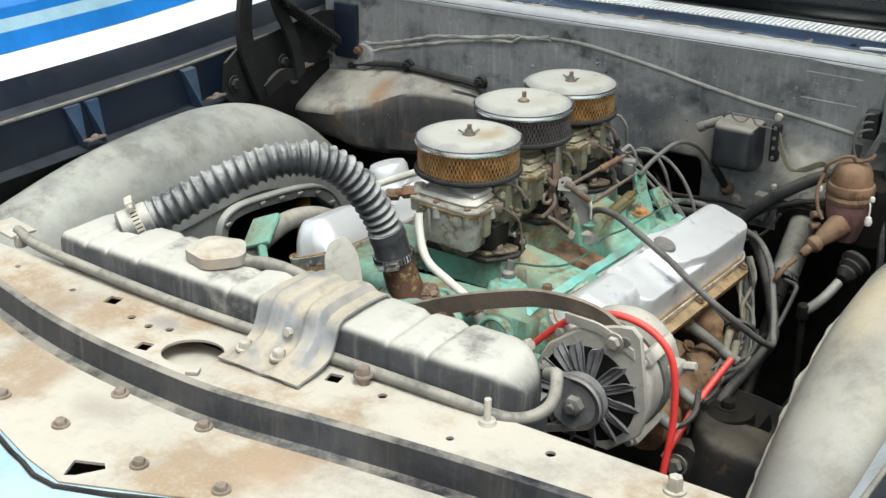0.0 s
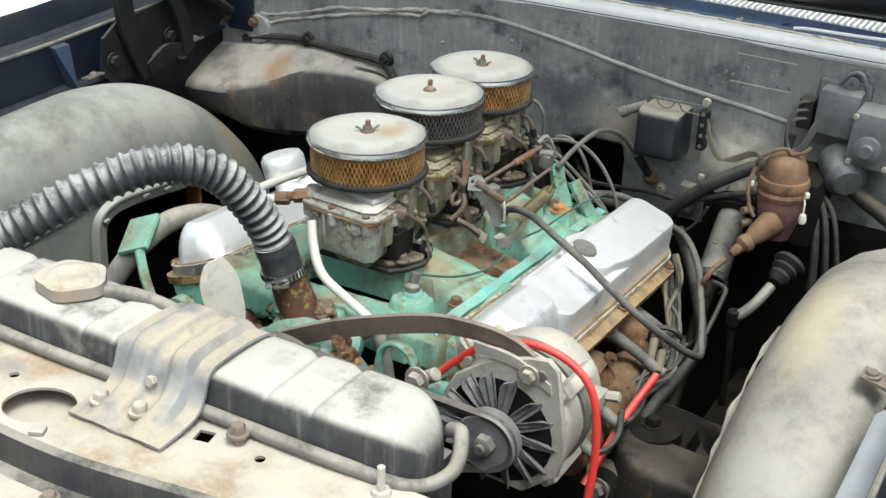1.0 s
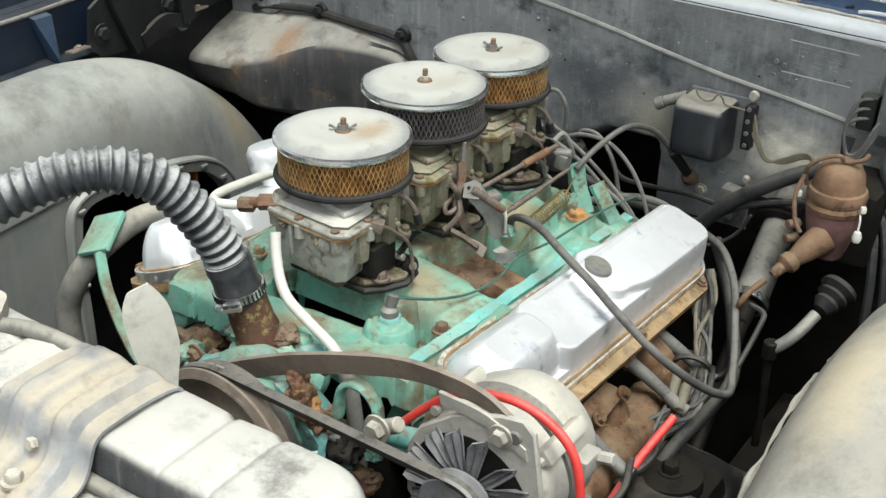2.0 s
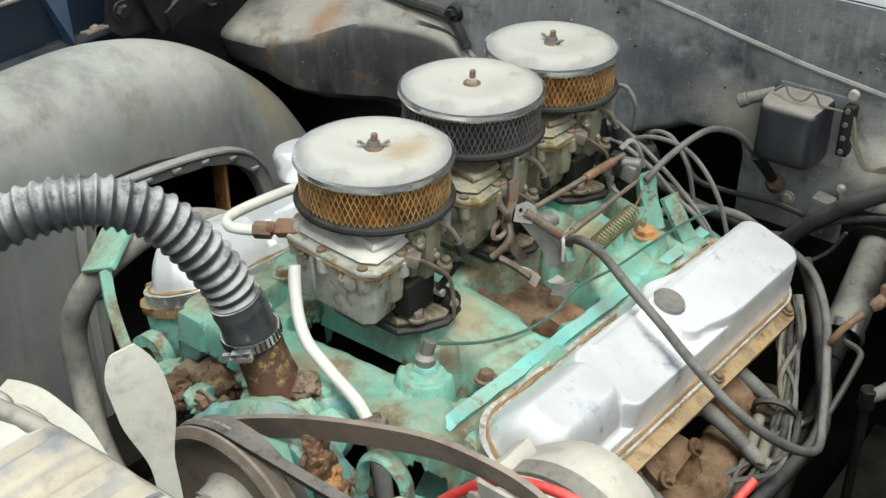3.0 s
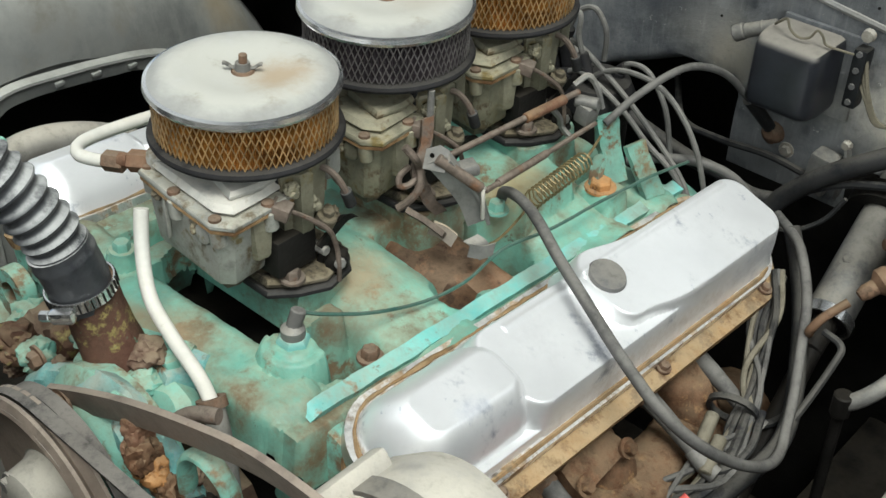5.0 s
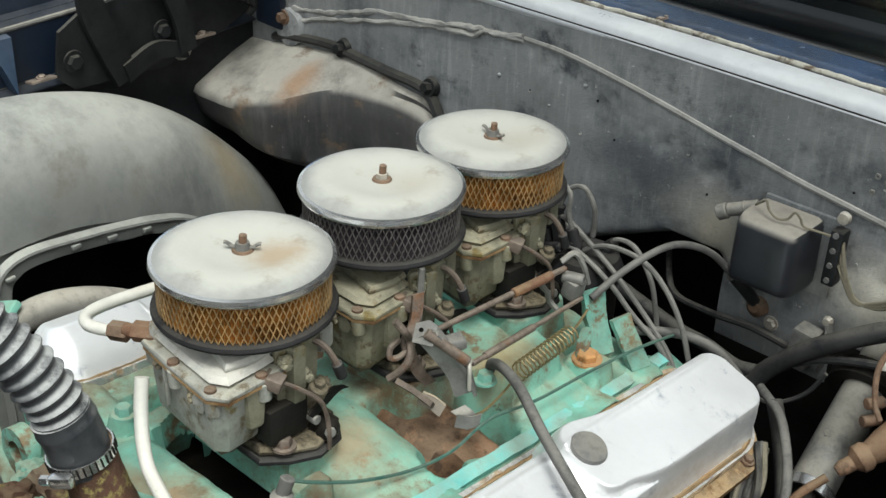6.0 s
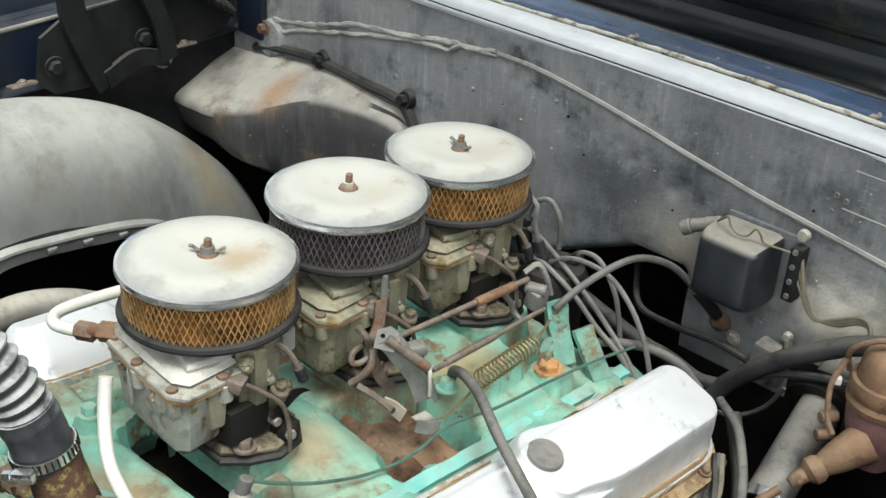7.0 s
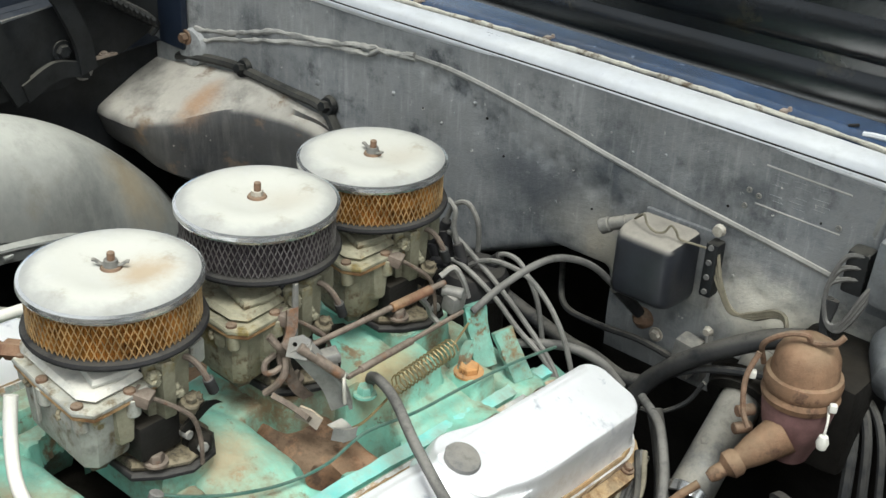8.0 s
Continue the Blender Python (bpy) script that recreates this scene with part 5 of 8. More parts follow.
# ---- valve covers ----
def valve_cover(side, name, label):
    """A chrome pressing with a raised front dome, a lower waist and a raised rear part, over a lipped gasket."""
    ob = thing(name, label, "valve cover")
    c, s = math.cos(radians(20)), math.sin(radians(20))

    def at(u, w, y):
        return (side * (0.148 + u * c + w * s), y, 0.850 - 0.068 * (y + 0.238) - u * s + w * c)

    def skin(u, y):
        def rise(d, low, top, width, power=2.0):
            k = min(1, max(0, d / width))
            return low + (top - low) * (1 - (1 - k) ** power) ** (1 / power) if d > 0 else -1.0
        d = inside(u, y, 0.076, 0.018, 0.052, 0.255, 0.05)
        k = min(1, max(0, d / 0.007))
        w = 0.018 * k * k * (3 - 2 * k) + min(0, d * 1.5) + 0.001
        k = min(1, max(0, inside(u, y, 0.0760, 0.073, 0.0500, 0.197, 0.03) / 0.012))
        w = max(w, 0.012 + 0.032 * k * k * (3 - 2 * k) + 0.002 * k if k > 0 else -1.0)
        w = max(w, rise(inside(u, y, 0.0725, -0.162, 0.044, 0.071, 0.036), 0.013, 0.060, 0.027, 1.45))
        bulge = 0.010 * math.exp(-((y - 0.035) / 0.035) ** 2)
        k = min(1, max(0, inside(u, y, 0.0765 - bulge, 0.136, 0.048, 0.134, 0.034) / 0.013))
        w = max(w, 0.014 + 0.044 * k * k * (3 - 2 * k) if k > 0 else -1.0)
        crease = 0.0022 * math.exp(-((u - 0.046) / 0.003) ** 2) if -0.08 < y < 0.24 else 0.0
        return w + crease + 0.0003 * noise.noise(Vector((u * 45, y * 45, side)))
    rings = []
    for i in range(101):
        u = 0.0175 + 0.117 * i / 100
        rings.append([at(u, skin(u, -0.243 + 0.00125 * j), -0.243 + 0.00125 * j) for j in range(420)])
    bm = loft(rings, False, False)
    bm.verts.ensure_lookup_table()
    gone = [bm.verts[420 * i + j] for i in range(101) for j in range(420) if inside(0.0175 + 0.117 * i / 100, -0.243 + 0.00125 * j, 0.076, 0.018, 0.052, 0.255, 0.05) < -0.0065]
    bmesh.ops.delete(bm, geom=gone, context="VERTS")
    part("shell", bm, M_CHROME, ob, "dulled polished chrome shell")

    def rim(u0, u1, y0, y1, r, n=10):
        pts = []
        for cx, cy, a0 in ((u1 - r, y1 - r, 0), (u0 + r, y1 - r, 90), (u0 + r, y0 + r, 180), (u1 - r, y0 + r, 270)):
            arc = [(cx + r * math.cos(radians(a0 + 90 * k / n)), cy + r * math.sin(radians(a0 + 90 * k / n))) for k in range(n + 1)]
            if pts:
                (ax, ay), (bx, by) = pts[-1], arc[0]
                m = int(math.hypot(bx - ax, by - ay) / 0.008)
                pts += [(ax + (bx - ax) * k / m, ay + (by - ay) * k / m) for k in range(1, m)]
            pts += arc
        return pts
    place = Matrix(((side * c, 0, side * s, side * 0.148), (0, 1, 0, 0), (-s, -0.068, c, 0.850 - 0.068 * 0.238), (0, 0, 0, 1)))
    part("flange", plate(rim(0.0175, 0.1330, -0.2435, 0.2805, 0.052), [], 0.0100, 0.0135, place), M_FLANGE, ob, "chrome flange with rust stains")
    part("gasket_lip", wobble(plate(rim(0.019, 0.147, -0.244, 0.283, 0.052), [], -0.004, 0.011, place), 0.003, 55), M_GASKET, ob, "yellow-brown gasket lip")
    edge_line = rim(0.0235, 0.1285, -0.2375, 0.2735, 0.05)
    part("edge_rust", wobble(tube([at(u, 0.0104, y) for u, y in edge_line + edge_line[:1]], 0.0022, 6, 2, lambda t: 0.80 + 0.45 * math.sin(t * 61) * math.sin(t * 23 + 1)), 0.0012, 90), M_EDGE_RUST, ob, "brown rust caked along the foot of the shell")
    for u, y in ((0.137, -0.16), (0.137, 0.06), (0.137, 0.235), (0.024, 0.16), (0.024, -0.10)):
        part("bolt", hex_bolt(at(u, -0.002, y), at(u, 1, y), 0.0050, 0.005), M_BOLT_RUST, ob)
    return ob, at


cover_r, vat = valve_cover(1, "valve_cover", "chrome valve cover with a raised front dome, rust along its edge")
rail_path = [vat(0.005, -0.004, -0.238)] + [vat(0.006, 0.002, -0.225 + 0.048 * k) for k in range(11)]
part("head_rail", wobble(strip(rail_path, 0.013, 0.012, (1, 0, -0.36)), 0.0012, 60), M_TURQ_CLEAN, intake, "bright turquoise raised rail along the cover")
cap = vat(0.060, 0.056, 0.033)
part("disc_cap", lathe([(0, 0), (0.0165, 0), (0.0175, 0.003), (0.016, 0.006), (0, 0.0062)], 32, aim(cap, vat(0.060, 1, 0.033))), M_PEWTER, cover_r, "dark grey round plug")
cover_l, _ = valve_cover(-1, "valve_cover", "chrome valve cover beside the heater hose, dusty on top")
breather = thing("oil_breather_cap", "dusty chrome oil breather cap on the valve cover", "breather cap",
                 lathe([(0, 0), (0.020, 0), (0.020, 0.012), (0.030, 0.016), (0.032, 0.022), (0.032, 0.045), (0.028, 0.052), (0, 0.055)], 32, pose(-0.243, 0.012, 0.850, 0, -14, 0)), M_CHROME)

# ---- three carburettors ----
carb = thing("carburetor", "weathered two-barrel carburettor with rusty screws and linkage", "carburetor", group="three carburettors in a row", at=(0.009, -0.159, 0.880))


def carb_part(name, bm, mat, label="", under=None):
    return part(name, bm, mat, under or carb, label)


foot = [(-0.050, -0.030), (0.050, -0.032), (0.066, -0.014), (0.076, 0.008), (0.070, 0.034), (0.050, 0.048), (-0.050, 0.046)]
carb_part("gasket", wobble(slab([(x * 1.05, y * 1.08) for x, y in foot], -0.0015, 0.0055, 0.002), 0.0005, 60), M_RUBBER, "black insulator gasket")
carb_part("base_flange", wobble(slab(foot, 0.0055, 0.014, 0.003), 0.0008, 60), M_ZINC_DIRTY, "dirt-caked base flange")
carb_part("throttle_body", wobble(box((-0.008, 0.014, 0.030), (0.062, 0.050, 0.034), 0.004), 0.0008, 60), M_ZINC_DIRTY)
top = [(-0.050, -0.068), (-0.010, -0.073), (0.046, -0.077), (0.061, -0.067), (0.060, -0.030), (0.056, 0.004), (0.040, 0.014), (-0.044, 0.014), (-0.056, -0.030), (-0.057, -0.050)]


def shrunk(pts, k, dx=0.0, dy=0.0):
    cx, cy = sum(p[0] for p in pts) / len(pts), sum(p[1] for p in pts) / len(pts)
    return [(cx + (x - cx) * k + dx, cy + (y - cy) * k + dy) for x, y in pts]


bowl = [(-0.046, -0.064), (0.044, -0.071), (0.054, -0.062), (0.052, -0.030), (0.044, -0.022), (-0.046, -0.022)]
float_bowl = carb_part("float_bowl", wobble(slab(bowl, 0.026, 0.082, 0.003, 0.90), 0.0008, 70), M_ZINC, "grey cast float bowl")
carb_part("bowl_foot", wobble(slab([(-0.016, -0.058), (0.040, -0.062), (0.044, -0.046), (0.034, -0.024), (-0.016, -0.024)], 0.012, 0.030, 0.003, 0.75), 0.0008, 70), M_ZINC_DIRTY)
carb_part("bowl_rib", box((-0.018, -0.0685, 0.060), (0.004, 0.004, 0.036), 0.0012, (0, 0, -4)), M_ZINC)
carb_part("bowl_boss", lathe([(0, 0), (0.009, 0), (0.008, 0.004), (0.004, 0.005), (0, 0.005)], 14, aim((0.030, -0.069, 0.070), (0.022, -1, 0.07))), M_ZINC)
carb_part("main_body", wobble(box((-0.004, 0.016, 0.062), (0.076, 0.056, 0.044), 0.004), 0.0008, 60), M_ZINC_GREEN)
carb_part("cover_gasket", slab(shrunk(top, 0.985), 0.0795, 0.083, 0.0006), M_GASKET, "yellow-brown gasket edge")
bowl_cover = carb_part("bowl_cover", wobble(slab(top, 0.083, 0.0885, 0.0015), 0.0004, 60), M_ZINC, "dusty bowl cover flange")
carb_part("cover_deck", wobble(slab(shrunk(top, 0.86, 0.0, 0.003), 0.088, 0.097, 0.0045), 0.0006, 60), M_ZINC_DUSTY, "dust-whitened cover deck")
carb_part("cover_ridge", wobble(slab([(0.000, -0.044), (0.044, -0.056), (0.050, -0.030), (0.046, 0.000), (0.000, 0.000)], 0.096, 0.104, 0.003), 0.0004, 60), M_ZINC_DUSTY)
carb_part("corner_boss", wobble(lathe([(0, 0.082), (0.011, 0.082), (0.011, 0.096), (0.008, 0.101), (0, 0.101)], 16, pose(-0.046, -0.050, 0)), 0.0008, 70), M_ZINC_DUSTY)
carb_part("air_horn", lathe([(0.030, 0.085), (0.037, 0.085), (0.037, 0.108), (0.034, 0.120), (0.030, 0.120)], 30, closed=True), M_ZINC)
for x, y in ((-0.006, -0.0685), (0.044, -0.0705), (-0.048, -0.060), (0.055, -0.030), (-0.046, 0.004)):
    carb_part("screw", lathe([(0, 0), (0.0050, 0), (0.0048, 0.0028), (0.003, 0.004), (0, 0.004)], 12, pose(x, y, 0.0880)), M_BOLT_RUST, "", bowl_cover)
    carb_part("screw_boss", rod((x, y + 0.002, 0.066), (x, y + 0.001, 0.083), 0.0065, 12), M_ZINC, "", float_bowl)
carb_part("fuel_nut", join(rod((-0.050, -0.056, 0.090), (-0.066, -0.064, 0.088), 0.009, 6), rod((-0.064, -0.063, 0.088), (-0.074, -0.068, 0.087), 0.006, 12)), M_RUST, "rusty fuel inlet nut")
carb_part("lever_block", box((0.060, -0.022, 0.082), (0.016, 0.015, 0.011), 0.0015, (0, 15, 30)), M_LINK, "rust-stained lever block")
carb_part("pump_link", tube([(0.060, -0.020, 0.082), (0.068, -0.004, 0.070), (0.074, 0.012, 0.054), (0.076, 0.018, 0.038), (0.078, 0.019, 0.020), (0.079, 0.018, 0.004)], 0.0021, 8, 6), M_LINK, "rusty pump link")
carb_part("side_tower", wobble(slab([(0.030, -0.012), (0.052, -0.014), (0.058, 0.004), (0.056, 0.028), (0.030, 0.030)], 0.044, 0.104, 0.002, 0.86), 0.0010, 60), M_ZINC_GREEN, "grey-green cast tower")
# solid black box stands for the shade between bowl and tower
carb_part("throttle_shade", box((0.044, -0.008, 0.036), (0.034, 0.040, 0.034), 0.003), M_GREASE_SHADE, "black box for the shade in the throttle cavity")
carb_part("gusset", wobble(slab([(0.046, -0.048), (0.055, -0.044), (0.056, -0.028), (0.046, -0.030)], 0.040, 0.080, 0.003, 0.8), 0.0015, 60), M_ZINC_GREEN, "green-stained cast rib")
carb_part("tower_rib", wobble(slab([(0.050, -0.006), (0.063, -0.004), (0.064, 0.008), (0.050, 0.010)], 0.050, 0.104, 0.002, 0.9), 0.0010, 60), M_ZINC_GREEN)
carb_part("dark_hub", wobble(join(lathe([(0, 0), (0.010, 0), (0.011, 0.006), (0.007, 0.012), (0, 0.013)], 18, aim((0.066, 0.026, 0.016), (0.12, 0.005, 0.02))), box((0.062, 0.026, 0.010), (0.020, 0.020, 0.026), 0.004, (0, 10, 20))), 0.0012, 80), M_GREASE_SHADE, "oily black throttle hub")
carb_part("hub_screw", rod((0.074, 0.022, 0.018), (0.079, 0.020, 0.019), 0.005, 8), M_STEEL)
for k, (x, y, z, r) in enumerate(((0.056, 0.012, 0.070, 0.007), (0.048, -0.030, 0.074, 0.006), (0.020, -0.070, 0.070, 0.005), (-0.030, -0.066, 0.074, 0.005), (0.060, -0.010, 0.094, 0.006), (0.058, 0.030, 0.052, 0.007))):
    carb_part("casting_lump", lump((x, y, z), r, k + 70, 0.9), (M_ZINC_GREEN, M_ZINC_DIRTY)[k % 2])
carb_part("throttle_shaft", rod((-0.055, 0.010, 0.030), (0.070, 0.014, 0.030), 0.0042, 10), M_STEEL)
carb_part("throttle_lever", wobble(strip([(0.066, 0.010, 0.034), (0.068, 0.022, 0.044), (0.068, 0.036, 0.050), (0.066, 0.048, 0.046)], 0.009, 0.003, (0, 0.6, -0.6)), 0.0005, 90), M_GREASE_SHADE, "black throttle lever")
carb_part("stop_screw", join(rod((0.064, 0.016, 0.052), (0.068, 0.018, 0.062), 0.0085, 12), rod((0.068, 0.018, 0.062), (0.069, 0.018, 0.067), 0.005, 6)), M_ZINC_DIRTY)
carb_part("stud_nut", hex_bolt((0.060, -0.014, 0.014), (0.060, -0.014, 1), 0.0070, 0.008), M_LINK, "rust-brown flange nut")
carb_part("choke_link", tube([(0.050, 0.020, 0.098), (0.060, 0.026, 0.096), (0.068, 0.030, 0.088), (0.072, 0.034, 0.076), (0.070, 0.040, 0.064)], 0.0028, 8, 5), M_LINK, "rusty choke rod")
carb_part("choke_sleeve", rod((0.071, 0.034, 0.078), (0.071, 0.040, 0.062), 0.0048, 10), M_WIRE_DARK, "black rubber end")
carb_part("vent_clip", tube([(0.040, -0.002, 0.100), (0.044, -0.010, 0.108), (0.046, -0.012, 0.100), (0.046, -0.012, 0.088)], 0.0028, 8, 5), M_WIRE_DARK)
carb_part("choke_housing", wobble(box((0.040, 0.036, 0.092), (0.030, 0.018, 0.022), 0.003, (0, 0, 10)), 0.0008, 60), M_ZINC)
for m in (pose(0.0, -0.002, 0.880, 0, 0, 2), pose(-0.004, 0.150, 0.880, 0, 0, -3)):
    twin = copy_thing(carb, m)
    tagged(twin, "oil-stained greenish two-barrel carburettor under an air cleaner", "carburetor", "three carburettors in a row")
    for piece in twin.children_recursive:
        if piece.data.materials[0] in (M_ZINC, M_ZINC_DUSTY):
            piece.material_slots[0].link = "OBJECT"
            piece.material_slots[0].material = M_ZINC_GREEN


inlet = part("inlet_tab", wobble(lathe([(0, 0), (0.011, 0), (0.012, 0.003), (0.008, 0.006), (0, 0.007)], 18, aim((0.033, 0.088, 0.952), (0.08, -0.4, 1.1))), 0.0012, 90), M_ALU, twin, "bright round zinc tab")
part("inlet_pipe", tube([(0.042, 0.084, 0.955), (0.055, 0.082, 0.962), (0.070, 0.084, 0.975), (0.080, 0.088, 0.985)], 0.0035, 8, 5), M_SPRING, inlet, "yellowed pipe")

# ---- air cleaners ----
def air_cleaner(paper, screen, cover, label, at, turn, wing):
    ob = thing("air_cleaner", label, "air cleaner", group="three air cleaners in a row", at=at)
    R, h0, h1 = 0.0735, 0.0, 0.044
    part("base_ring", lathe([(0.030, -0.003), (0.066, -0.003), (0.0740, -0.0022), (0.0752, 0.0005), (0.0742, 0.0032), (0.071, 0.0036), (0.030, 0.001)], 64, closed=True), M_RUBBER, ob, "black rubber base ring")
    bm = bmesh.new()
    pl = 150
    lo = [bm.verts.new(((0.0670 if i % 2 else 0.0635) * math.cos(math.pi * i / pl), (0.0670 if i % 2 else 0.0635) * math.sin(math.pi * i / pl), 0.003)) for i in range(2 * pl)]
    hi = [bm.verts.new((v.co.x, v.co.y, h1 - 0.001)) for v in lo]
    for i in range(2 * pl):
        j = (i + 1) % (2 * pl)
        bm.faces.new((lo[i], lo[j], hi[j], hi[i]))
    part("filter_element", bm, paper, ob, "pleated paper element")
    bm = bmesh.new()
    cells, n = 78, 8
    for d in (-1, 1):
        for i in range(cells):
            prev = None
            for k in range(n + 1):
                a = 2 * math.pi * (i + d * 2.9 * k / n) / cells
                z = 0.004 + (h1 - 0.006) * k / n
                ww = 0.0066
                ring = [bm.verts.new((r * math.cos(a + o), r * math.sin(a + o), z)) for r, o in ((0.0698, -ww), (0.0698, ww), (0.0690, ww), (0.0690, -ww))]
                if prev:
                    for q in range(4):
                        bm.faces.new((prev[q], prev[(q + 1) % 4], ring[(q + 1) % 4], ring[q]))
                prev = ring
    tagged(part("wire_screen", bm, screen, ob, "expanded metal screen"), kind="stuff")
    lid = [(0, h1 + 0.0035), (0.022, h1 + 0.0035), (0.036, h1 + 0.006), (0.046, h1 + 0.0075), (0.060, h1 + 0.006), (0.070, h1 + 0.002)]
    cover_lid = part("lid", lathe(lid + [(0.0722, h1 - 0.0005), (0.0715, h1 - 0.003), (0.060, h1 - 0.001), (0, h1 - 0.001)], 72), cover, ob, "dust-covered chrome lid")
    part("rim", lathe([(0.0705, h1 + 0.0015), (0.0735, h1 + 0.0005), (0.0742, h1 - 0.003), (0.0725, h1 - 0.006), (0.0705, h1 - 0.005)], 72, closed=True), M_RIM, cover_lid, "bright rolled rim")
    part("stud", join(rod((0, 0, h1), (0.001, 0, h1 + 0.018), 0.0032, 10), lathe([(0, 0), (0.009, 0), (0.008, 0.002), (0, 0.002)], 16, pose(0, 0, h1 + 0.0035))), M_BOLT_RUST, cover_lid, "rusty threaded stud")
    if wing:
        nut = [lathe([(0.003, 0), (0.0065, 0), (0.0055, 0.006), (0.003, 0.006)], 12, pose(0, 0, h1 + 0.005), closed=True)]
        for s in (-1, 1):
            nut.append(tube([(s * 0.004, 0, h1 + 0.0065), (s * 0.008, 0.0, h1 + 0.0068), (s * 0.0105, 0.0008, h1 + 0.0080), (s * 0.0130, 0.0, h1 + 0.0100), (s * 0.0148, 0.0, h1 + 0.0100)], 0.0019, 8, 5, flat=0.7))
        part("wing_nut", moved(join(*nut), pose(0, 0, 0, 0, 0, turn)), M_STEEL, cover_lid, "small wing nut")
    else:
        part("nut", lathe([(0, 0), (0.0055, 0), (0.0055, 0.005), (0, 0.005)], 6, pose(0, 0, h1 + 0.005)), M_BOLT, cover_lid)
    return ob


air_cleaner(M_PAPER, M_SCREEN, M_LID, "round air cleaner with a dusty chrome lid and an ochre element", (0.009, -0.159, 0.9985), 40, True)
air_cleaner(M_PAPER_DARK, M_SCREEN_DARK, M_LID_PLAIN, "round air cleaner with a dusty lid and a blackened element", (0.001, 0.001, 1.0040), 0, False)
air_cleaner(M_PAPER, M_SCREEN, M_LID_PLAIN, "round air cleaner with a dusty lid, ochre element and wing nut", (-0.002, 0.151, 0.9985), -8, True)

# ==== cooling: radiator, hoses, fan ====
radiator = thing("radiator", "black radiator caked with pale dust along its top tank", "radiator")
rings = []
tx0, tx1 = -0.285, 0.362
for i in range(241):
    v = i / 240
    x = tx0 + (tx1 - tx0) * v
    endk = max(0.02, 1 - max(0, (0.03 - (x - tx0)) / 0.03) ** 2.2 * 0.8 - max(0, (0.055 - (tx1 - x)) / 0.055) ** 2.4 * 0.97) ** 0.5
    groove = sum(math.exp(-((x - g) / 0.005) ** 2) for g in (-0.225, -0.19, -0.14, 0.0, 0.04, 0.215, 0.262))
    hw, hh = 0.046 * endk - 0.002 * groove, 0.046 * endk - 0.0045 * groove
    sec = [(-1, -0.9), (-1, 0.70), (-0.98, 0.84), (-0.93, 0.94), (-0.82, 1.0), (0.6, 1.0), (0.82, 0.95), (0.95, 0.82), (1, 0.6), (1, -0.9)]
    rings.append([(x, -0.588 + hw * a, (0.956 + hh * b) if b > 0 else 0.90) for a, b in sec])
part("top_tank", wobble(loft(rings), 0.0015, 25), M_TANK, radiator, "dust-caked ribbed top tank")
part("core", box((0.03, -0.588, 0.68), (0.60, 0.06, 0.46), 0.004), M_CORE, radiator, "dark finned core")
part("side_channel", box((0.345, -0.588, 0.75), (0.03, 0.07, 0.4), 0.005), M_TANK, radiator)
cp = []
for k in range(48):
    a = 2 * math.pi * k / 48
    cp.append((0.0335 * (1 + 0.055 * math.cos(5 * a) + 0.05 * math.cos(2 * a)) * math.cos(a), 0.0335 * (1 + 0.055 * math.cos(5 * a) + 0.05 * math.cos(2 * a)) * math.sin(a)))
part("cap", join(plate(cp, [], 0.014, 0.012, pose(-0.055, -0.585, 1.003)), lathe([(0, 0.012), (0.029, 0.012), (0.024, 0.0165), (0.014, 0.018), (0.010, 0.016), (0, 0.016)], 30, pose(-0.055, -0.585, 1.003)),
                 lathe([(0.026, -0.012), (0.028, -0.012), (0.028, 0.004), (0.026, 0.004)], 24, pose(-0.055, -0.585, 1.003), closed=True)), M_PANEL, radiator, "dust-covered pressure cap")
part("hose_neck", rod((-0.222, -0.577, 0.992), (-0.198, -0.545, 1.004), 0.026, 24), M_TANK, radiator)

overflow = thing("overflow_hose", "grey rubber overflow hose behind the radiator cap", "hose",
                 tube([(-0.022, -0.575, 1.004), (0.01, -0.567, 1.006), (0.05, -0.553, 0.992), (0.075, -0.535, 0.955), (0.08, -0.53, 0.88)], 0.0075, 10), M_GREY_HOSE)
long_hose = thing("drain_hose", "long grey hose lying along the radiator front", "hose",
                  tube([(-0.37, -0.615, 0.974), (-0.30, -0.632, 0.972), (-0.1, -0.641, 0.967), (0.06, -0.640, 0.965), (0.2, -0.641, 0.966), (0.3, -0.640, 0.965), (0.36, -0.628, 0.958), (0.384, -0.60, 0.965), (0.378, -0.575, 0.985), (0.36, -0.56, 0.975)], 0.0066, 10), M_GREY_HOSE)

bracket = thing("radiator_bracket", "tan dusty pressed steel bracket bolted over the radiator tank", "bracket")
prof = [(-0.703, 0.9640), (-0.692, 0.965), (-0.672, 0.967), (-0.655, 0.972), (-0.646, 0.985), (-0.640, 1.000), (-0.630, 1.0085), (-0.61, 1.011), (-0.575, 1.010), (-0.556, 1.007), (-0.549, 0.998)]
pth = smooth_path([(0, y, z) for y, z in prof], 3)
rows = []
for i, p in enumerate(pth):
    v = i / (len(pth) - 1)
    x0, x1 = 0.052 + 0.006 * v, 0.158 + 0.006 * v
    raise_ = 0.0085 * min(1, v * 4)
    row = []
    for k in range(41):
        u = k / 40
        bump = raise_ * (math.exp(-((u - 0.30) / 0.13) ** 8) + math.exp(-((u - 0.72) / 0.11) ** 8)) - 0.002 * math.exp(-((u - 0.52) / 0.06) ** 2)
        row.append((x0 + (x1 - x0) * u, p.y - bump * 0.5, p.z + bump))
    rows.append(row)
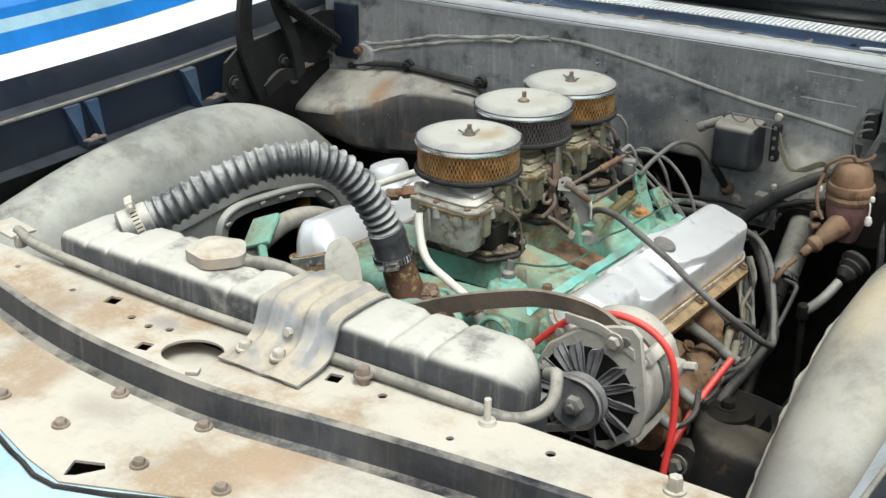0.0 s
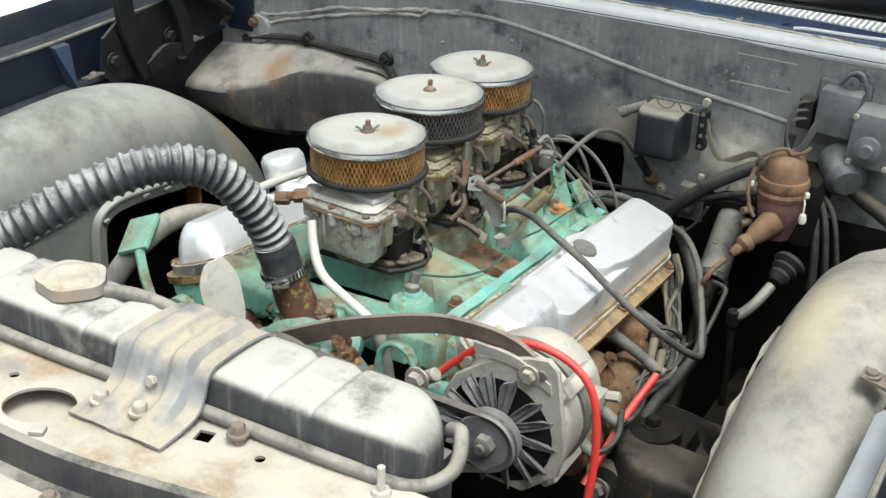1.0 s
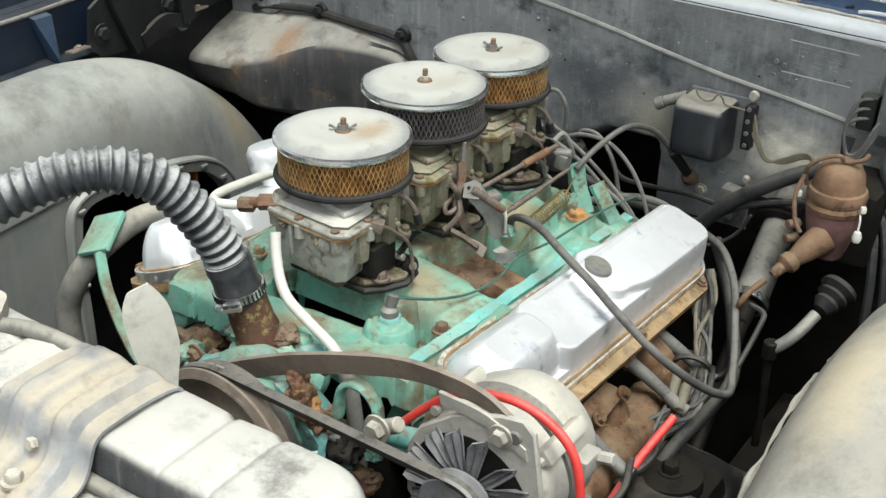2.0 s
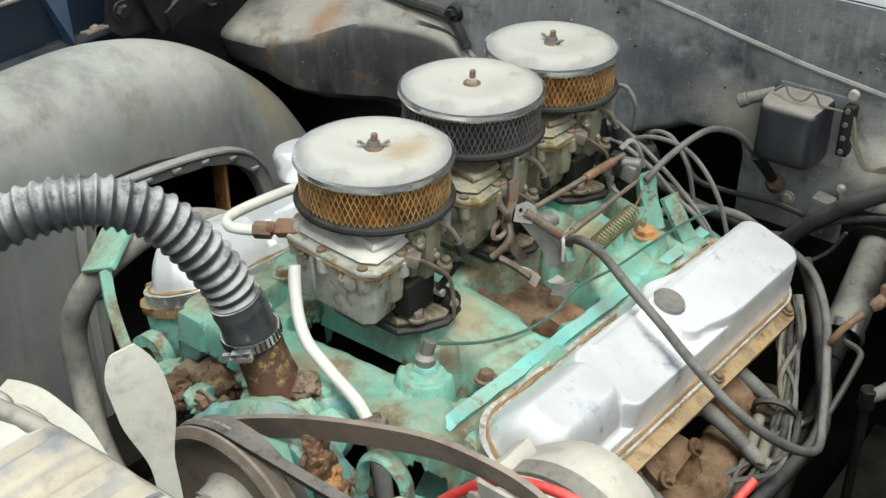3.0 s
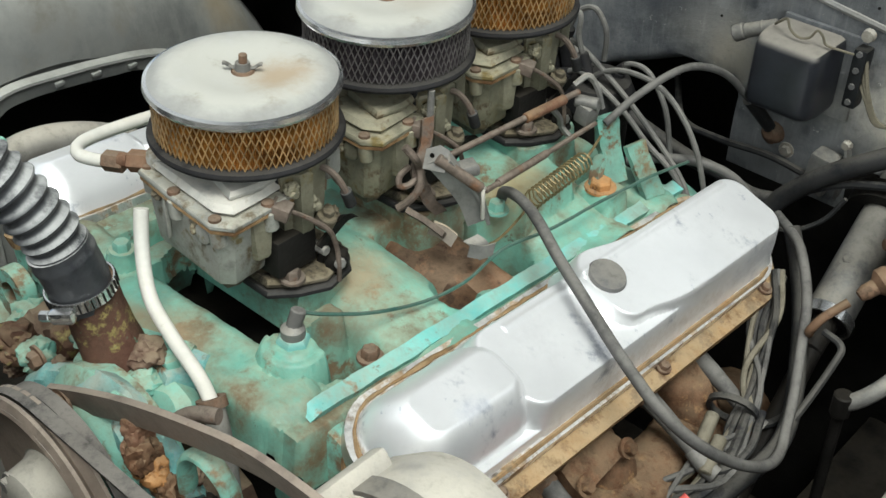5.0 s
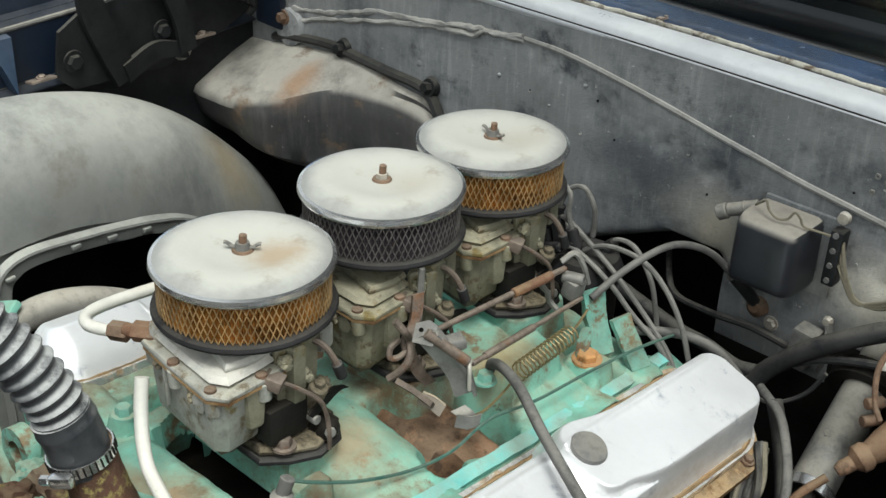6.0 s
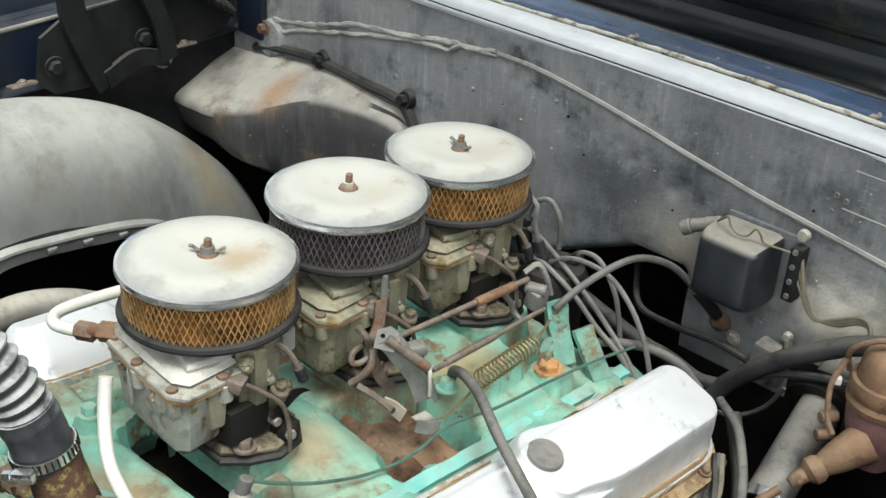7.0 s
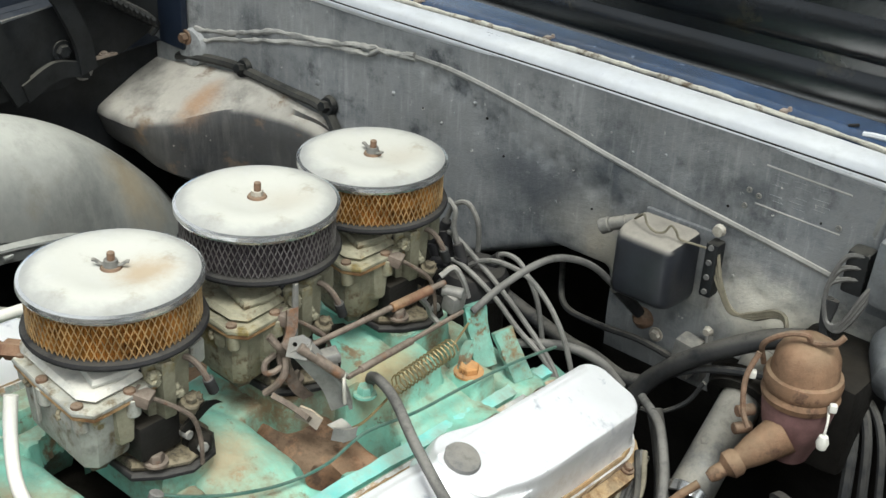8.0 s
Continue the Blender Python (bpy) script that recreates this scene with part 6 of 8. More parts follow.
part("plate", wobble(sheet(rows, 0.0028), 0.0008, 40), M_BRACKET, bracket, "tan-stained pressed strap")
for x, y, z, mt in ((0.069, -0.679, 0.969, M_BOLT), (0.112, -0.676, 0.970, M_BOLT)):
    part("bolt", up_bolt(x, y, z, 0.0070, 0.008), mt, bracket)
part("nut", hex_bolt((0.105, -0.650, 0.985), (0.105, -1.0, 1.1), 0.0055, 0.006, False), M_BOLT, bracket)
for x, y in ((0.085, -0.60), (0.13, -0.585)):
    part("rivet", lathe([(0, 0), (0.003, 0), (0, 0.002)], 8, pose(x, y, 1.013)), M_GREASE_SHADE, bracket)

# big corrugated hose
hp = [(-0.212, -0.563, 0.997), (-0.200, -0.546, 1.006), (-0.172, -0.512, 1.026), (-0.140, -0.470, 1.048), (-0.108, -0.430, 1.063), (-0.080, -0.396, 1.064), (-0.055, -0.363, 1.047), (-0.036, -0.339, 1.012), (-0.022, -0.320, 0.970), (-0.014, -0.310, 0.932), (-0.010, -0.305, 0.902)]
ribs = 33


def corrugate(t):
    if t < 0.06 or t > 0.86:
        return 0.95 if t < 0.06 else 0.96 + (0.03 if abs(t - 0.90) < 0.012 else 0)
    return 0.855 + 0.165 * (0.5 + 0.5 * math.cos(2 * math.pi * ribs * (t - 0.06) / 0.80)) ** 1.9


rad_hose = thing("radiator_hose", "black corrugated upper radiator hose dusted white on its ribs", "hose", tube(hp, 0.0228, 24, 38, corrugate), M_HOSE)
part("cuff", tube([(-0.0185, -0.316, 0.955), (-0.014, -0.310, 0.932), (-0.0105, -0.3055, 0.905)], 0.0240, 24, 8, lambda t: 1.0 + (0.035 if 0.16 < t < 0.26 else 0)), M_HOSE, rad_hose, "smooth rubber cuff")


def clamp(p, q, r, name, label, screw, metal):
    ob = thing(name, label, "hose clamp")
    m = aim(p, q)
    band = part("band", lathe([(r, -0.0048), (r + 0.0013, -0.0048), (r + 0.0013, 0.0048), (r, 0.0048)], 36, m, closed=True), metal, ob, "slotted band")
    for k in range(34):
        a = radians(10.5 * k)
        part("slot", moved(box((0, 0, 0), (0.0012, 0.0008, 0.008), 0), m @ pose((r + 0.0017) * math.cos(a), (r + 0.0017) * math.sin(a), 0, 0, 0, math.degrees(a) + 90)), M_GREASE_SHADE, band)
    a = radians(screw)
    part("screw_housing", moved(join(box((0, 0, 0), (0.019, 0.009, 0.011), 0.003), rod((0.010, 0, 0), (0.018, 0, 0), 0.0042, 6)), m @ pose((r + 0.007) * math.cos(a), (r + 0.007) * math.sin(a), 0, 0, 0, screw + 90)), metal, ob)
    return ob


clamp((-0.0115, -0.307, 0.916), (-0.0095, -0.3045, 0.90), 0.0255, "hose_clamp", "bright worm-drive clamp on the lower end of the radiator hose", 200, M_RIM)
part_neck = thing("thermostat_housing", "rusty brown water neck under the radiator hose", "water outlet")
part("neck", wobble(tube([(-0.010, -0.305, 0.918), (-0.004, -0.300, 0.885), (0.004, -0.295, 0.850), (0.008, -0.292, 0.825)], 0.0235, 20, 6, lambda t: 0.95 + 0.35 * t * t), 0.0015, 60), M_FLAKE, part_neck, "rusty brown neck")
for k, (x, y, z, r) in enumerate(((-0.018, -0.300, 0.862, 0.016), (0.030, -0.285, 0.864, 0.014), (0.012, -0.318, 0.852, 0.015), (0.040, -0.300, 0.850, 0.013), (-0.030, -0.290, 0.848, 0.015))):
    part("crust", lump((x, y, z), r * 1.05, k + 50, 0.7), (M_TURQ, M_NECK, M_FLAKE)[k % 3], part_neck, "flaking crust at the foot")
part("flange", wobble(box((0.012, -0.286, 0.848), (0.085, 0.05, 0.014), 0.006, (15, 0, 20)), 0.002, 60), M_TURQ, part_neck, "turquoise flange")
for x, y in ((-0.022, -0.30), (0.046, -0.275)):
    part("bolt", hex_bolt((x, y, 0.856), (x, y - 0.2, 1.6), 0.0085, 0.009), M_TURQ, part_neck)
clamp((-0.208, -0.556, 1.001), (-0.198, -0.545, 1.007), 0.0265, "hose_clamp", "dusty clamp where the hose meets the radiator", 100, M_BOLT)

# fan and pulley
fan = thing("cooling_fan", "dusty white engine fan with curved blades", "fan", at=(0.035, -0.452, 0.79))
part("hub", lathe([(0, -0.012), (0.04, -0.012), (0.045, 0), (0.04, 0.012), (0, 0.014)], 32, pose(0, 0, 0, 90, 0, 0)), M_FAN, fan)
for deg in (93, 155, 222, 290, 34):
    rws = []
    for i in range(25):
        v = i / 24
        r = 0.035 + 0.180 * v
        k = min(1.0, max(0.0, (v - 0.30) / 0.35))
        w = 0.010 + 0.012 * k * k * (3 - 2 * k)
        tw = radians(82 - 24 * v)
        tip = 1 if v < 0.80 else 1 - 0.55 * ((v - 0.80) / 0.20) ** 2
        row = []
        for k in range(7):
            u = (k / 6 - 0.5) * 2
            row.append((u * w * tip * math.cos(tw), u * w * tip * math.sin(tw) + 0.004 * u * u - 0.02 * v * v, r + 0.010 * u * max(0, v - 0.7)))
        rws.append(row)
    part("blade", moved(sheet(rws, 0.002), Matrix.Rotation(radians(90 - deg), 4, "Y")), M_FAN, fan)
pulley = thing("water_pump_pulley", "large dark grey stamped pulley behind the fan", "pulley")
pm = aim((0.028, -0.392, 0.785), (0.028, -1, 0.785))
part("hub", lathe([(0, -0.016), (0.038, -0.016), (0.033, -0.006), (0.030, 0.012), (0.022, 0.018), (0, 0.018)], 40, pm), M_PULLEY, pulley)
dish = part("dish", wobble(lathe([(0.028, -0.002), (0.036, -0.012), (0.052, -0.015), (0.068, -0.010), (0.082, 0.002), (0.080, -0.004), (0.068, -0.014), (0.028, -0.017)], 56, pm, closed=True), 0.0008, 40), M_PULLEY, pulley, "stamped dish")
part("rim", lathe([(0.079, 0.003), (0.088, -0.001), (0.088, -0.004), (0.080, -0.009), (0.088, -0.014), (0.088, -0.017), (0.02, -0.019), (0.02, -0.014), (0.074, -0.008)], 64, pm, closed=True), M_STRAP, pulley, "grooved brown rim")
for k in range(4):
    a = radians(40 + 90 * k)
    part("hub_bolt", hex_bolt((0.028 + 0.022 * math.cos(a), -0.404, 0.785 + 0.022 * math.sin(a)), (0.028 + 0.022 * math.cos(a), -1, 0.785 + 0.022 * math.sin(a)), 0.0065, 0.006), M_STEEL, pulley)
belt = thing("fan_belt", "black rubber belt round the pulleys", "belt")


def belt_loop(c0, r0, c1, r1, y):
    """A V-belt round two pulleys in the plane y."""
    (x0, z0), (x1, z1) = c0, c1
    d = math.hypot(x1 - x0, z1 - z0)
    th, al = math.atan2(z1 - z0, x1 - x0), math.acos((r0 - r1) / d)
    pts = []
    for k in range(25):
        a = th + al + (2 * math.pi - 2 * al) * k / 24
        pts.append((x0 + r0 * math.cos(a), z0 + r0 * math.sin(a)))
    for k in range(17):
        a = th - al + 2 * al * k / 16
        pts.append((x1 + r1 * math.cos(a), z1 + r1 * math.sin(a)))
    n = len(pts)
    bm = bmesh.new()
    rg = []
    for i in range(n):
        tx, tz = pts[(i + 1) % n][0] - pts[i - 1][0], pts[(i + 1) % n][1] - pts[i - 1][1]
        ln = math.hypot(tx, tz)
        nx, nz = tz / ln, -tx / ln
        rg.append([bm.verts.new((pts[i][0] + nx * o, y + w, pts[i][1] + nz * o)) for o, w in ((-0.003, -0.003), (0.005, -0.0055), (0.005, 0.0055), (-0.003, 0.003))])
    for i in range(n):
        a, b = rg[i], rg[(i + 1) % n]
        for j in range(4):
            bm.faces.new((a[j], a[(j + 1) % 4], b[(j + 1) % 4], b[j]))
    return bm


part("alternator_run", belt_loop((0.028, 0.785), 0.083, (0.303, 0.833), 0.028, -0.380), M_BELT, belt)
part("lower_run", belt_loop((0.028, 0.785), 0.078, (0.0, 0.55), 0.07, -0.366), M_BELT, belt)

# alternator
AX, AZ = 0.303, 0.833
alt = thing("alternator", "dusty pale alternator with a black finned fan and grey pulley", "alternator")
fwd = Matrix.Translation((AX, -0.345, AZ)) @ Matrix.Rotation(radians(90), 4, "X")
part("front_housing", wobble(lathe([(0, 0), (0.045, 0.004), (0.066, 0.0), (0.073, -0.012), (0.073, -0.046), (0.069, -0.050), (0, -0.050)], 40, fwd), 0.001, 40), M_ALU, alt, "dusty cast front housing")
part("stator_ring", lathe([(0.066, -0.048), (0.0755, -0.048), (0.0755, -0.066), (0.066, -0.066)], 40, fwd, closed=True), M_STEEL, alt)
part("rear_housing", wobble(lathe([(0, -0.064), (0.073, -0.064), (0.073, -0.095), (0.063, -0.117), (0.040, -0.127), (0, -0.129)], 40, fwd), 0.001, 40), M_ALU, alt, "dusty cast rear housing")
part("front_plate", wobble(moved(slab([(-0.070, 0.022), (-0.056, 0.050), (-0.020, 0.078), (0.030, 0.098), (0.052, 0.102), (0.063, 0.092), (0.072, 0.040), (0.077, 0.0), (0.070, -0.036), (0.030, -0.070), (-0.040, -0.066), (-0.070, -0.030)], 0.0, 0.007, 0.002), fwd), 0.0008, 40), M_ALU, alt, "dusty cast front bracket")
# black disc puts the shade between the blades onto the plate
part("fan_gap_shade", lathe([(0, 0.004), (0.063, 0.004), (0.062, 0.0078), (0, 0.0078)], 36, fwd), M_GREASE_SHADE, alt, "black disc painted for the shade behind the fan")
part("plate_screw", lathe([(0, 0.006), (0.007, 0.006), (0.006, 0.010), (0, 0.010)], 14, fwd @ pose(0.045, 0.082, 0)), M_STEEL, alt)
for k in range(14):
    a = 2 * math.pi * (k + 0.12 * math.sin(k * 2.3)) / 14
    rws = []
    for i in range(7):
        v = i / 6
        r = 0.026 + 0.040 * v
        w = 0.0054 + 0.0012 * v
        rws.append([(r + (0.004 if q == 0 else 0) * v, w * (q / 2 - 1) * (1.0 if v < 0.95 else 0.6), 0.012 + 0.006 * v * (q / 2 - 1) + 0.0022 * math.cos(q * math.pi) * min(1, v * 3) * (v < 0.9)) for q in range(5)])
    part("fan_blade", moved(sheet(rws, 0.0014), fwd @ Matrix.Rotation(a, 4, "Z")), M_BLADE, alt)
part("fan_disc", lathe([(0, 0.014), (0.028, 0.014), (0.028, 0.017), (0, 0.017)], 30, fwd), M_STEEL, alt)
alt_pulley = part("pulley", lathe([(0, 0.020), (0.034, 0.020), (0.0345, 0.023), (0.027, 0.029), (0.027, 0.031), (0.0345, 0.037), (0.033, 0.040), (0.020, 0.037), (0, 0.037)], 40, fwd), M_BLADE, alt, "worn grey pulley")
part("nut", join(lathe([(0, 0.036), (0.012, 0.036), (0.012, 0.047), (0.009, 0.049), (0, 0.049)], 6, fwd), lathe([(0, 0.036), (0.006, 0.036), (0.0055, 0.054), (0, 0.054)], 12, fwd)), M_STEEL, alt_pulley)
for a in (40, 130, 210, 310):
    part("through_bolt", moved(join(box((0.078, 0, -0.05), (0.016, 0.016, 0.07), 0.004), lathe([(0, 0), (0.005, 0), (0.005, 0.006), (0, 0.006)], 8, pose(0.078, 0, -0.014))), fwd @ Matrix.Rotation(radians(a), 4, "Z")), M_ALU, alt)
part("terminal", join(box((0.375, -0.27, 0.85), (0.02, 0.03, 0.02), 0.003), rod((0.385, -0.26, 0.853), (0.40, -0.26, 0.856), 0.006, 6)), M_ALU, alt)

brace = thing("alternator_brace", "rust-brown curved steel bar from the water pump to the alternator", "brace", strip([(-0.004, -0.347, 0.838), (0.04, -0.347, 0.862), (0.10, -0.347, 0.891), (0.17, -0.347, 0.918), (0.23, -0.347, 0.936), (0.285, -0.347, 0.940), (0.320, -0.346, 0.934), (0.345, -0.345, 0.920)], 0.024, 0.005, (-0.35, -0.25, 0.95)), M_STRAP)
part("bolt", hex_bolt((0.012, -0.351, 0.846), (0.012, -1, 0.846), 0.008, 0.008), M_BOLT_RUST, brace)
part("slot_strip", strip([(0.27, -0.352, 0.925), (0.32, -0.352, 0.921), (0.36, -0.352, 0.902)], 0.012, 0.004, (-0.2, 0, 1)), M_ALU, brace, "bare metal slot edge")
part("bolt", hex_bolt((0.335, -0.355, 0.912), (0.335, -1, 0.912), 0.008, 0.007), M_BOLT, brace)
part("end_nut", join(hex_bolt((0.205, -0.36, 0.866), (0.205, -1, 0.88), 0.010, 0.010), rod((0.20, -0.35, 0.858), (0.225, -0.352, 0.875), 0.008, 10)), M_BOLT, brace)

red_cable = thing("battery_cable", "thick red battery cable looping over the alternator", "cable", tube([(0.215, -0.335, 0.862), (0.235, -0.332, 0.884), (0.265, -0.33, 0.911), (0.30, -0.33, 0.928), (0.335, -0.33, 0.934), (0.368, -0.33, 0.926), (0.393, -0.331, 0.905), (0.405, -0.335, 0.868), (0.408, -0.34, 0.815), (0.406, -0.35, 0.76), (0.402, -0.36, 0.70), (0.39, -0.36, 0.62)], 0.0044, 12), M_RED)
red_low = thing("battery_cable", "short red cable with black tape above the control arm", "cable", tube([(0.36, -0.02, 0.745), (0.345, -0.07, 0.71), (0.335, -0.11, 0.675), (0.325, -0.15, 0.64)], 0.005, 10), M_RED)
part("tape", tube([(0.343, -0.078, 0.704), (0.339, -0.094, 0.69)], 0.006, 10, 3), M_WIRE_DARK, red_low)

# ==== on the firewall and round the bay ====
# voltage regulator
reg = thing("voltage_regulator", "black voltage regulator box with a dusty top on the firewall", "voltage regulator")
rr = []
for y, k in ((0.402, 1.0), (0.374, 1.0), (0.364, 0.985), (0.356, 0.955), (0.350, 0.90), (0.347, 0.83), (0.3455, 0.72), (0.345, 0.3)):
    rr.append([(0.195 + 0.0365 * k * a, y, 0.917 + 0.0395 * k * b) for a, b in ((-1, -0.78), (-0.94, -0.94), (-0.8, -1), (0.8, -1), (0.94, -0.94), (1, -0.78), (1, 0.78), (0.94, 0.94), (0.8, 1), (-0.8, 1), (-0.94, 0.94), (-1, 0.78))])
part("cover", wobble(loft(rr), 0.0006, 50), M_REG, reg, "black rounded cover")
part("base_plate", box((0.203, 0.411, 0.912), (0.088, 0.006, 0.092), 0.003), M_FIREWALL, reg)
part("terminal_strip", box((0.252, 0.396, 0.925), (0.014, 0.018, 0.062), 0.003), M_BLACK, reg, "black terminal strip")
for k in range(4):
    part("terminal", lathe([(0, 0), (0.0034, 0), (0.003, 0.003), (0, 0.003)], 8, aim((0.252, 0.388, 0.952 - 0.017 * k), (0.252, 0, 0.952 - 0.017 * k))), M_PEWTER, reg)
part("resistor", join(rod((0.162, 0.392, 0.949), (0.132, 0.384, 0.936), 0.0075, 14), rod((0.132, 0.384, 0.936), (0.122, 0.381, 0.930), 0.0088, 14), rod((0.150, 0.389, 0.944), (0.147, 0.388, 0.9425), 0.0082, 14)), M_STEEL, reg, "grey cylindrical resistor")
part("tie_wire", tube([(0.168, 0.372, 0.960), (0.176, 0.366, 0.968), (0.184, 0.362, 0.974), (0.190, 0.360, 0.966), (0.200, 0.360, 0.961), (0.210, 0.361, 0.964), (0.216, 0.362, 0.973), (0.222, 0.363, 0.969), (0.226, 0.366, 0.960), (0.236, 0.376, 0.955), (0.246, 0.387, 0.950)], 0.0013, 6, 6), M_WIRE_TAN, reg)
part("screw", lathe([(0, 0), (0.007, 0), (0.006, 0.006), (0, 0.007)], 10, aim((0.252, 0.40, 0.968), (0.252, 0, 0.968))), M_BOLT, reg)
for k in range(3):
    part("lead", tube([(0.258, 0.392, 0.945 - 0.012 * k), (0.268, 0.390, 0.915 - 0.004 * k), (0.282, 0.395, 0.888 - 0.002 * k), (0.305, 0.398, 0.886 + 0.003 * k), (0.328, 0.395, 0.900 + 0.003 * k), (0.345, 0.385, 0.905 + 0.002 * k), (0.352, 0.375, 0.892), (0.353, 0.365, 0.875)], 0.0022, 6, 6), M_WIRE_TAN, reg)
connector = thing("cable_grommet", "brown corroded cable terminal under the regulator", "grommet")
part("body", wobble(lathe([(0, 0), (0.013, 0), (0.012, 0.008), (0.006, 0.014), (0, 0.014)], 16, aim((0.172, 0.416, 0.822), (0.165, 0.2, 0.86))), 0.001, 90), M_BOLT_RUST, connector)
part("bolt", hex_bolt((0.190, 0.414, 0.808), (0.190, 0, 0.808), 0.006, 0.006), M_BOLT, connector)
small_box = thing("junction_block", "small grey junction block clipped to the firewall", "junction block")
part("case", box((0.240, 0.395, 0.812), (0.026, 0.025, 0.044), 0.004, (0, 6, 0)), M_STEEL, small_box)
part("clip", strip([(0.258, 0.405, 0.845), (0.262, 0.40, 0.82), (0.258, 0.405, 0.785)], 0.012, 0.003, (0, 1, 0.2)), M_STEEL, small_box)
part("screw", lathe([(0, 0), (0.006, 0), (0.004, 0.006), (0, 0.006)], 8, aim((0.256, 0.405, 0.846), (0.256, 0, 0.86))), M_BOLT, small_box)

# wiper motor boxes at the driver's end
motor = thing("wiper_motor", "grey wiper motor and gear case on the firewall", "wiper motor")
part("mount_plate", box((0.448, 0.412, 0.985), (0.075, 0.012, 0.10), 0.006), M_MOTOR, motor)
part("relay_case", wobble(box((0.447, 0.392, 0.995), (0.058, 0.036, 0.066), 0.006, (0, 3, 0)), 0.001, 60), M_MOTOR, motor, "grey relay case")
part("gear_case", wobble(box((0.508, 0.375, 0.975), (0.068, 0.06, 0.080), 0.010, (0, 4, 0)), 0.001, 60), M_MOTOR, motor, "grey gear case")
part("shaft_boss", lathe([(0, 0), (0.019, 0), (0.018, 0.008), (0.010, 0.010), (0.009, 0.016), (0, 0.016)], 20, aim((0.503, 0.346, 0.965), (0.50, 0, 0.965))), M_MOTOR, motor)
part("hanger", tube([(0.437, 0.408, 1.028), (0.452, 0.405, 1.048), (0.468, 0.404, 1.05), (0.478, 0.406, 1.028)], 0.003, 8, 6), M_MOTOR, motor)
part("can", lathe([(0, 0), (0.028, 0), (0.030, 0.01), (0.030, 0.05), (0.02, 0.06), (0, 0.06)], 24, aim((0.455, 0.398, 0.925), (0.49, 0.34, 0.905))), M_MOTOR, motor, "dusty round motor can")
part("plug", box((0.402, 0.392, 0.985), (0.022, 0.022, 0.045), 0.004), M_BLACK, motor)
for k in range(3):
    part("lead", tube([(0.412, 0.385, 1.005 - 0.012 * k), (0.392, 0.378, 1.0 - 0.012 * k), (0.383, 0.372, 0.965), (0.390, 0.368, 0.935), (0.405, 0.366, 0.930 + 0.004 * k), (0.418, 0.372, 0.955 + 0.008 * k), (0.424, 0.38, 0.985)], 0.0025, 6, 6), M_WIRE, motor)
part("mount_ring", lathe([(0.004, 0), (0.015, 0), (0.015, 0.004), (0.009, 0.006), (0.007, 0.012), (0.004, 0.012)], 22, aim((0.540, 0.412, 1.018), (0.54, 0, 1.018)), closed=True), M_BOLT, motor, "bolt with a rubber ring")
for dx, dz in ((-0.026, 0.034), (0.026, 0.030), (-0.026, -0.032), (0.024, -0.034)):
    part("screw", lathe([(0, 0), (0.0045, 0), (0.004, 0.003), (0, 0.0035)], 10, aim((0.506 + dx, 0.345, 0.975 + dz), (0.506 + dx, 0, 0.975 + dz))), M_BOLT, motor)
part("eye", lathe([(0.004, 0), (0.009, 0), (0.009, 0.004), (0.004, 0.004)], 16, aim((0.457, 0.402, 1.036), (0.457, 0, 1.04)), closed=True), M_MOTOR, motor)
drop = thing("wiring_harness", "dark wiring dropping behind the master cylinder", "wiring")
for k in range(3):
    part("wire", tube([(0.385 + 0.004 * k, 0.375, 0.955), (0.395, 0.37, 0.91), (0.44 + 0.012 * k, 0.35, 0.87), (0.462 + 0.016 * k, 0.32, 0.80), (0.47 + 0.02 * k, 0.30, 0.70)], 0.006 - 0.001 * k, 8), M_WIRE_DARK, drop)
part("conduit", tube([(0.455, 0.39, 0.91), (0.50, 0.37, 0.885), (0.56, 0.34, 0.865), (0.62, 0.32, 0.82)], 0.012, 10), M_ARM, drop, "dark dusty conduit")

# master cylinder
master = thing("master_cylinder", "rust-brown brake master cylinder with a domed cap", "master cylinder")
mm = pose(0.408, 0.296, -0.002) @ Matrix.Diagonal((0.9, 0.9, 1.0, 1.0))
part("cap", wobble(lathe([(0.0, 0.958), (0.0158, 0.957), (0.0264, 0.951), (0.0326, 0.940), (0.0343, 0.926), (0.0352, 0.920)], 36, mm), 0.0006, 60), M_MASTER, master, "tan rusty domed cap")
part("collar", lathe([(0.0334, 0.923), (0.0387, 0.921), (0.0405, 0.915), (0.0396, 0.908), (0.0378, 0.905), (0.0405, 0.900), (0.0387, 0.894), (0.0334, 0.894)], 36, mm, closed=True), M_MASTER, master, "rusty brown collar")
part("body", wobble(lathe([(0, 0.900), (0.0370, 0.900), (0.0370, 0.885), (0.0334, 0.865), (0.0264, 0.845), (0.0211, 0.83), (0, 0.83)], 30, mm), 0.001, 60), M_MASTER_DARK, master, "purple-brown cast body")
part("outlet", wobble(lathe([(0, -0.02), (0.024, -0.02), (0.018, 0.012), (0.013, 0.026), (0.016, 0.030), (0.016, 0.038), (0.009, 0.044), (0.009, 0.054), (0.006, 0.060), (0, 0.060)], 20, aim((0.398, 0.262, 0.850), (0.345, 0.185, 0.795)) @ Matrix.Diagonal((0.84, 0.84, 1.0, 1.0))), 0.0008, 70), M_MASTER, master, "rusty outlet boss")
part("pipe", tube([(0.364, 0.212, 0.814), (0.352, 0.196, 0.80), (0.345, 0.19, 0.785), (0.341, 0.20, 0.772)], 0.0042, 10), M_MASTER, master)
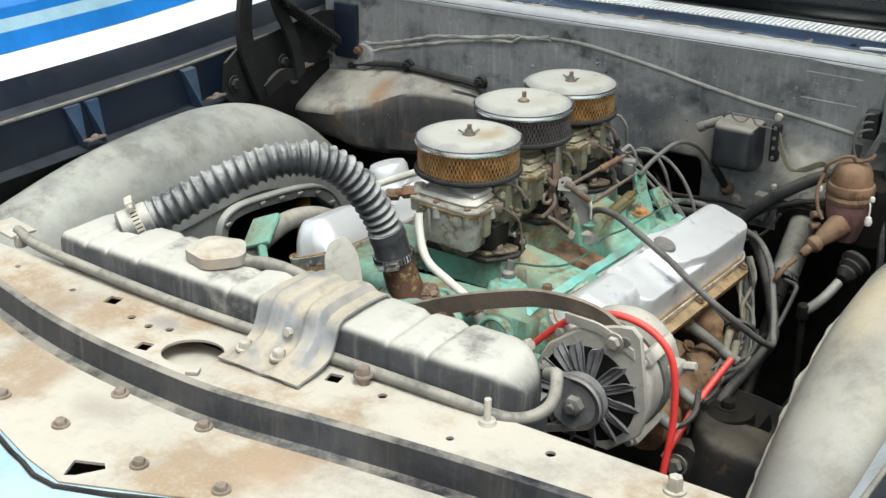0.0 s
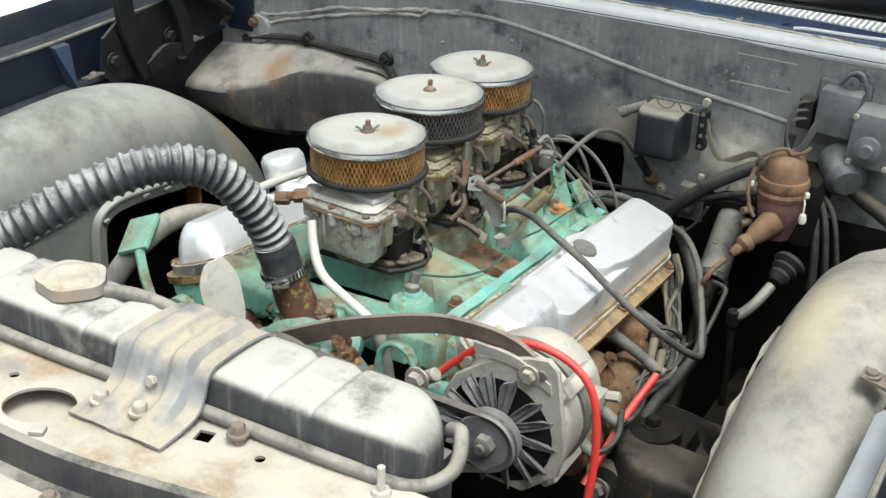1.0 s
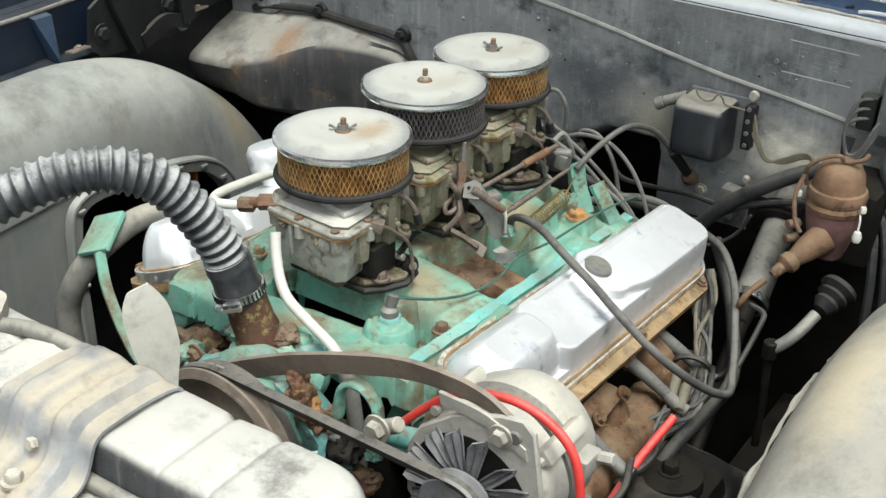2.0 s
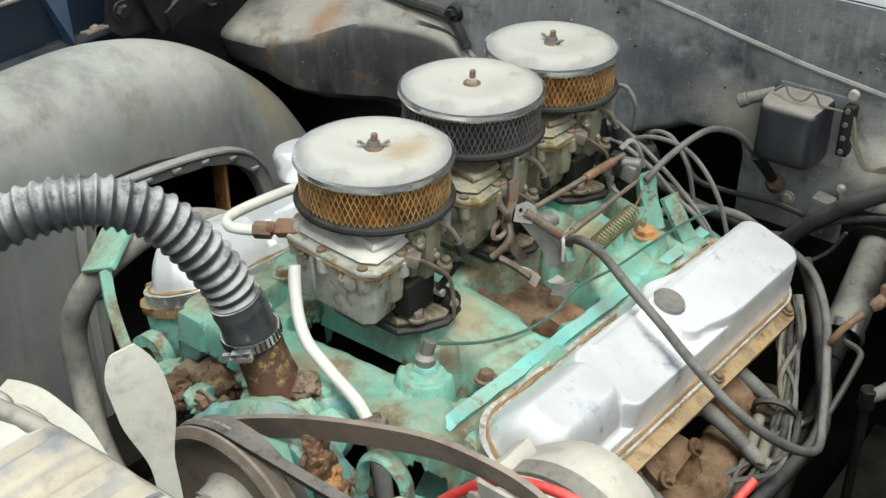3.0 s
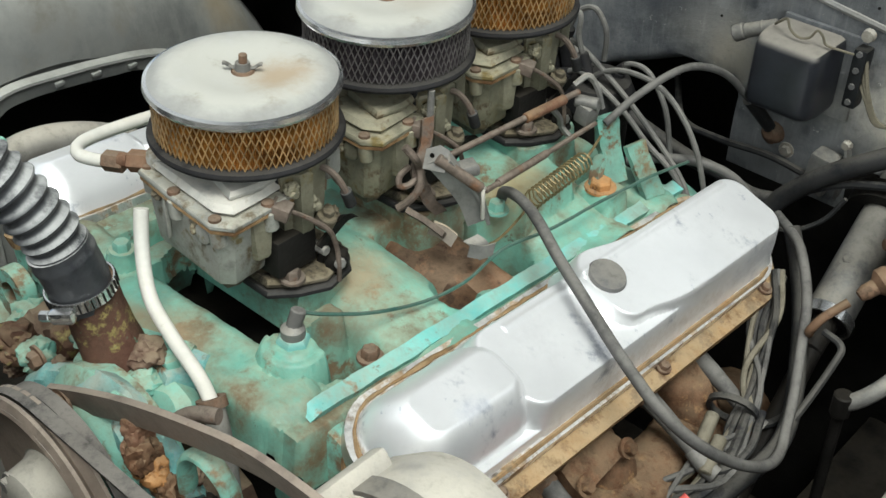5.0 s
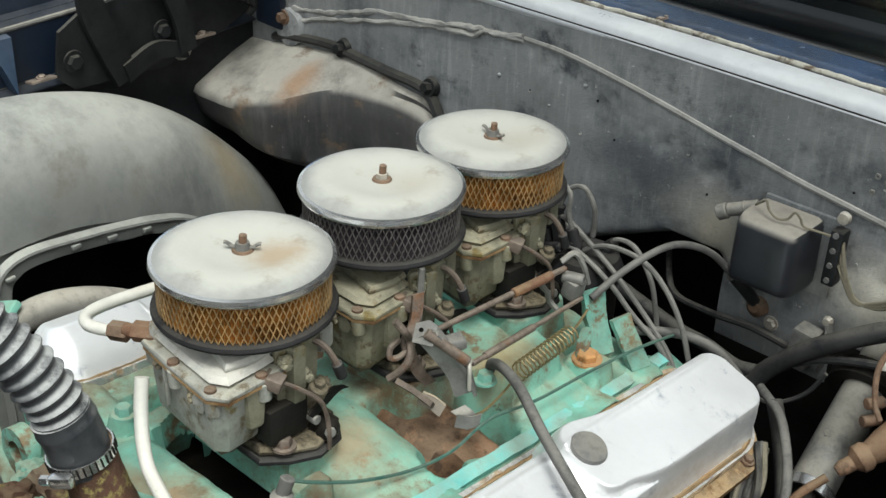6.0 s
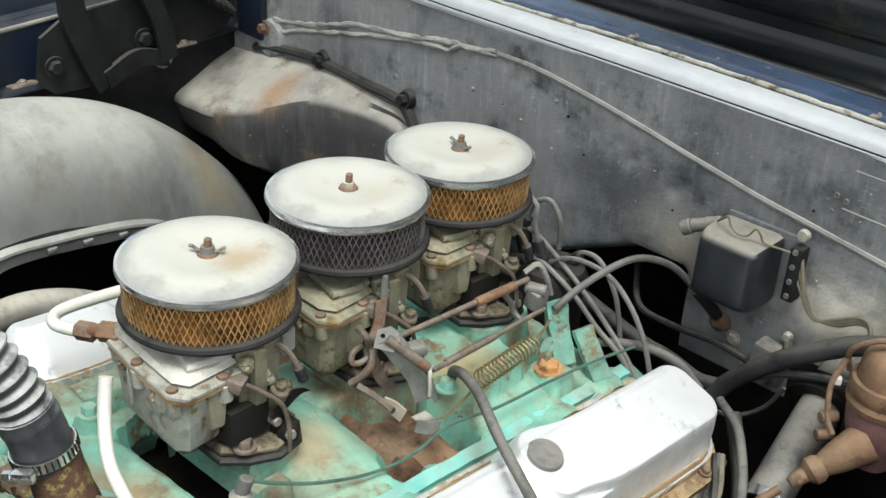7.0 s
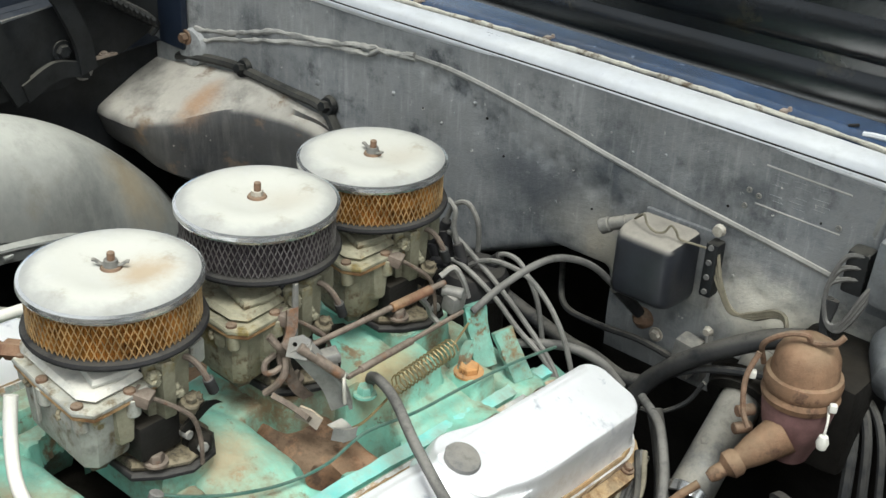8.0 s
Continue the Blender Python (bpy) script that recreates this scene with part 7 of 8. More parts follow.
part("bail_wire", tube([(0.372, 0.285, 0.918), (0.374, 0.272, 0.945), (0.392, 0.275, 0.962), (0.408, 0.28, 0.966), (0.414, 0.285, 0.958), (0.432, 0.288, 0.964), (0.438, 0.292, 0.972)], 0.0028, 8), M_BOLT_RUST, master, "rusty bail wire")
part("bail_leg", tube([(0.372, 0.272, 0.935), (0.368, 0.262, 0.91), (0.376, 0.25, 0.885), (0.386, 0.245, 0.872)], 0.0028, 8), M_BOLT_RUST, master)
for p in ((0.368, 0.275, 0.908), (0.446, 0.28, 0.906)):
    part("lug", box(p, (0.007, 0.007, 0.008), 0.002, (0, 0, 30)), M_WHITE_TUBE, master)
for z in (0.865, 0.845):
    part("bleeder", rod((0.372, 0.285, z), (0.362, 0.27, z), 0.006, 10), M_BOLT_RUST, master)
part("white_plug", join(lathe([(0, 0), (0.0045, 0.002), (0.006, 0.008), (0.004, 0.015), (0, 0.016)], 14, pose(0.447, 0.270, 0.866)), tube([(0.440, 0.285, 0.903), (0.446, 0.274, 0.896), (0.447, 0.270, 0.881)], 0.0012, 6)), M_WHITE_TUBE, master, "small white plug")
part("mount", box((0.41, 0.36, 0.86), (0.09, 0.10, 0.10), 0.012), M_GREASE_SHADE, master)

# steering column end with its clamp
column = thing("steering_column", "dusty grey steering column tube with a bright split clamp", "steering column")
part("tube", rod((0.333, 0.262, 0.752), (0.318, 0.42, 0.832), 0.0225, 28), M_STEEL, column, "dusty grey tube")
part("clamp", lathe([(0.0228, -0.005), (0.0252, -0.005), (0.0252, 0.006), (0.0228, 0.006)], 30, aim((0.3335, 0.258, 0.750), (0.318, 0.42, 0.832)), closed=True), M_RIM, column, "bright split clamp")
# black disc stands for the shade inside the open tube end
part("shaft", join(rod((0.336, 0.225, 0.733), (0.333, 0.27, 0.756), 0.0125, 18), lathe([(0, 0), (0.0205, 0), (0.0205, 0.002), (0, 0.002)], 24, aim((0.3338, 0.2555, 0.7487), (0.318, 0.42, 0.832)))), M_GREASE_SHADE, column, "black shaft end with a disc for the dark inside the tube")
part("firewall_ring", lathe([(0.024, 0), (0.040, 0), (0.038, 0.02), (0.024, 0.02)], 28, aim((0.321, 0.385, 0.815), (0.333, 0.262, 0.752)), closed=True), M_GREASE_SHADE, column)
part("bolt", hex_bolt((0.324, 0.300, 0.790), (0.30, 0.28, 1.2), 0.006, 0.005), M_STEEL, column)
lower = thing("steering_shaft", "black steering shaft running down to the gearbox", "steering shaft", rod((0.337, 0.23, 0.735), (0.36, 0.02, 0.60), 0.0105, 14), M_GREASE_SHADE)
gear = thing("steering_gearbox", "oily black steering gearbox on the frame rail", "steering gearbox")
part("case", wobble(box((0.365, 0.0, 0.585), (0.09, 0.13, 0.12), 0.025), 0.004, 25), M_GREASE_SHADE, gear)
part("cover", lathe([(0, 0), (0.04, 0), (0.038, 0.015), (0, 0.018)], 24, pose(0.36, -0.01, 0.645)), M_GREASE_SHADE, gear)
part("nut", up_bolt(0.36, -0.01, 0.662, 0.010, 0.012), M_GREASE_SHADE, gear)

# clutch rod and boot
boot = thing("rubber_boot", "black ribbed rubber boot with a grey push rod", "rubber boot")
part("bellows", lathe([(0, 0), (0.021, 0), (0.024, 0.007), (0.017, 0.013), (0.020, 0.018), (0.014, 0.024), (0.016, 0.029), (0.009, 0.040), (0, 0.040)], 24, aim((0.452, 0.225, 0.828), (0.418, 0.125, 0.765))), M_RUBBER, boot)
part("rod", tube([(0.438, 0.188, 0.803), (0.428, 0.162, 0.787), (0.415, 0.15, 0.772), (0.402, 0.145, 0.762)], 0.0075, 10), M_STEEL, boot, "dusty grey push rod")
part("clevis", join(rod((0.404, 0.145, 0.752), (0.404, 0.145, 0.775), 0.009, 12), rod((0.404, 0.145, 0.755), (0.404, 0.15, 0.62), 0.0055, 10)), M_GREASE_SHADE, boot)
link = thing("brake_line", "thin dark steel brake line beside the steering column", "brake line", tube([(0.352, 0.205, 0.778), (0.372, 0.20, 0.775), (0.375, 0.185, 0.765), (0.37, 0.14, 0.728), (0.362, 0.10, 0.70), (0.355, 0.06, 0.68)], 0.0035, 8), M_WIRE_DARK)

# suspension arm in the dark below
arm = thing("control_arm", "rusty black pressed-steel upper control arm", "control arm")


def arm_height(x, y):
    """A pressed arm: broad body with a dished well and a raised rim."""
    d = inside(x + 0.25 * (y + 0.03), y, 0.415, -0.020, 0.095, 0.085, 0.05)
    h = edge(d, 0.655 - 0.10 * (x - 0.40), 0.018, 4)
    w = inside(x + 0.25 * (y + 0.03), y, 0.400, 0.012, 0.055, 0.040, 0.03)
    return h - 0.035 * min(1, max(0, w / 0.012)) + 0.002 * noise.noise(Vector((x * 40, y * 40, 0.7)))


part("arm", field(0.26, 0.56, -0.16, 0.10, 0.004, arm_height, lambda x, y: 0.56), M_ARM, arm)
part("bushing", lathe([(0, 0), (0.034, 0), (0.036, 0.012), (0.030, 0.022), (0.012, 0.024), (0.010, 0.034), (0, 0.034)], 28, aim((0.335, -0.075, 0.598), (0.318, -0.2, 0.62))), M_ARM, arm)
part("bushing_nut", hex_bolt((0.327, -0.105, 0.604), (0.318, -0.2, 0.62), 0.011, 0.012), M_STEEL, arm)

# blower housing on the passenger side of the firewall
duct = thing("blower_housing", "dust-covered blower housing with a rusty top on the firewall", "heater housing")
stations = [Vector(p) for p in ((-0.76, 0.890, 0.315), (-0.66, 0.900, 0.296), (-0.60, 0.910, 0.290), (-0.56, 0.916, 0.297), (-0.52, 0.920, 0.315), (-0.48, 0.922, 0.350), (-0.44, 0.920, 0.374), (-0.38, 0.914, 0.388), (-0.33, 0.904, 0.394), (-0.29, 0.872, 0.402))]
rr = []
for p in smooth_path(stations, 5):
    x, zt, yf = p
    zf = zt - 0.012 - 0.34 * (0.412 - yf)
    foot = 0.80 if x < -0.62 else 0.80 - 0.025 * min(1, (x + 0.62) / 0.15)
    yb = min(0.40, max(yf + 0.014, 0.309 + 0.30 * max(0.0, x + 0.55)))
    rr.append([(x, 0.412, zt), (x, 0.412 - 0.35 * (0.412 - yf), zt - 0.3 * (zt - zf)), (x, yf + 0.014, zf + 0.007), (x, yf + 0.004, zf + 0.001), (x, yf, zf - 0.008),
               (x, yf * 0.7 + yb * 0.3 - 0.002, zf * 0.7 + foot * 0.3), (x, yf * 0.3 + yb * 0.7 - 0.002, zf * 0.3 + foot * 0.7), (x, yb, foot), (x, yb + 0.02, foot - 0.015), (x, 0.412, foot - 0.02)])
part("shell", wobble(loft(rr), 0.003, 16), M_DUCT, duct, "dust-covered pressed shell")
part("flange", tube([(-0.64, 0.412, 0.912), (-0.59, 0.41, 0.924), (-0.52, 0.41, 0.932), (-0.47, 0.41, 0.930), (-0.40, 0.41, 0.926), (-0.35, 0.41, 0.924), (-0.325, 0.408, 0.915), (-0.30, 0.404, 0.885)], 0.009, 8, 6, flat=0.7), M_BLACK, duct, "black mounting flange")
for x, z in ((-0.494, 0.934), (-0.328, 0.928)):
    part("bolt", join(hex_bolt((x, 0.405, z), (x, 0, z + 0.1), 0.008, 0.010), lathe([(0, 0), (0.014, 0), (0.012, 0.006), (0, 0.006)], 16, aim((x, 0.413, z), (x, 0, z)))), M_BLACK, duct)
cup = part("corner_cup", wobble(lathe([(0, 0), (0.028, 0), (0.026, 0.010), (0.012, 0.012), (0, 0.012)], 24, aim((-0.605, 0.415, 0.935), (-0.605, 0, 0.945))), 0.001, 40), M_FIREWALL, duct, "round dusty mounting cup")
part("cup_bolt", hex_bolt((-0.610, 0.402, 0.950), (-0.61, 0, 0.95), 0.0075, 0.009), M_BOLT_RUST, cup, "rusty bolt")

# hood hinge
hinge = thing("lift_hinge", "black lift hinge with arms and a coil spring on the fender", "hinge")
part("plate", wobble(plate([(0.075, 0.925), (0.10, 0.905), (0.24, 0.90), (0.34, 0.93), (0.40, 0.955), (0.42, 1.02), (0.36, 1.03), (0.12, 1.005), (0.085, 0.985)], [], 0.0, 0.006, Matrix(((0, 0, 1, -0.668), (1, 0, 0, 0), (0, 1, 0, 0), (0, 0, 0, 1)))), 0.001, 20), M_BLACK, hinge, "black mounting plate")
part("front_arm", strip([(-0.655, 0.170, 0.905), (-0.655, 0.145, 0.96), (-0.655, 0.125, 1.02), (-0.655, 0.13, 1.09), (-0.655, 0.16, 1.17), (-0.655, 0.22, 1.26), (-0.655, 0.325, 1.35)], 0.036, 0.010, (0, 1, 0.35)), M_BLACK, hinge, "black lower arm")
part("rear_arm", strip([(-0.645, 0.262, 0.925), (-0.645, 0.255, 0.97), (-0.645, 0.235, 1.02), (-0.645, 0.205, 1.08), (-0.645, 0.2, 1.16), (-0.645, 0.24, 1.26), (-0.645, 0.335, 1.34)], 0.026, 0.008, (0, 1, 0.2)), M_BLACK, hinge, "black upper arm")
coil = [(-0.642 + 0.020 * math.cos(2 * math.pi * k / 8), 0.20 + 0.165 * k / 150 - 0.012 * math.sin(2 * math.pi * k / 8), 1.085 - 0.108 * k / 150 + 0.014 * math.sin(2 * math.pi * k / 8)) for k in range(150)]
part("spring", tube(coil, 0.0040, 6, 1), M_BLACK, hinge, "black coil spring")
part("spring_hook", tube([(-0.642, 0.36, 0.98), (-0.645, 0.375, 0.972), (-0.652, 0.385, 0.960), (-0.655, 0.375, 0.948)], 0.005, 8), M_BLACK, hinge)
part("cross_link", strip([(-0.650, 0.165, 0.915), (-0.650, 0.215, 0.935), (-0.650, 0.262, 0.925)], 0.026, 0.008, (0, -0.3, 1)), M_BLACK, hinge)
for y, z, mt in ((0.098, 0.945, M_BLACK), (0.265, 0.920, M_STEEL), (0.165, 0.912, M_BLACK), (0.235, 0.955, M_BLACK)):
    part("bolt", hex_bolt((-0.662, y, z), (0, y, z), 0.010, 0.008), mt, hinge)
part("firewall_bracket", wobble(box((-0.64, 0.404, 0.985), (0.055, 0.012, 0.11), 0.004), 0.001, 20), M_NAVY, hinge, "dark corner bracket")

# ==== wires, cables and linkage ====
# distributor and plug leads
dist = thing("distributor", "black distributor cap with grey plug leads behind the carburettors", "distributor")
part("body", rod((0.035, 0.275, 0.78), (0.035, 0.275, 0.862), 0.036, 24), M_GREASE_SHADE, dist)
part("cap", lathe([(0, 0.862), (0.040, 0.862), (0.040, 0.874), (0.034, 0.886), (0.02, 0.890), (0, 0.890)], 28, pose(0.035, 0.275, 0)), M_RUBBER, dist, "black cap")
leads = [[(0.000, 0.262, 0.925), (0.011, 0.262, 0.955), (0.031, 0.262, 0.966), (0.047, 0.262, 0.947), (0.047, 0.264, 0.915)],
         [(0.031, 0.255, 0.908), (0.020, 0.255, 0.935), (0.018, 0.258, 0.955), (0.004, 0.262, 0.962)],
         [(-0.015, 0.262, 0.904), (0.004, 0.262, 0.923), (0.029, 0.262, 0.916), (0.07, 0.262, 0.892), (0.112, 0.262, 0.862), (0.154, 0.264, 0.822), (0.175, 0.262, 0.785)],
         [(0.006, 0.250, 0.890), (0.032, 0.250, 0.901), (0.081, 0.250, 0.881), (0.115, 0.252, 0.854), (0.151, 0.258, 0.825), (0.172, 0.258, 0.785)],
         [(0.028, 0.262, 0.881), (0.046, 0.262, 0.901), (0.075, 0.262, 0.914), (0.113, 0.264, 0.911), (0.142, 0.266, 0.889), (0.164, 0.268, 0.855), (0.178, 0.270, 0.815)],
         [(0.050, 0.290, 0.894), (0.062, 0.290, 0.907), (0.085, 0.290, 0.905), (0.108, 0.290, 0.876), (0.120, 0.288, 0.843), (0.128, 0.285, 0.815)],
         [(0.010, 0.285, 0.890), (-0.02, 0.290, 0.905), (-0.07, 0.285, 0.890), (-0.13, 0.270, 0.850)],
         [(0.005, 0.270, 0.890), (-0.03, 0.270, 0.900), (-0.08, 0.262, 0.880), (-0.14, 0.245, 0.848)]]
for k, pts in enumerate(leads):
    lead = thing("spark_plug_lead", "dusty grey spark plug lead from the distributor", "spark plug lead", tube(pts, 0.0029, 8), M_LEAD, group="plug leads at the distributor")
    p, q = Vector(pts[0]), Vector(pts[1])
    d = (q - p).normalized()
    part("boot", rod(p - d * 0.010, p + d * 0.012, 0.0068, 12, 0.0058), M_RUBBER, lead, "black rubber boot")
    foot = Vector((0.035, 0.275, 0.885)).lerp(p, 0.75)
    part("tower", rod((foot.x, foot.y, 0.875), p, 0.0075, 10), M_RUBBER, dist)
coil_wire = thing("coil_cable", "grey cable arching from the throttle bracket to the firewall", "cable",
                  tube([(0.112, 0.178, 0.905), (0.122, 0.21, 0.925), (0.135, 0.25, 0.940), (0.142, 0.285, 0.936), (0.152, 0.325, 0.915), (0.160, 0.365, 0.876), (0.168, 0.405, 0.832)], 0.0038, 10), M_WIRE)
part("sheath", tube([(0.160, 0.365, 0.876), (0.164, 0.386, 0.854), (0.169, 0.407, 0.830)], 0.0068, 10, 4), M_WIRE_DARK, coil_wire)

# main harness along the firewall
harness = thing("wiring_harness", "thick black taped wiring harness along the firewall", "wiring")
part("trunk", tube([(0.375, 0.372, 0.905), (0.34, 0.362, 0.893), (0.30, 0.352, 0.868), (0.26, 0.348, 0.835), (0.225, 0.345, 0.795), (0.213, 0.335, 0.765), (0.215, 0.31, 0.72)], 0.0105, 12), M_WIRE_DARK, harness)
part("branch", tube([(0.218, 0.345, 0.79), (0.19, 0.345, 0.785), (0.15, 0.35, 0.79), (0.11, 0.36, 0.785), (0.05, 0.37, 0.79), (-0.02, 0.38, 0.80)], 0.0085, 10), M_WIRE_DARK, harness)
part("branch", tube([(0.36, 0.35, 0.862), (0.32, 0.352, 0.850), (0.28, 0.352, 0.834), (0.25, 0.35, 0.815)], 0.0045, 8), M_WIRE_DARK, harness)
part("thin_lead", tube([(0.29, 0.345, 0.825), (0.275, 0.34, 0.795), (0.25, 0.33, 0.775), (0.23, 0.33, 0.77)], 0.0025, 6), M_WIRE_DARK, harness)
part("branch", tube([(0.235, 0.395, 0.80), (0.18, 0.395, 0.805), (0.12, 0.395, 0.800), (0.06, 0.42, 0.79), (0.0, 0.50, 0.79)], 0.004, 8), M_WIRE_DARK, harness)
vac = thing("vacuum_hose", "grey hose curving behind the valve cover", "hose", tube([(0.10, 0.245, 0.83), (0.13, 0.262, 0.838), (0.16, 0.285, 0.836), (0.19, 0.30, 0.825), (0.215, 0.31, 0.80)], 0.0052, 10), M_WIRE)

# cable looping over the valve cover
loop = thing("throttle_cable", "grey sheathed cable lying over the valve cover in a loop", "cable", tube([(0.088, 0.060, 0.862), (0.10, 0.048, 0.885), (0.125, 0.036, 0.896), (0.155, 0.022, 0.897), (0.20, -0.003, 0.890), (0.245, -0.022, 0.878), (0.285, -0.034, 0.860), (0.33, -0.038, 0.833), (0.36, -0.022, 0.805), (0.378, 0.015, 0.770), (0.385, 0.055, 0.742), (0.382, 0.090, 0.726), (0.372, 0.12, 0.724), (0.36, 0.15, 0.742), (0.345, 0.18, 0.765), (0.325, 0.22, 0.785), (0.30, 0.255, 0.798), (0.275, 0.285, 0.80), (0.24, 0.31, 0.80)], 0.0050, 10), M_WIRE)
bundle = thing("wiring_bundle", "bundle of dusty wires beside the valve cover", "wiring")
random.seed(5)
for k, (mt, r) in enumerate(((M_WIRE_TAN, 0.0030), (M_WIRE, 0.0034), (M_WIRE_TAN, 0.0028), (M_WIRE, 0.0030), (M_WIRE_DARK, 0.0036), (M_WIRE_DARK, 0.0052), (M_WIRE_TAN, 0.0024), (M_WIRE_DARK, 0.0030), (M_WIRE, 0.0026))):
    way = []
    for (x, y, z), spread in (((0.276, 0.262, 0.772), 0.006), ((0.292, 0.215, 0.750), 0.012), ((0.316, 0.160, 0.728), 0.010), ((0.330, 0.115, 0.712), 0.009), ((0.334, 0.060, 0.690), 0.020), ((0.322, 0.0, 0.668), 0.026), ((0.300, -0.06, 0.645), 0.034)):
        way.append((x + random.uniform(-1, 1) * spread, y + random.uniform(-1, 1) * spread * 0.6, z + random.uniform(-1, 1) * spread * 0.8))
    part("wire", tube(way, r, 8), mt, bundle)
part("tie", lathe([(0.020, -0.003), (0.024, -0.003), (0.024, 0.003), (0.020, 0.003)], 18, aim((0.318, 0.125, 0.715), (0.328, 0.09, 0.70)), closed=True), M_WIRE_DARK, bundle)
for p, q in (((0.312, 0.10, 0.722), (0.322, 0.06, 0.706)), ((0.330, 0.085, 0.716), (0.338, 0.05, 0.702))):
    part("splice", rod(p, q, 0.0065, 10), M_WIRE_TAN, bundle, "pale crimped splice")
harn2 = thing("wiring_harness", "black taped harness dropping behind the valve cover", "wiring", tube([(0.262, 0.30, 0.80), (0.285, 0.28, 0.775), (0.31, 0.25, 0.75), (0.338, 0.20, 0.735), (0.362, 0.15, 0.725), (0.372, 0.11, 0.715), (0.362, 0.07, 0.695), (0.348, 0.03, 0.672), (0.34, 0.0, 0.65)], 0.0085, 10), M_WIRE_DARK)
greens = thing("loose_wires", "thin green and black loose wires over the control arm", "wiring")
for k in range(4):
    part("wire", tube([(0.352, 0.03, 0.672), (0.345 - 0.004 * k, 0.0, 0.655 - 0.004 * k), (0.33 - 0.008 * k, -0.05, 0.650 + 0.004 * k), (0.30, -0.09 - 0.006 * k, 0.665), (0.285, -0.10, 0.69)], 0.0018, 6), M_GREEN_WIRE if k % 2 else M_WIRE_DARK, greens)
part("long_wire", tube([(0.31, -0.10, 0.66), (0.325, -0.14, 0.63), (0.345, -0.19, 0.60), (0.355, -0.25, 0.56)], 0.002, 6), M_GREEN_WIRE, greens)

# spark plug boots and exhaust manifold under the right cover
manifold = thing("exhaust_manifold", "rusty cast-iron exhaust manifold below the valve cover", "exhaust manifold")
part("log", wobble(tube([(0.285, -0.14, 0.665), (0.29, -0.05, 0.668), (0.288, 0.08, 0.66), (0.28, 0.22, 0.64)], 0.034, 24, 12), 0.006, 45), M_CRUST, manifold, "rusty cast log")
for y in (-0.10, 0.0, 0.13):
    part("port", wobble(tube([(0.235, y, 0.715), (0.262, y, 0.702), (0.285, y, 0.672)], 0.026, 18, 8), 0.005, 50), M_CRUST, manifold)
part("flange", wobble(box((0.262, -0.03, 0.715), (0.030, 0.075, 0.060), 0.012, (0, 35, 0)), 0.006, 45), M_CRUST, manifold, "crusted rusty flange")
for y in (-0.06, 0.0):
    part("bolt", hex_bolt((0.288, y, 0.735), (0.6, y, 0.98), 0.0065, 0.007), M_CRUST, manifold)
for y in (-0.15, -0.075, 0.07, 0.15):
    b = thing("spark_plug_boot", "grey spark plug boot with its lead below the valve cover", "spark plug boot", group="spark plug boots", bm=tube([(0.262, y, 0.728), (0.285, y - 0.004, 0.722), (0.315, y - 0.010, 0.712), (0.33, y - 0.012, 0.704)], 0.0095, 12, 5, lambda t: 1.0 - 0.35 * t), material=M_WIRE)
    part("sleeve", tube([(0.318, y - 0.0108, 0.7108), (0.332, y - 0.0125, 0.7035), (0.345, y - 0.012, 0.699)], 0.0082, 12, 4), M_LEAD, b, "pale dusty rubber end")
    part("collar", rod((0.252, y + 0.001, 0.731), (0.264, y, 0.7275), 0.0115, 6), M_BOLT_RUST, b, "rusty plug hexagon")
    part("lead", tube([(0.325, y - 0.011, 0.706), (0.345, y - 0.005, 0.70), (0.352, y + 0.03, 0.705), (0.34, y + 0.07, 0.715)], 0.0040, 8), M_WIRE_DARK, b)

# throttle linkage
linkage = thing("throttle_linkage", "rusty throttle linkage rods and levers between the carburettors", "throttle linkage")
part("long_rod", rod((0.075, -0.005, 0.932), (0.098, 0.150, 0.944), 0.0030, 10), M_LINK, linkage, "brown-grey link rod")
part("sleeve", rod((0.089, 0.085, 0.939), (0.096, 0.132, 0.9425), 0.0048, 12), M_RUST, linkage, "rusty brown sleeve")
part("pull_rod", join(rod((0.122, -0.006, 0.921), (0.110, 0.165, 0.910), 0.0024, 8), rod((0.1205, 0.012, 0.920), (0.1155, 0.085, 0.915), 0.0036, 10)), M_LINK, linkage, "dusty grey-brown pull rod")
part("hook", tube([(0.120, -0.004, 0.921), (0.124, -0.012, 0.928), (0.128, -0.016, 0.92), (0.127, -0.014, 0.900)], 0.0018, 6), M_ALU, linkage, "bright bent pin")
part("lever_plate", plate([(-0.010, -0.008), (0.008, -0.010), (0.011, 0.008), (0.003, 0.012), (-0.008, 0.008)], [ring_of(-0.003, 0.003, 0.0022, 0.0022, 10)], 0.0, 0.003, aim((0.096, -0.040, 0.955), (0.5, -0.6, 1.3))), M_STEEL, linkage, "grey lever plate")
part("lever_arm", join(strip([(0.096, -0.040, 0.955), (0.104, -0.030, 0.938), (0.114, -0.018, 0.915), (0.120, -0.012, 0.892)], 0.018, 0.003, (0.6, 0.5, 0.4)), strip([(0.103, -0.032, 0.957), (0.111, -0.023, 0.940), (0.121, -0.011, 0.917), (0.127, -0.006, 0.894)], 0.010, 0.003, (-0.5, 0.5, 0.2))), M_STEEL, linkage, "grey bent lever")
part("pivot", rod((0.098, -0.040, 0.957), (0.124, -0.014, 0.928), 0.0048, 10), M_LINK, linkage, "rusty pivot rod")
part("bracket_tab", wobble(slab([(0.098, -0.022), (0.112, -0.026), (0.118, -0.010), (0.104, -0.002)], 0.936, 0.946, 0.002), 0.0006, 80), M_STEEL, linkage, "grey bracket tab")
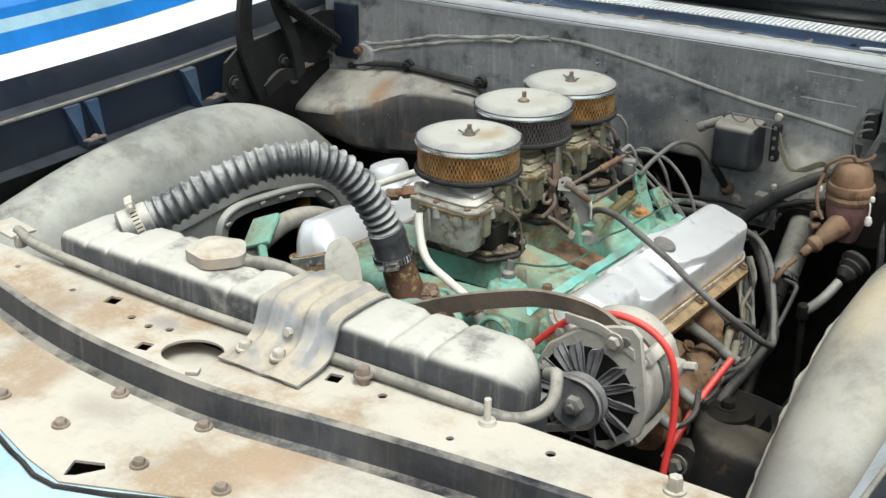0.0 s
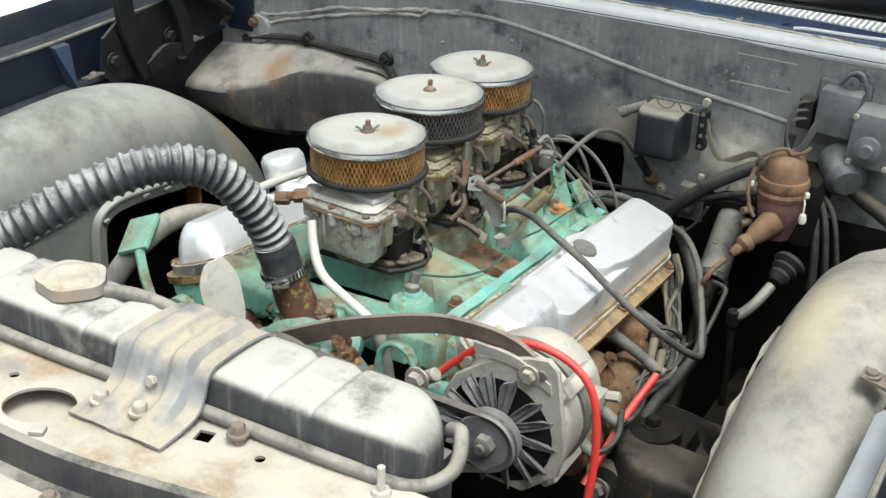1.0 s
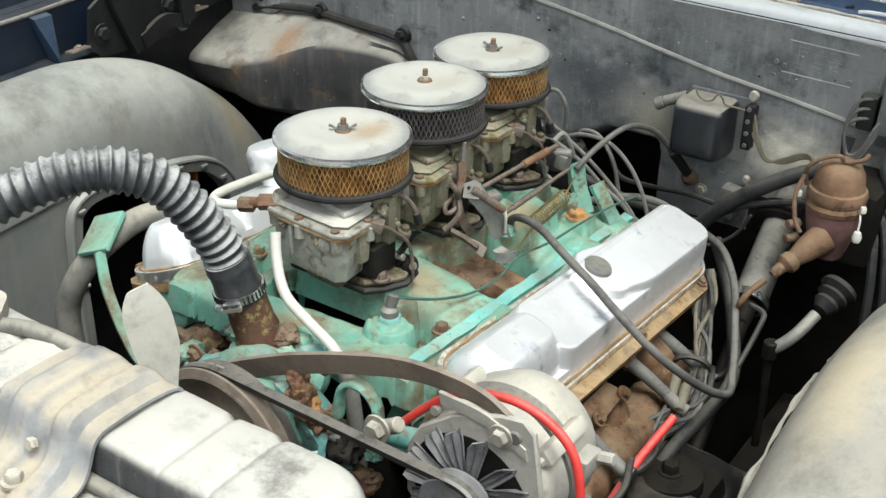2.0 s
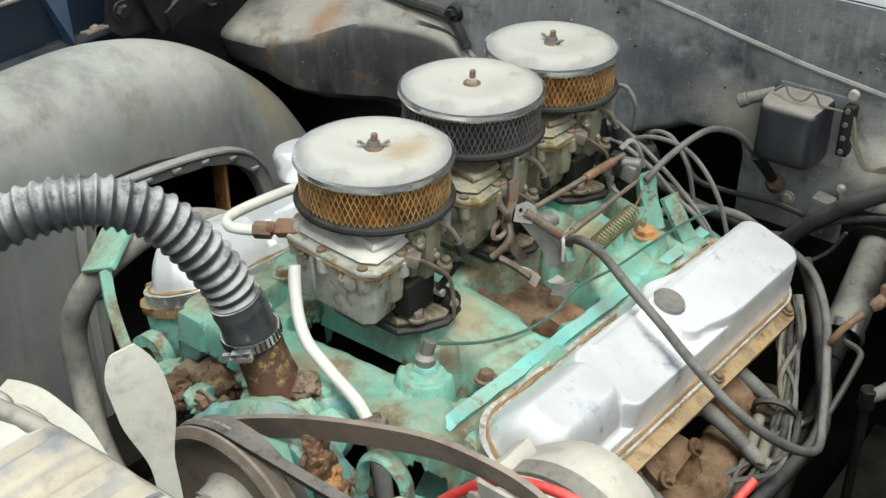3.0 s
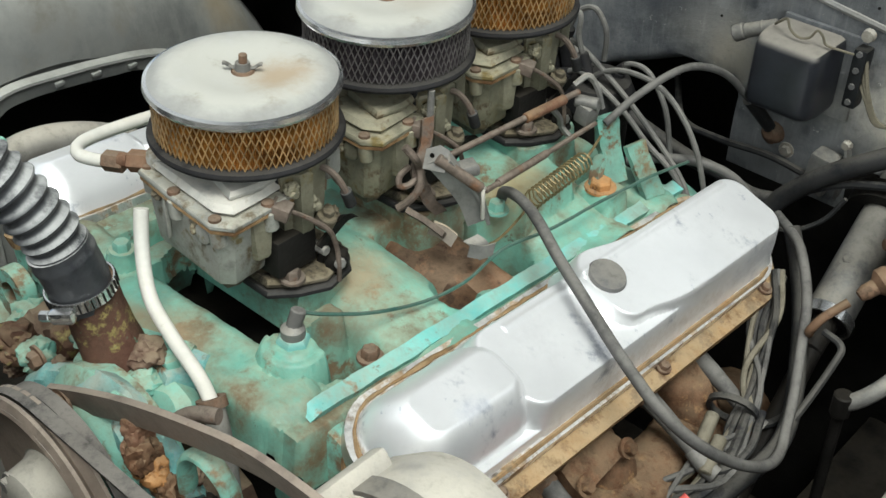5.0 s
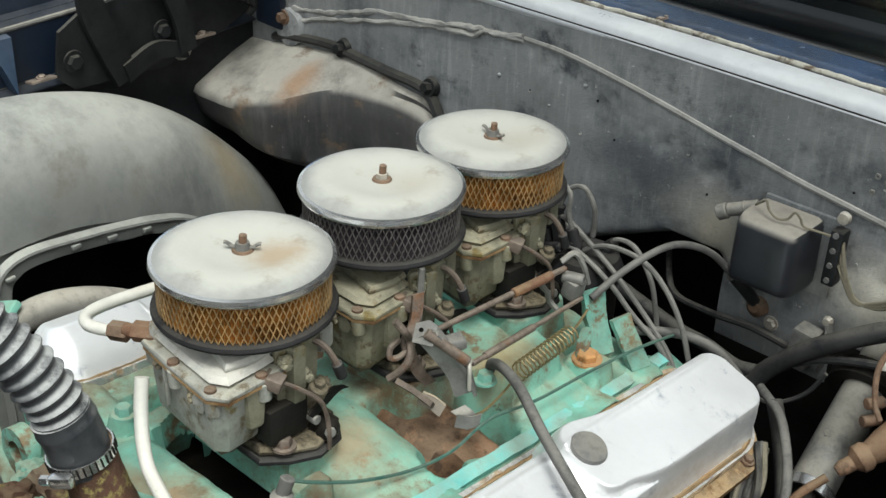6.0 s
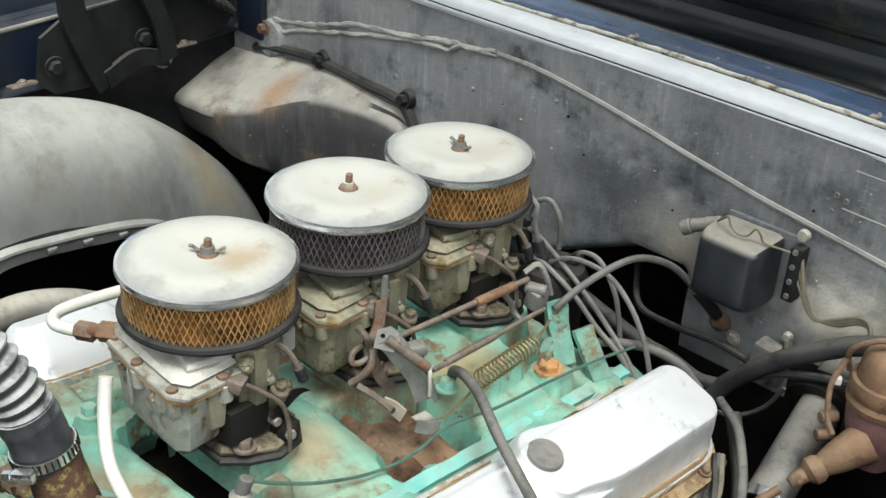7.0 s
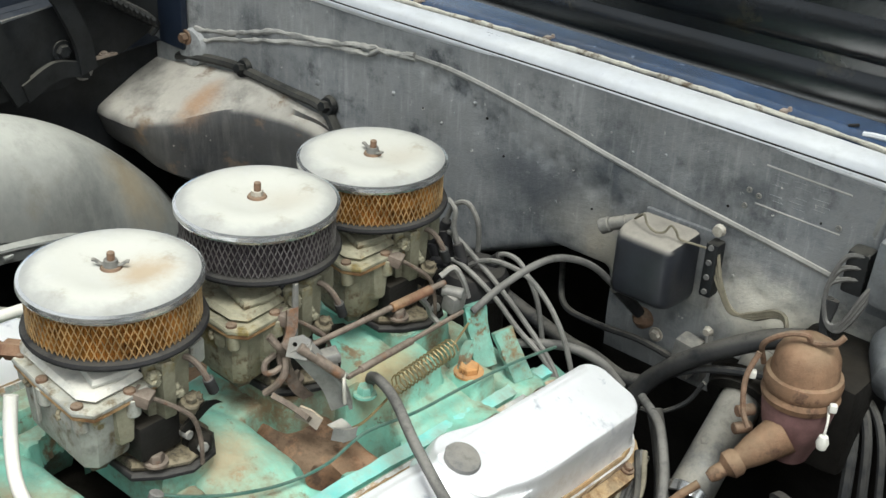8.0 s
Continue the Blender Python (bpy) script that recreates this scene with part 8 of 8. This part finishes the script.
part("rust_lever", strip([(0.070, -0.022, 0.976), (0.074, -0.028, 0.956), (0.076, -0.040, 0.938), (0.080, -0.030, 0.905), (0.084, -0.018, 0.888)], 0.011, 0.004, (0.3, 0.8, 0.2)), M_LINK, linkage, "rusty flat lever")
part("upright_rod", rod((0.070, -0.018, 1.000), (0.070, -0.020, 0.944), 0.0030, 8), M_STEEL, linkage)
part("eye_link", tube([(0.072, -0.045, 0.940), (0.072, -0.056, 0.936), (0.074, -0.058, 0.928), (0.076, -0.048, 0.926), (0.078, -0.034, 0.934)], 0.0028, 8, 5), M_LINK, linkage, "rusty eye link")
part("s_link", tube([(0.072, -0.058, 0.905), (0.080, -0.050, 0.915), (0.084, -0.044, 0.928), (0.078, -0.04, 0.94), (0.082, -0.05, 0.955), (0.076, -0.055, 0.965)], 0.0035, 8), M_LINK, linkage, "rusty bent link")
part("low_lever", strip([(0.080, -0.055, 0.905), (0.092, -0.045, 0.895), (0.104, -0.035, 0.882)], 0.012, 0.005, (0.3, -0.5, 0.6)), M_LINK, linkage)
part("clip", join(strip([(0.120, -0.020, 0.880), (0.128, -0.016, 0.874), (0.132, -0.012, 0.862)], 0.014, 0.002, (0.3, 0.8, 0.2)), strip([(0.124, -0.026, 0.872), (0.132, -0.018, 0.870), (0.138, -0.010, 0.872)], 0.012, 0.002, (0, 0.3, 1))), M_STEEL, linkage, "crumpled grey clip")
part("tab", strip([(0.090, -0.036, 0.884), (0.098, -0.030, 0.880), (0.106, -0.024, 0.872)], 0.012, 0.004, (0.2, 0.4, 0.8)), M_TAN_STEEL, linkage)
part("rear_clevis", join(box((0.104, 0.158, 0.922), (0.016, 0.020, 0.020), 0.004, (0, 10, 0)), rod((0.094, 0.152, 0.933), (0.114, 0.160, 0.933), 0.006, 12), tube([(0.094, 0.148, 0.95), (0.10, 0.16, 0.957), (0.108, 0.165, 0.945), (0.112, 0.17, 0.925)], 0.003, 6)), M_STEEL, linkage)
part("rear_link", tube([(0.082, 0.13, 0.93), (0.088, 0.138, 0.918), (0.086, 0.145, 0.905), (0.094, 0.15, 0.895)], 0.003, 6), M_STEEL, linkage)
n = 15
coilp = [(0.119 + 0.004 * k / (n * 8) + 0.0090 * math.cos(2 * math.pi * k / 8), 0.140 - 0.082 * k / (n * 8), 0.884 - 0.002 * k / (n * 8) + 0.0090 * math.sin(2 * math.pi * k / 8)) for k in range(n * 8 + 1)]
spring = thing("return_spring", "brassy coiled throttle return spring", "spring", tube(coilp, 0.0009, 5, 1), M_SPRING)
part("hook", tube([(0.123, 0.058, 0.882), (0.126, 0.040, 0.875), (0.128, 0.010, 0.868), (0.128, -0.010, 0.870)], 0.0014, 6), M_SPRING, spring)
part("hook", tube([(0.119, 0.140, 0.884), (0.116, 0.158, 0.890), (0.113, 0.172, 0.895)], 0.0014, 6), M_SPRING, spring)

# temperature sender with its thin green wire
sender = thing("temperature_sender", "brass temperature sender with a grey connector and green wire", "sensor")
part("hex", lathe([(0, 0.864), (0.0135, 0.864), (0.0135, 0.874), (0.011, 0.877), (0, 0.877)], 6, pose(0.105, -0.206, 0)), M_TURQ_CLEAN, sender)
part("stem", lathe([(0, 0.876), (0.0095, 0.876), (0.0095, 0.884), (0.005, 0.888), (0, 0.888)], 16, pose(0.105, -0.206, 0)), M_STEEL, sender)
part("connector", rod((0.105, -0.206, 0.884), (0.106, -0.200, 0.899), 0.0062, 10), M_WIRE, sender)
part("wire", tube([(0.106, -0.200, 0.897), (0.115, -0.18, 0.888), (0.125, -0.14, 0.872), (0.132, -0.09, 0.858), (0.142, -0.05, 0.862), (0.140, 0.0, 0.868), (0.146, 0.06, 0.862), (0.150, 0.13, 0.860), (0.155, 0.20, 0.856), (0.16, 0.26, 0.848)], 0.0016, 6), M_GREEN_WIRE, sender)

# white heater tube at the front carburettor
white_tube = thing("heater_tube", "white corroded metal tube from the front carburettor to the manifold", "tube")
part("tube", tube([(-0.014, -0.246, 0.955), (-0.008, -0.253, 0.936), (0.004, -0.262, 0.912), (0.022, -0.270, 0.897), (0.055, -0.277, 0.885), (0.086, -0.281, 0.872), (0.102, -0.284, 0.860)], 0.0058, 12), M_WHITE_TUBE, white_tube)
part("clamp", lathe([(0.007, -0.004), (0.0115, -0.004), (0.0115, 0.004), (0.007, 0.004)], 16, aim((0.103, -0.284, 0.859), (0.115, -0.288, 0.84)), closed=True), M_BOLT_RUST, white_tube)
part("lower_hose", tube([(0.103, -0.284, 0.860), (0.115, -0.288, 0.838), (0.125, -0.292, 0.80), (0.13, -0.295, 0.74)], 0.0085, 12), M_GREY_HOSE, white_tube, "grey hose below")
pipes = thing("fuel_pipes", "pale dusty fuel pipe beside the far valve cover", "pipe")
part("pipe", tube([(-0.066, -0.226, 0.964), (-0.085, -0.236, 0.962), (-0.105, -0.238, 0.960), (-0.120, -0.222, 0.958), (-0.122, -0.18, 0.955), (-0.118, -0.12, 0.950), (-0.108, -0.05, 0.945), (-0.10, 0.03, 0.94)], 0.0055, 10), M_WHITE_TUBE, pipes)
part("union", rod((-0.062, -0.224, 0.964), (-0.078, -0.232, 0.963), 0.0085, 6), M_BOLT_RUST, pipes)

# heater hose and its turquoise bracket
hh = thing("heater_hose", "grey heater hose looping down beside the engine", "hose")
part("upper_run", tube([(-0.31, 0.06, 0.66), (-0.302, 0.01, 0.735), (-0.296, -0.05, 0.800), (-0.300, -0.11, 0.838), (-0.312, -0.17, 0.848), (-0.326, -0.225, 0.826)], 0.0155, 16), M_GREY_HOSE, hh)
part("lower_run", tube([(-0.3255, -0.223, 0.827), (-0.346, -0.250, 0.785), (-0.362, -0.258, 0.735), (-0.350, -0.265, 0.68), (-0.31, -0.285, 0.63), (-0.25, -0.30, 0.58), (-0.18, -0.31, 0.53)], 0.0155, 16), M_GREY_HOSE, hh)
hb = thing("hose_bracket", "turquoise steel bracket holding the heater hose", "bracket")
part("saddle", moved(box((0, 0, 0), (0.050, 0.060, 0.008), 0.003), pose(-0.322, -0.222, 0.846, 28, -22, 10)), M_TURQ_DIRTY, hb)
part("leg", strip([(-0.302, -0.245, 0.838), (-0.285, -0.255, 0.80), (-0.262, -0.262, 0.765), (-0.235, -0.268, 0.735), (-0.21, -0.27, 0.715)], 0.013, 0.005, (0.2, 1, 0.2)), M_TURQ_DIRTY, hb)
small_loop = thing("ground_wire", "short dark wire loop at the front of the valve cover", "wire", tube([(0.268, -0.255, 0.855), (0.272, -0.25, 0.872), (0.285, -0.24, 0.877), (0.298, -0.235, 0.870), (0.302, -0.235, 0.845), (0.30, -0.24, 0.82)], 0.0022, 6), M_WIRE_DARK)
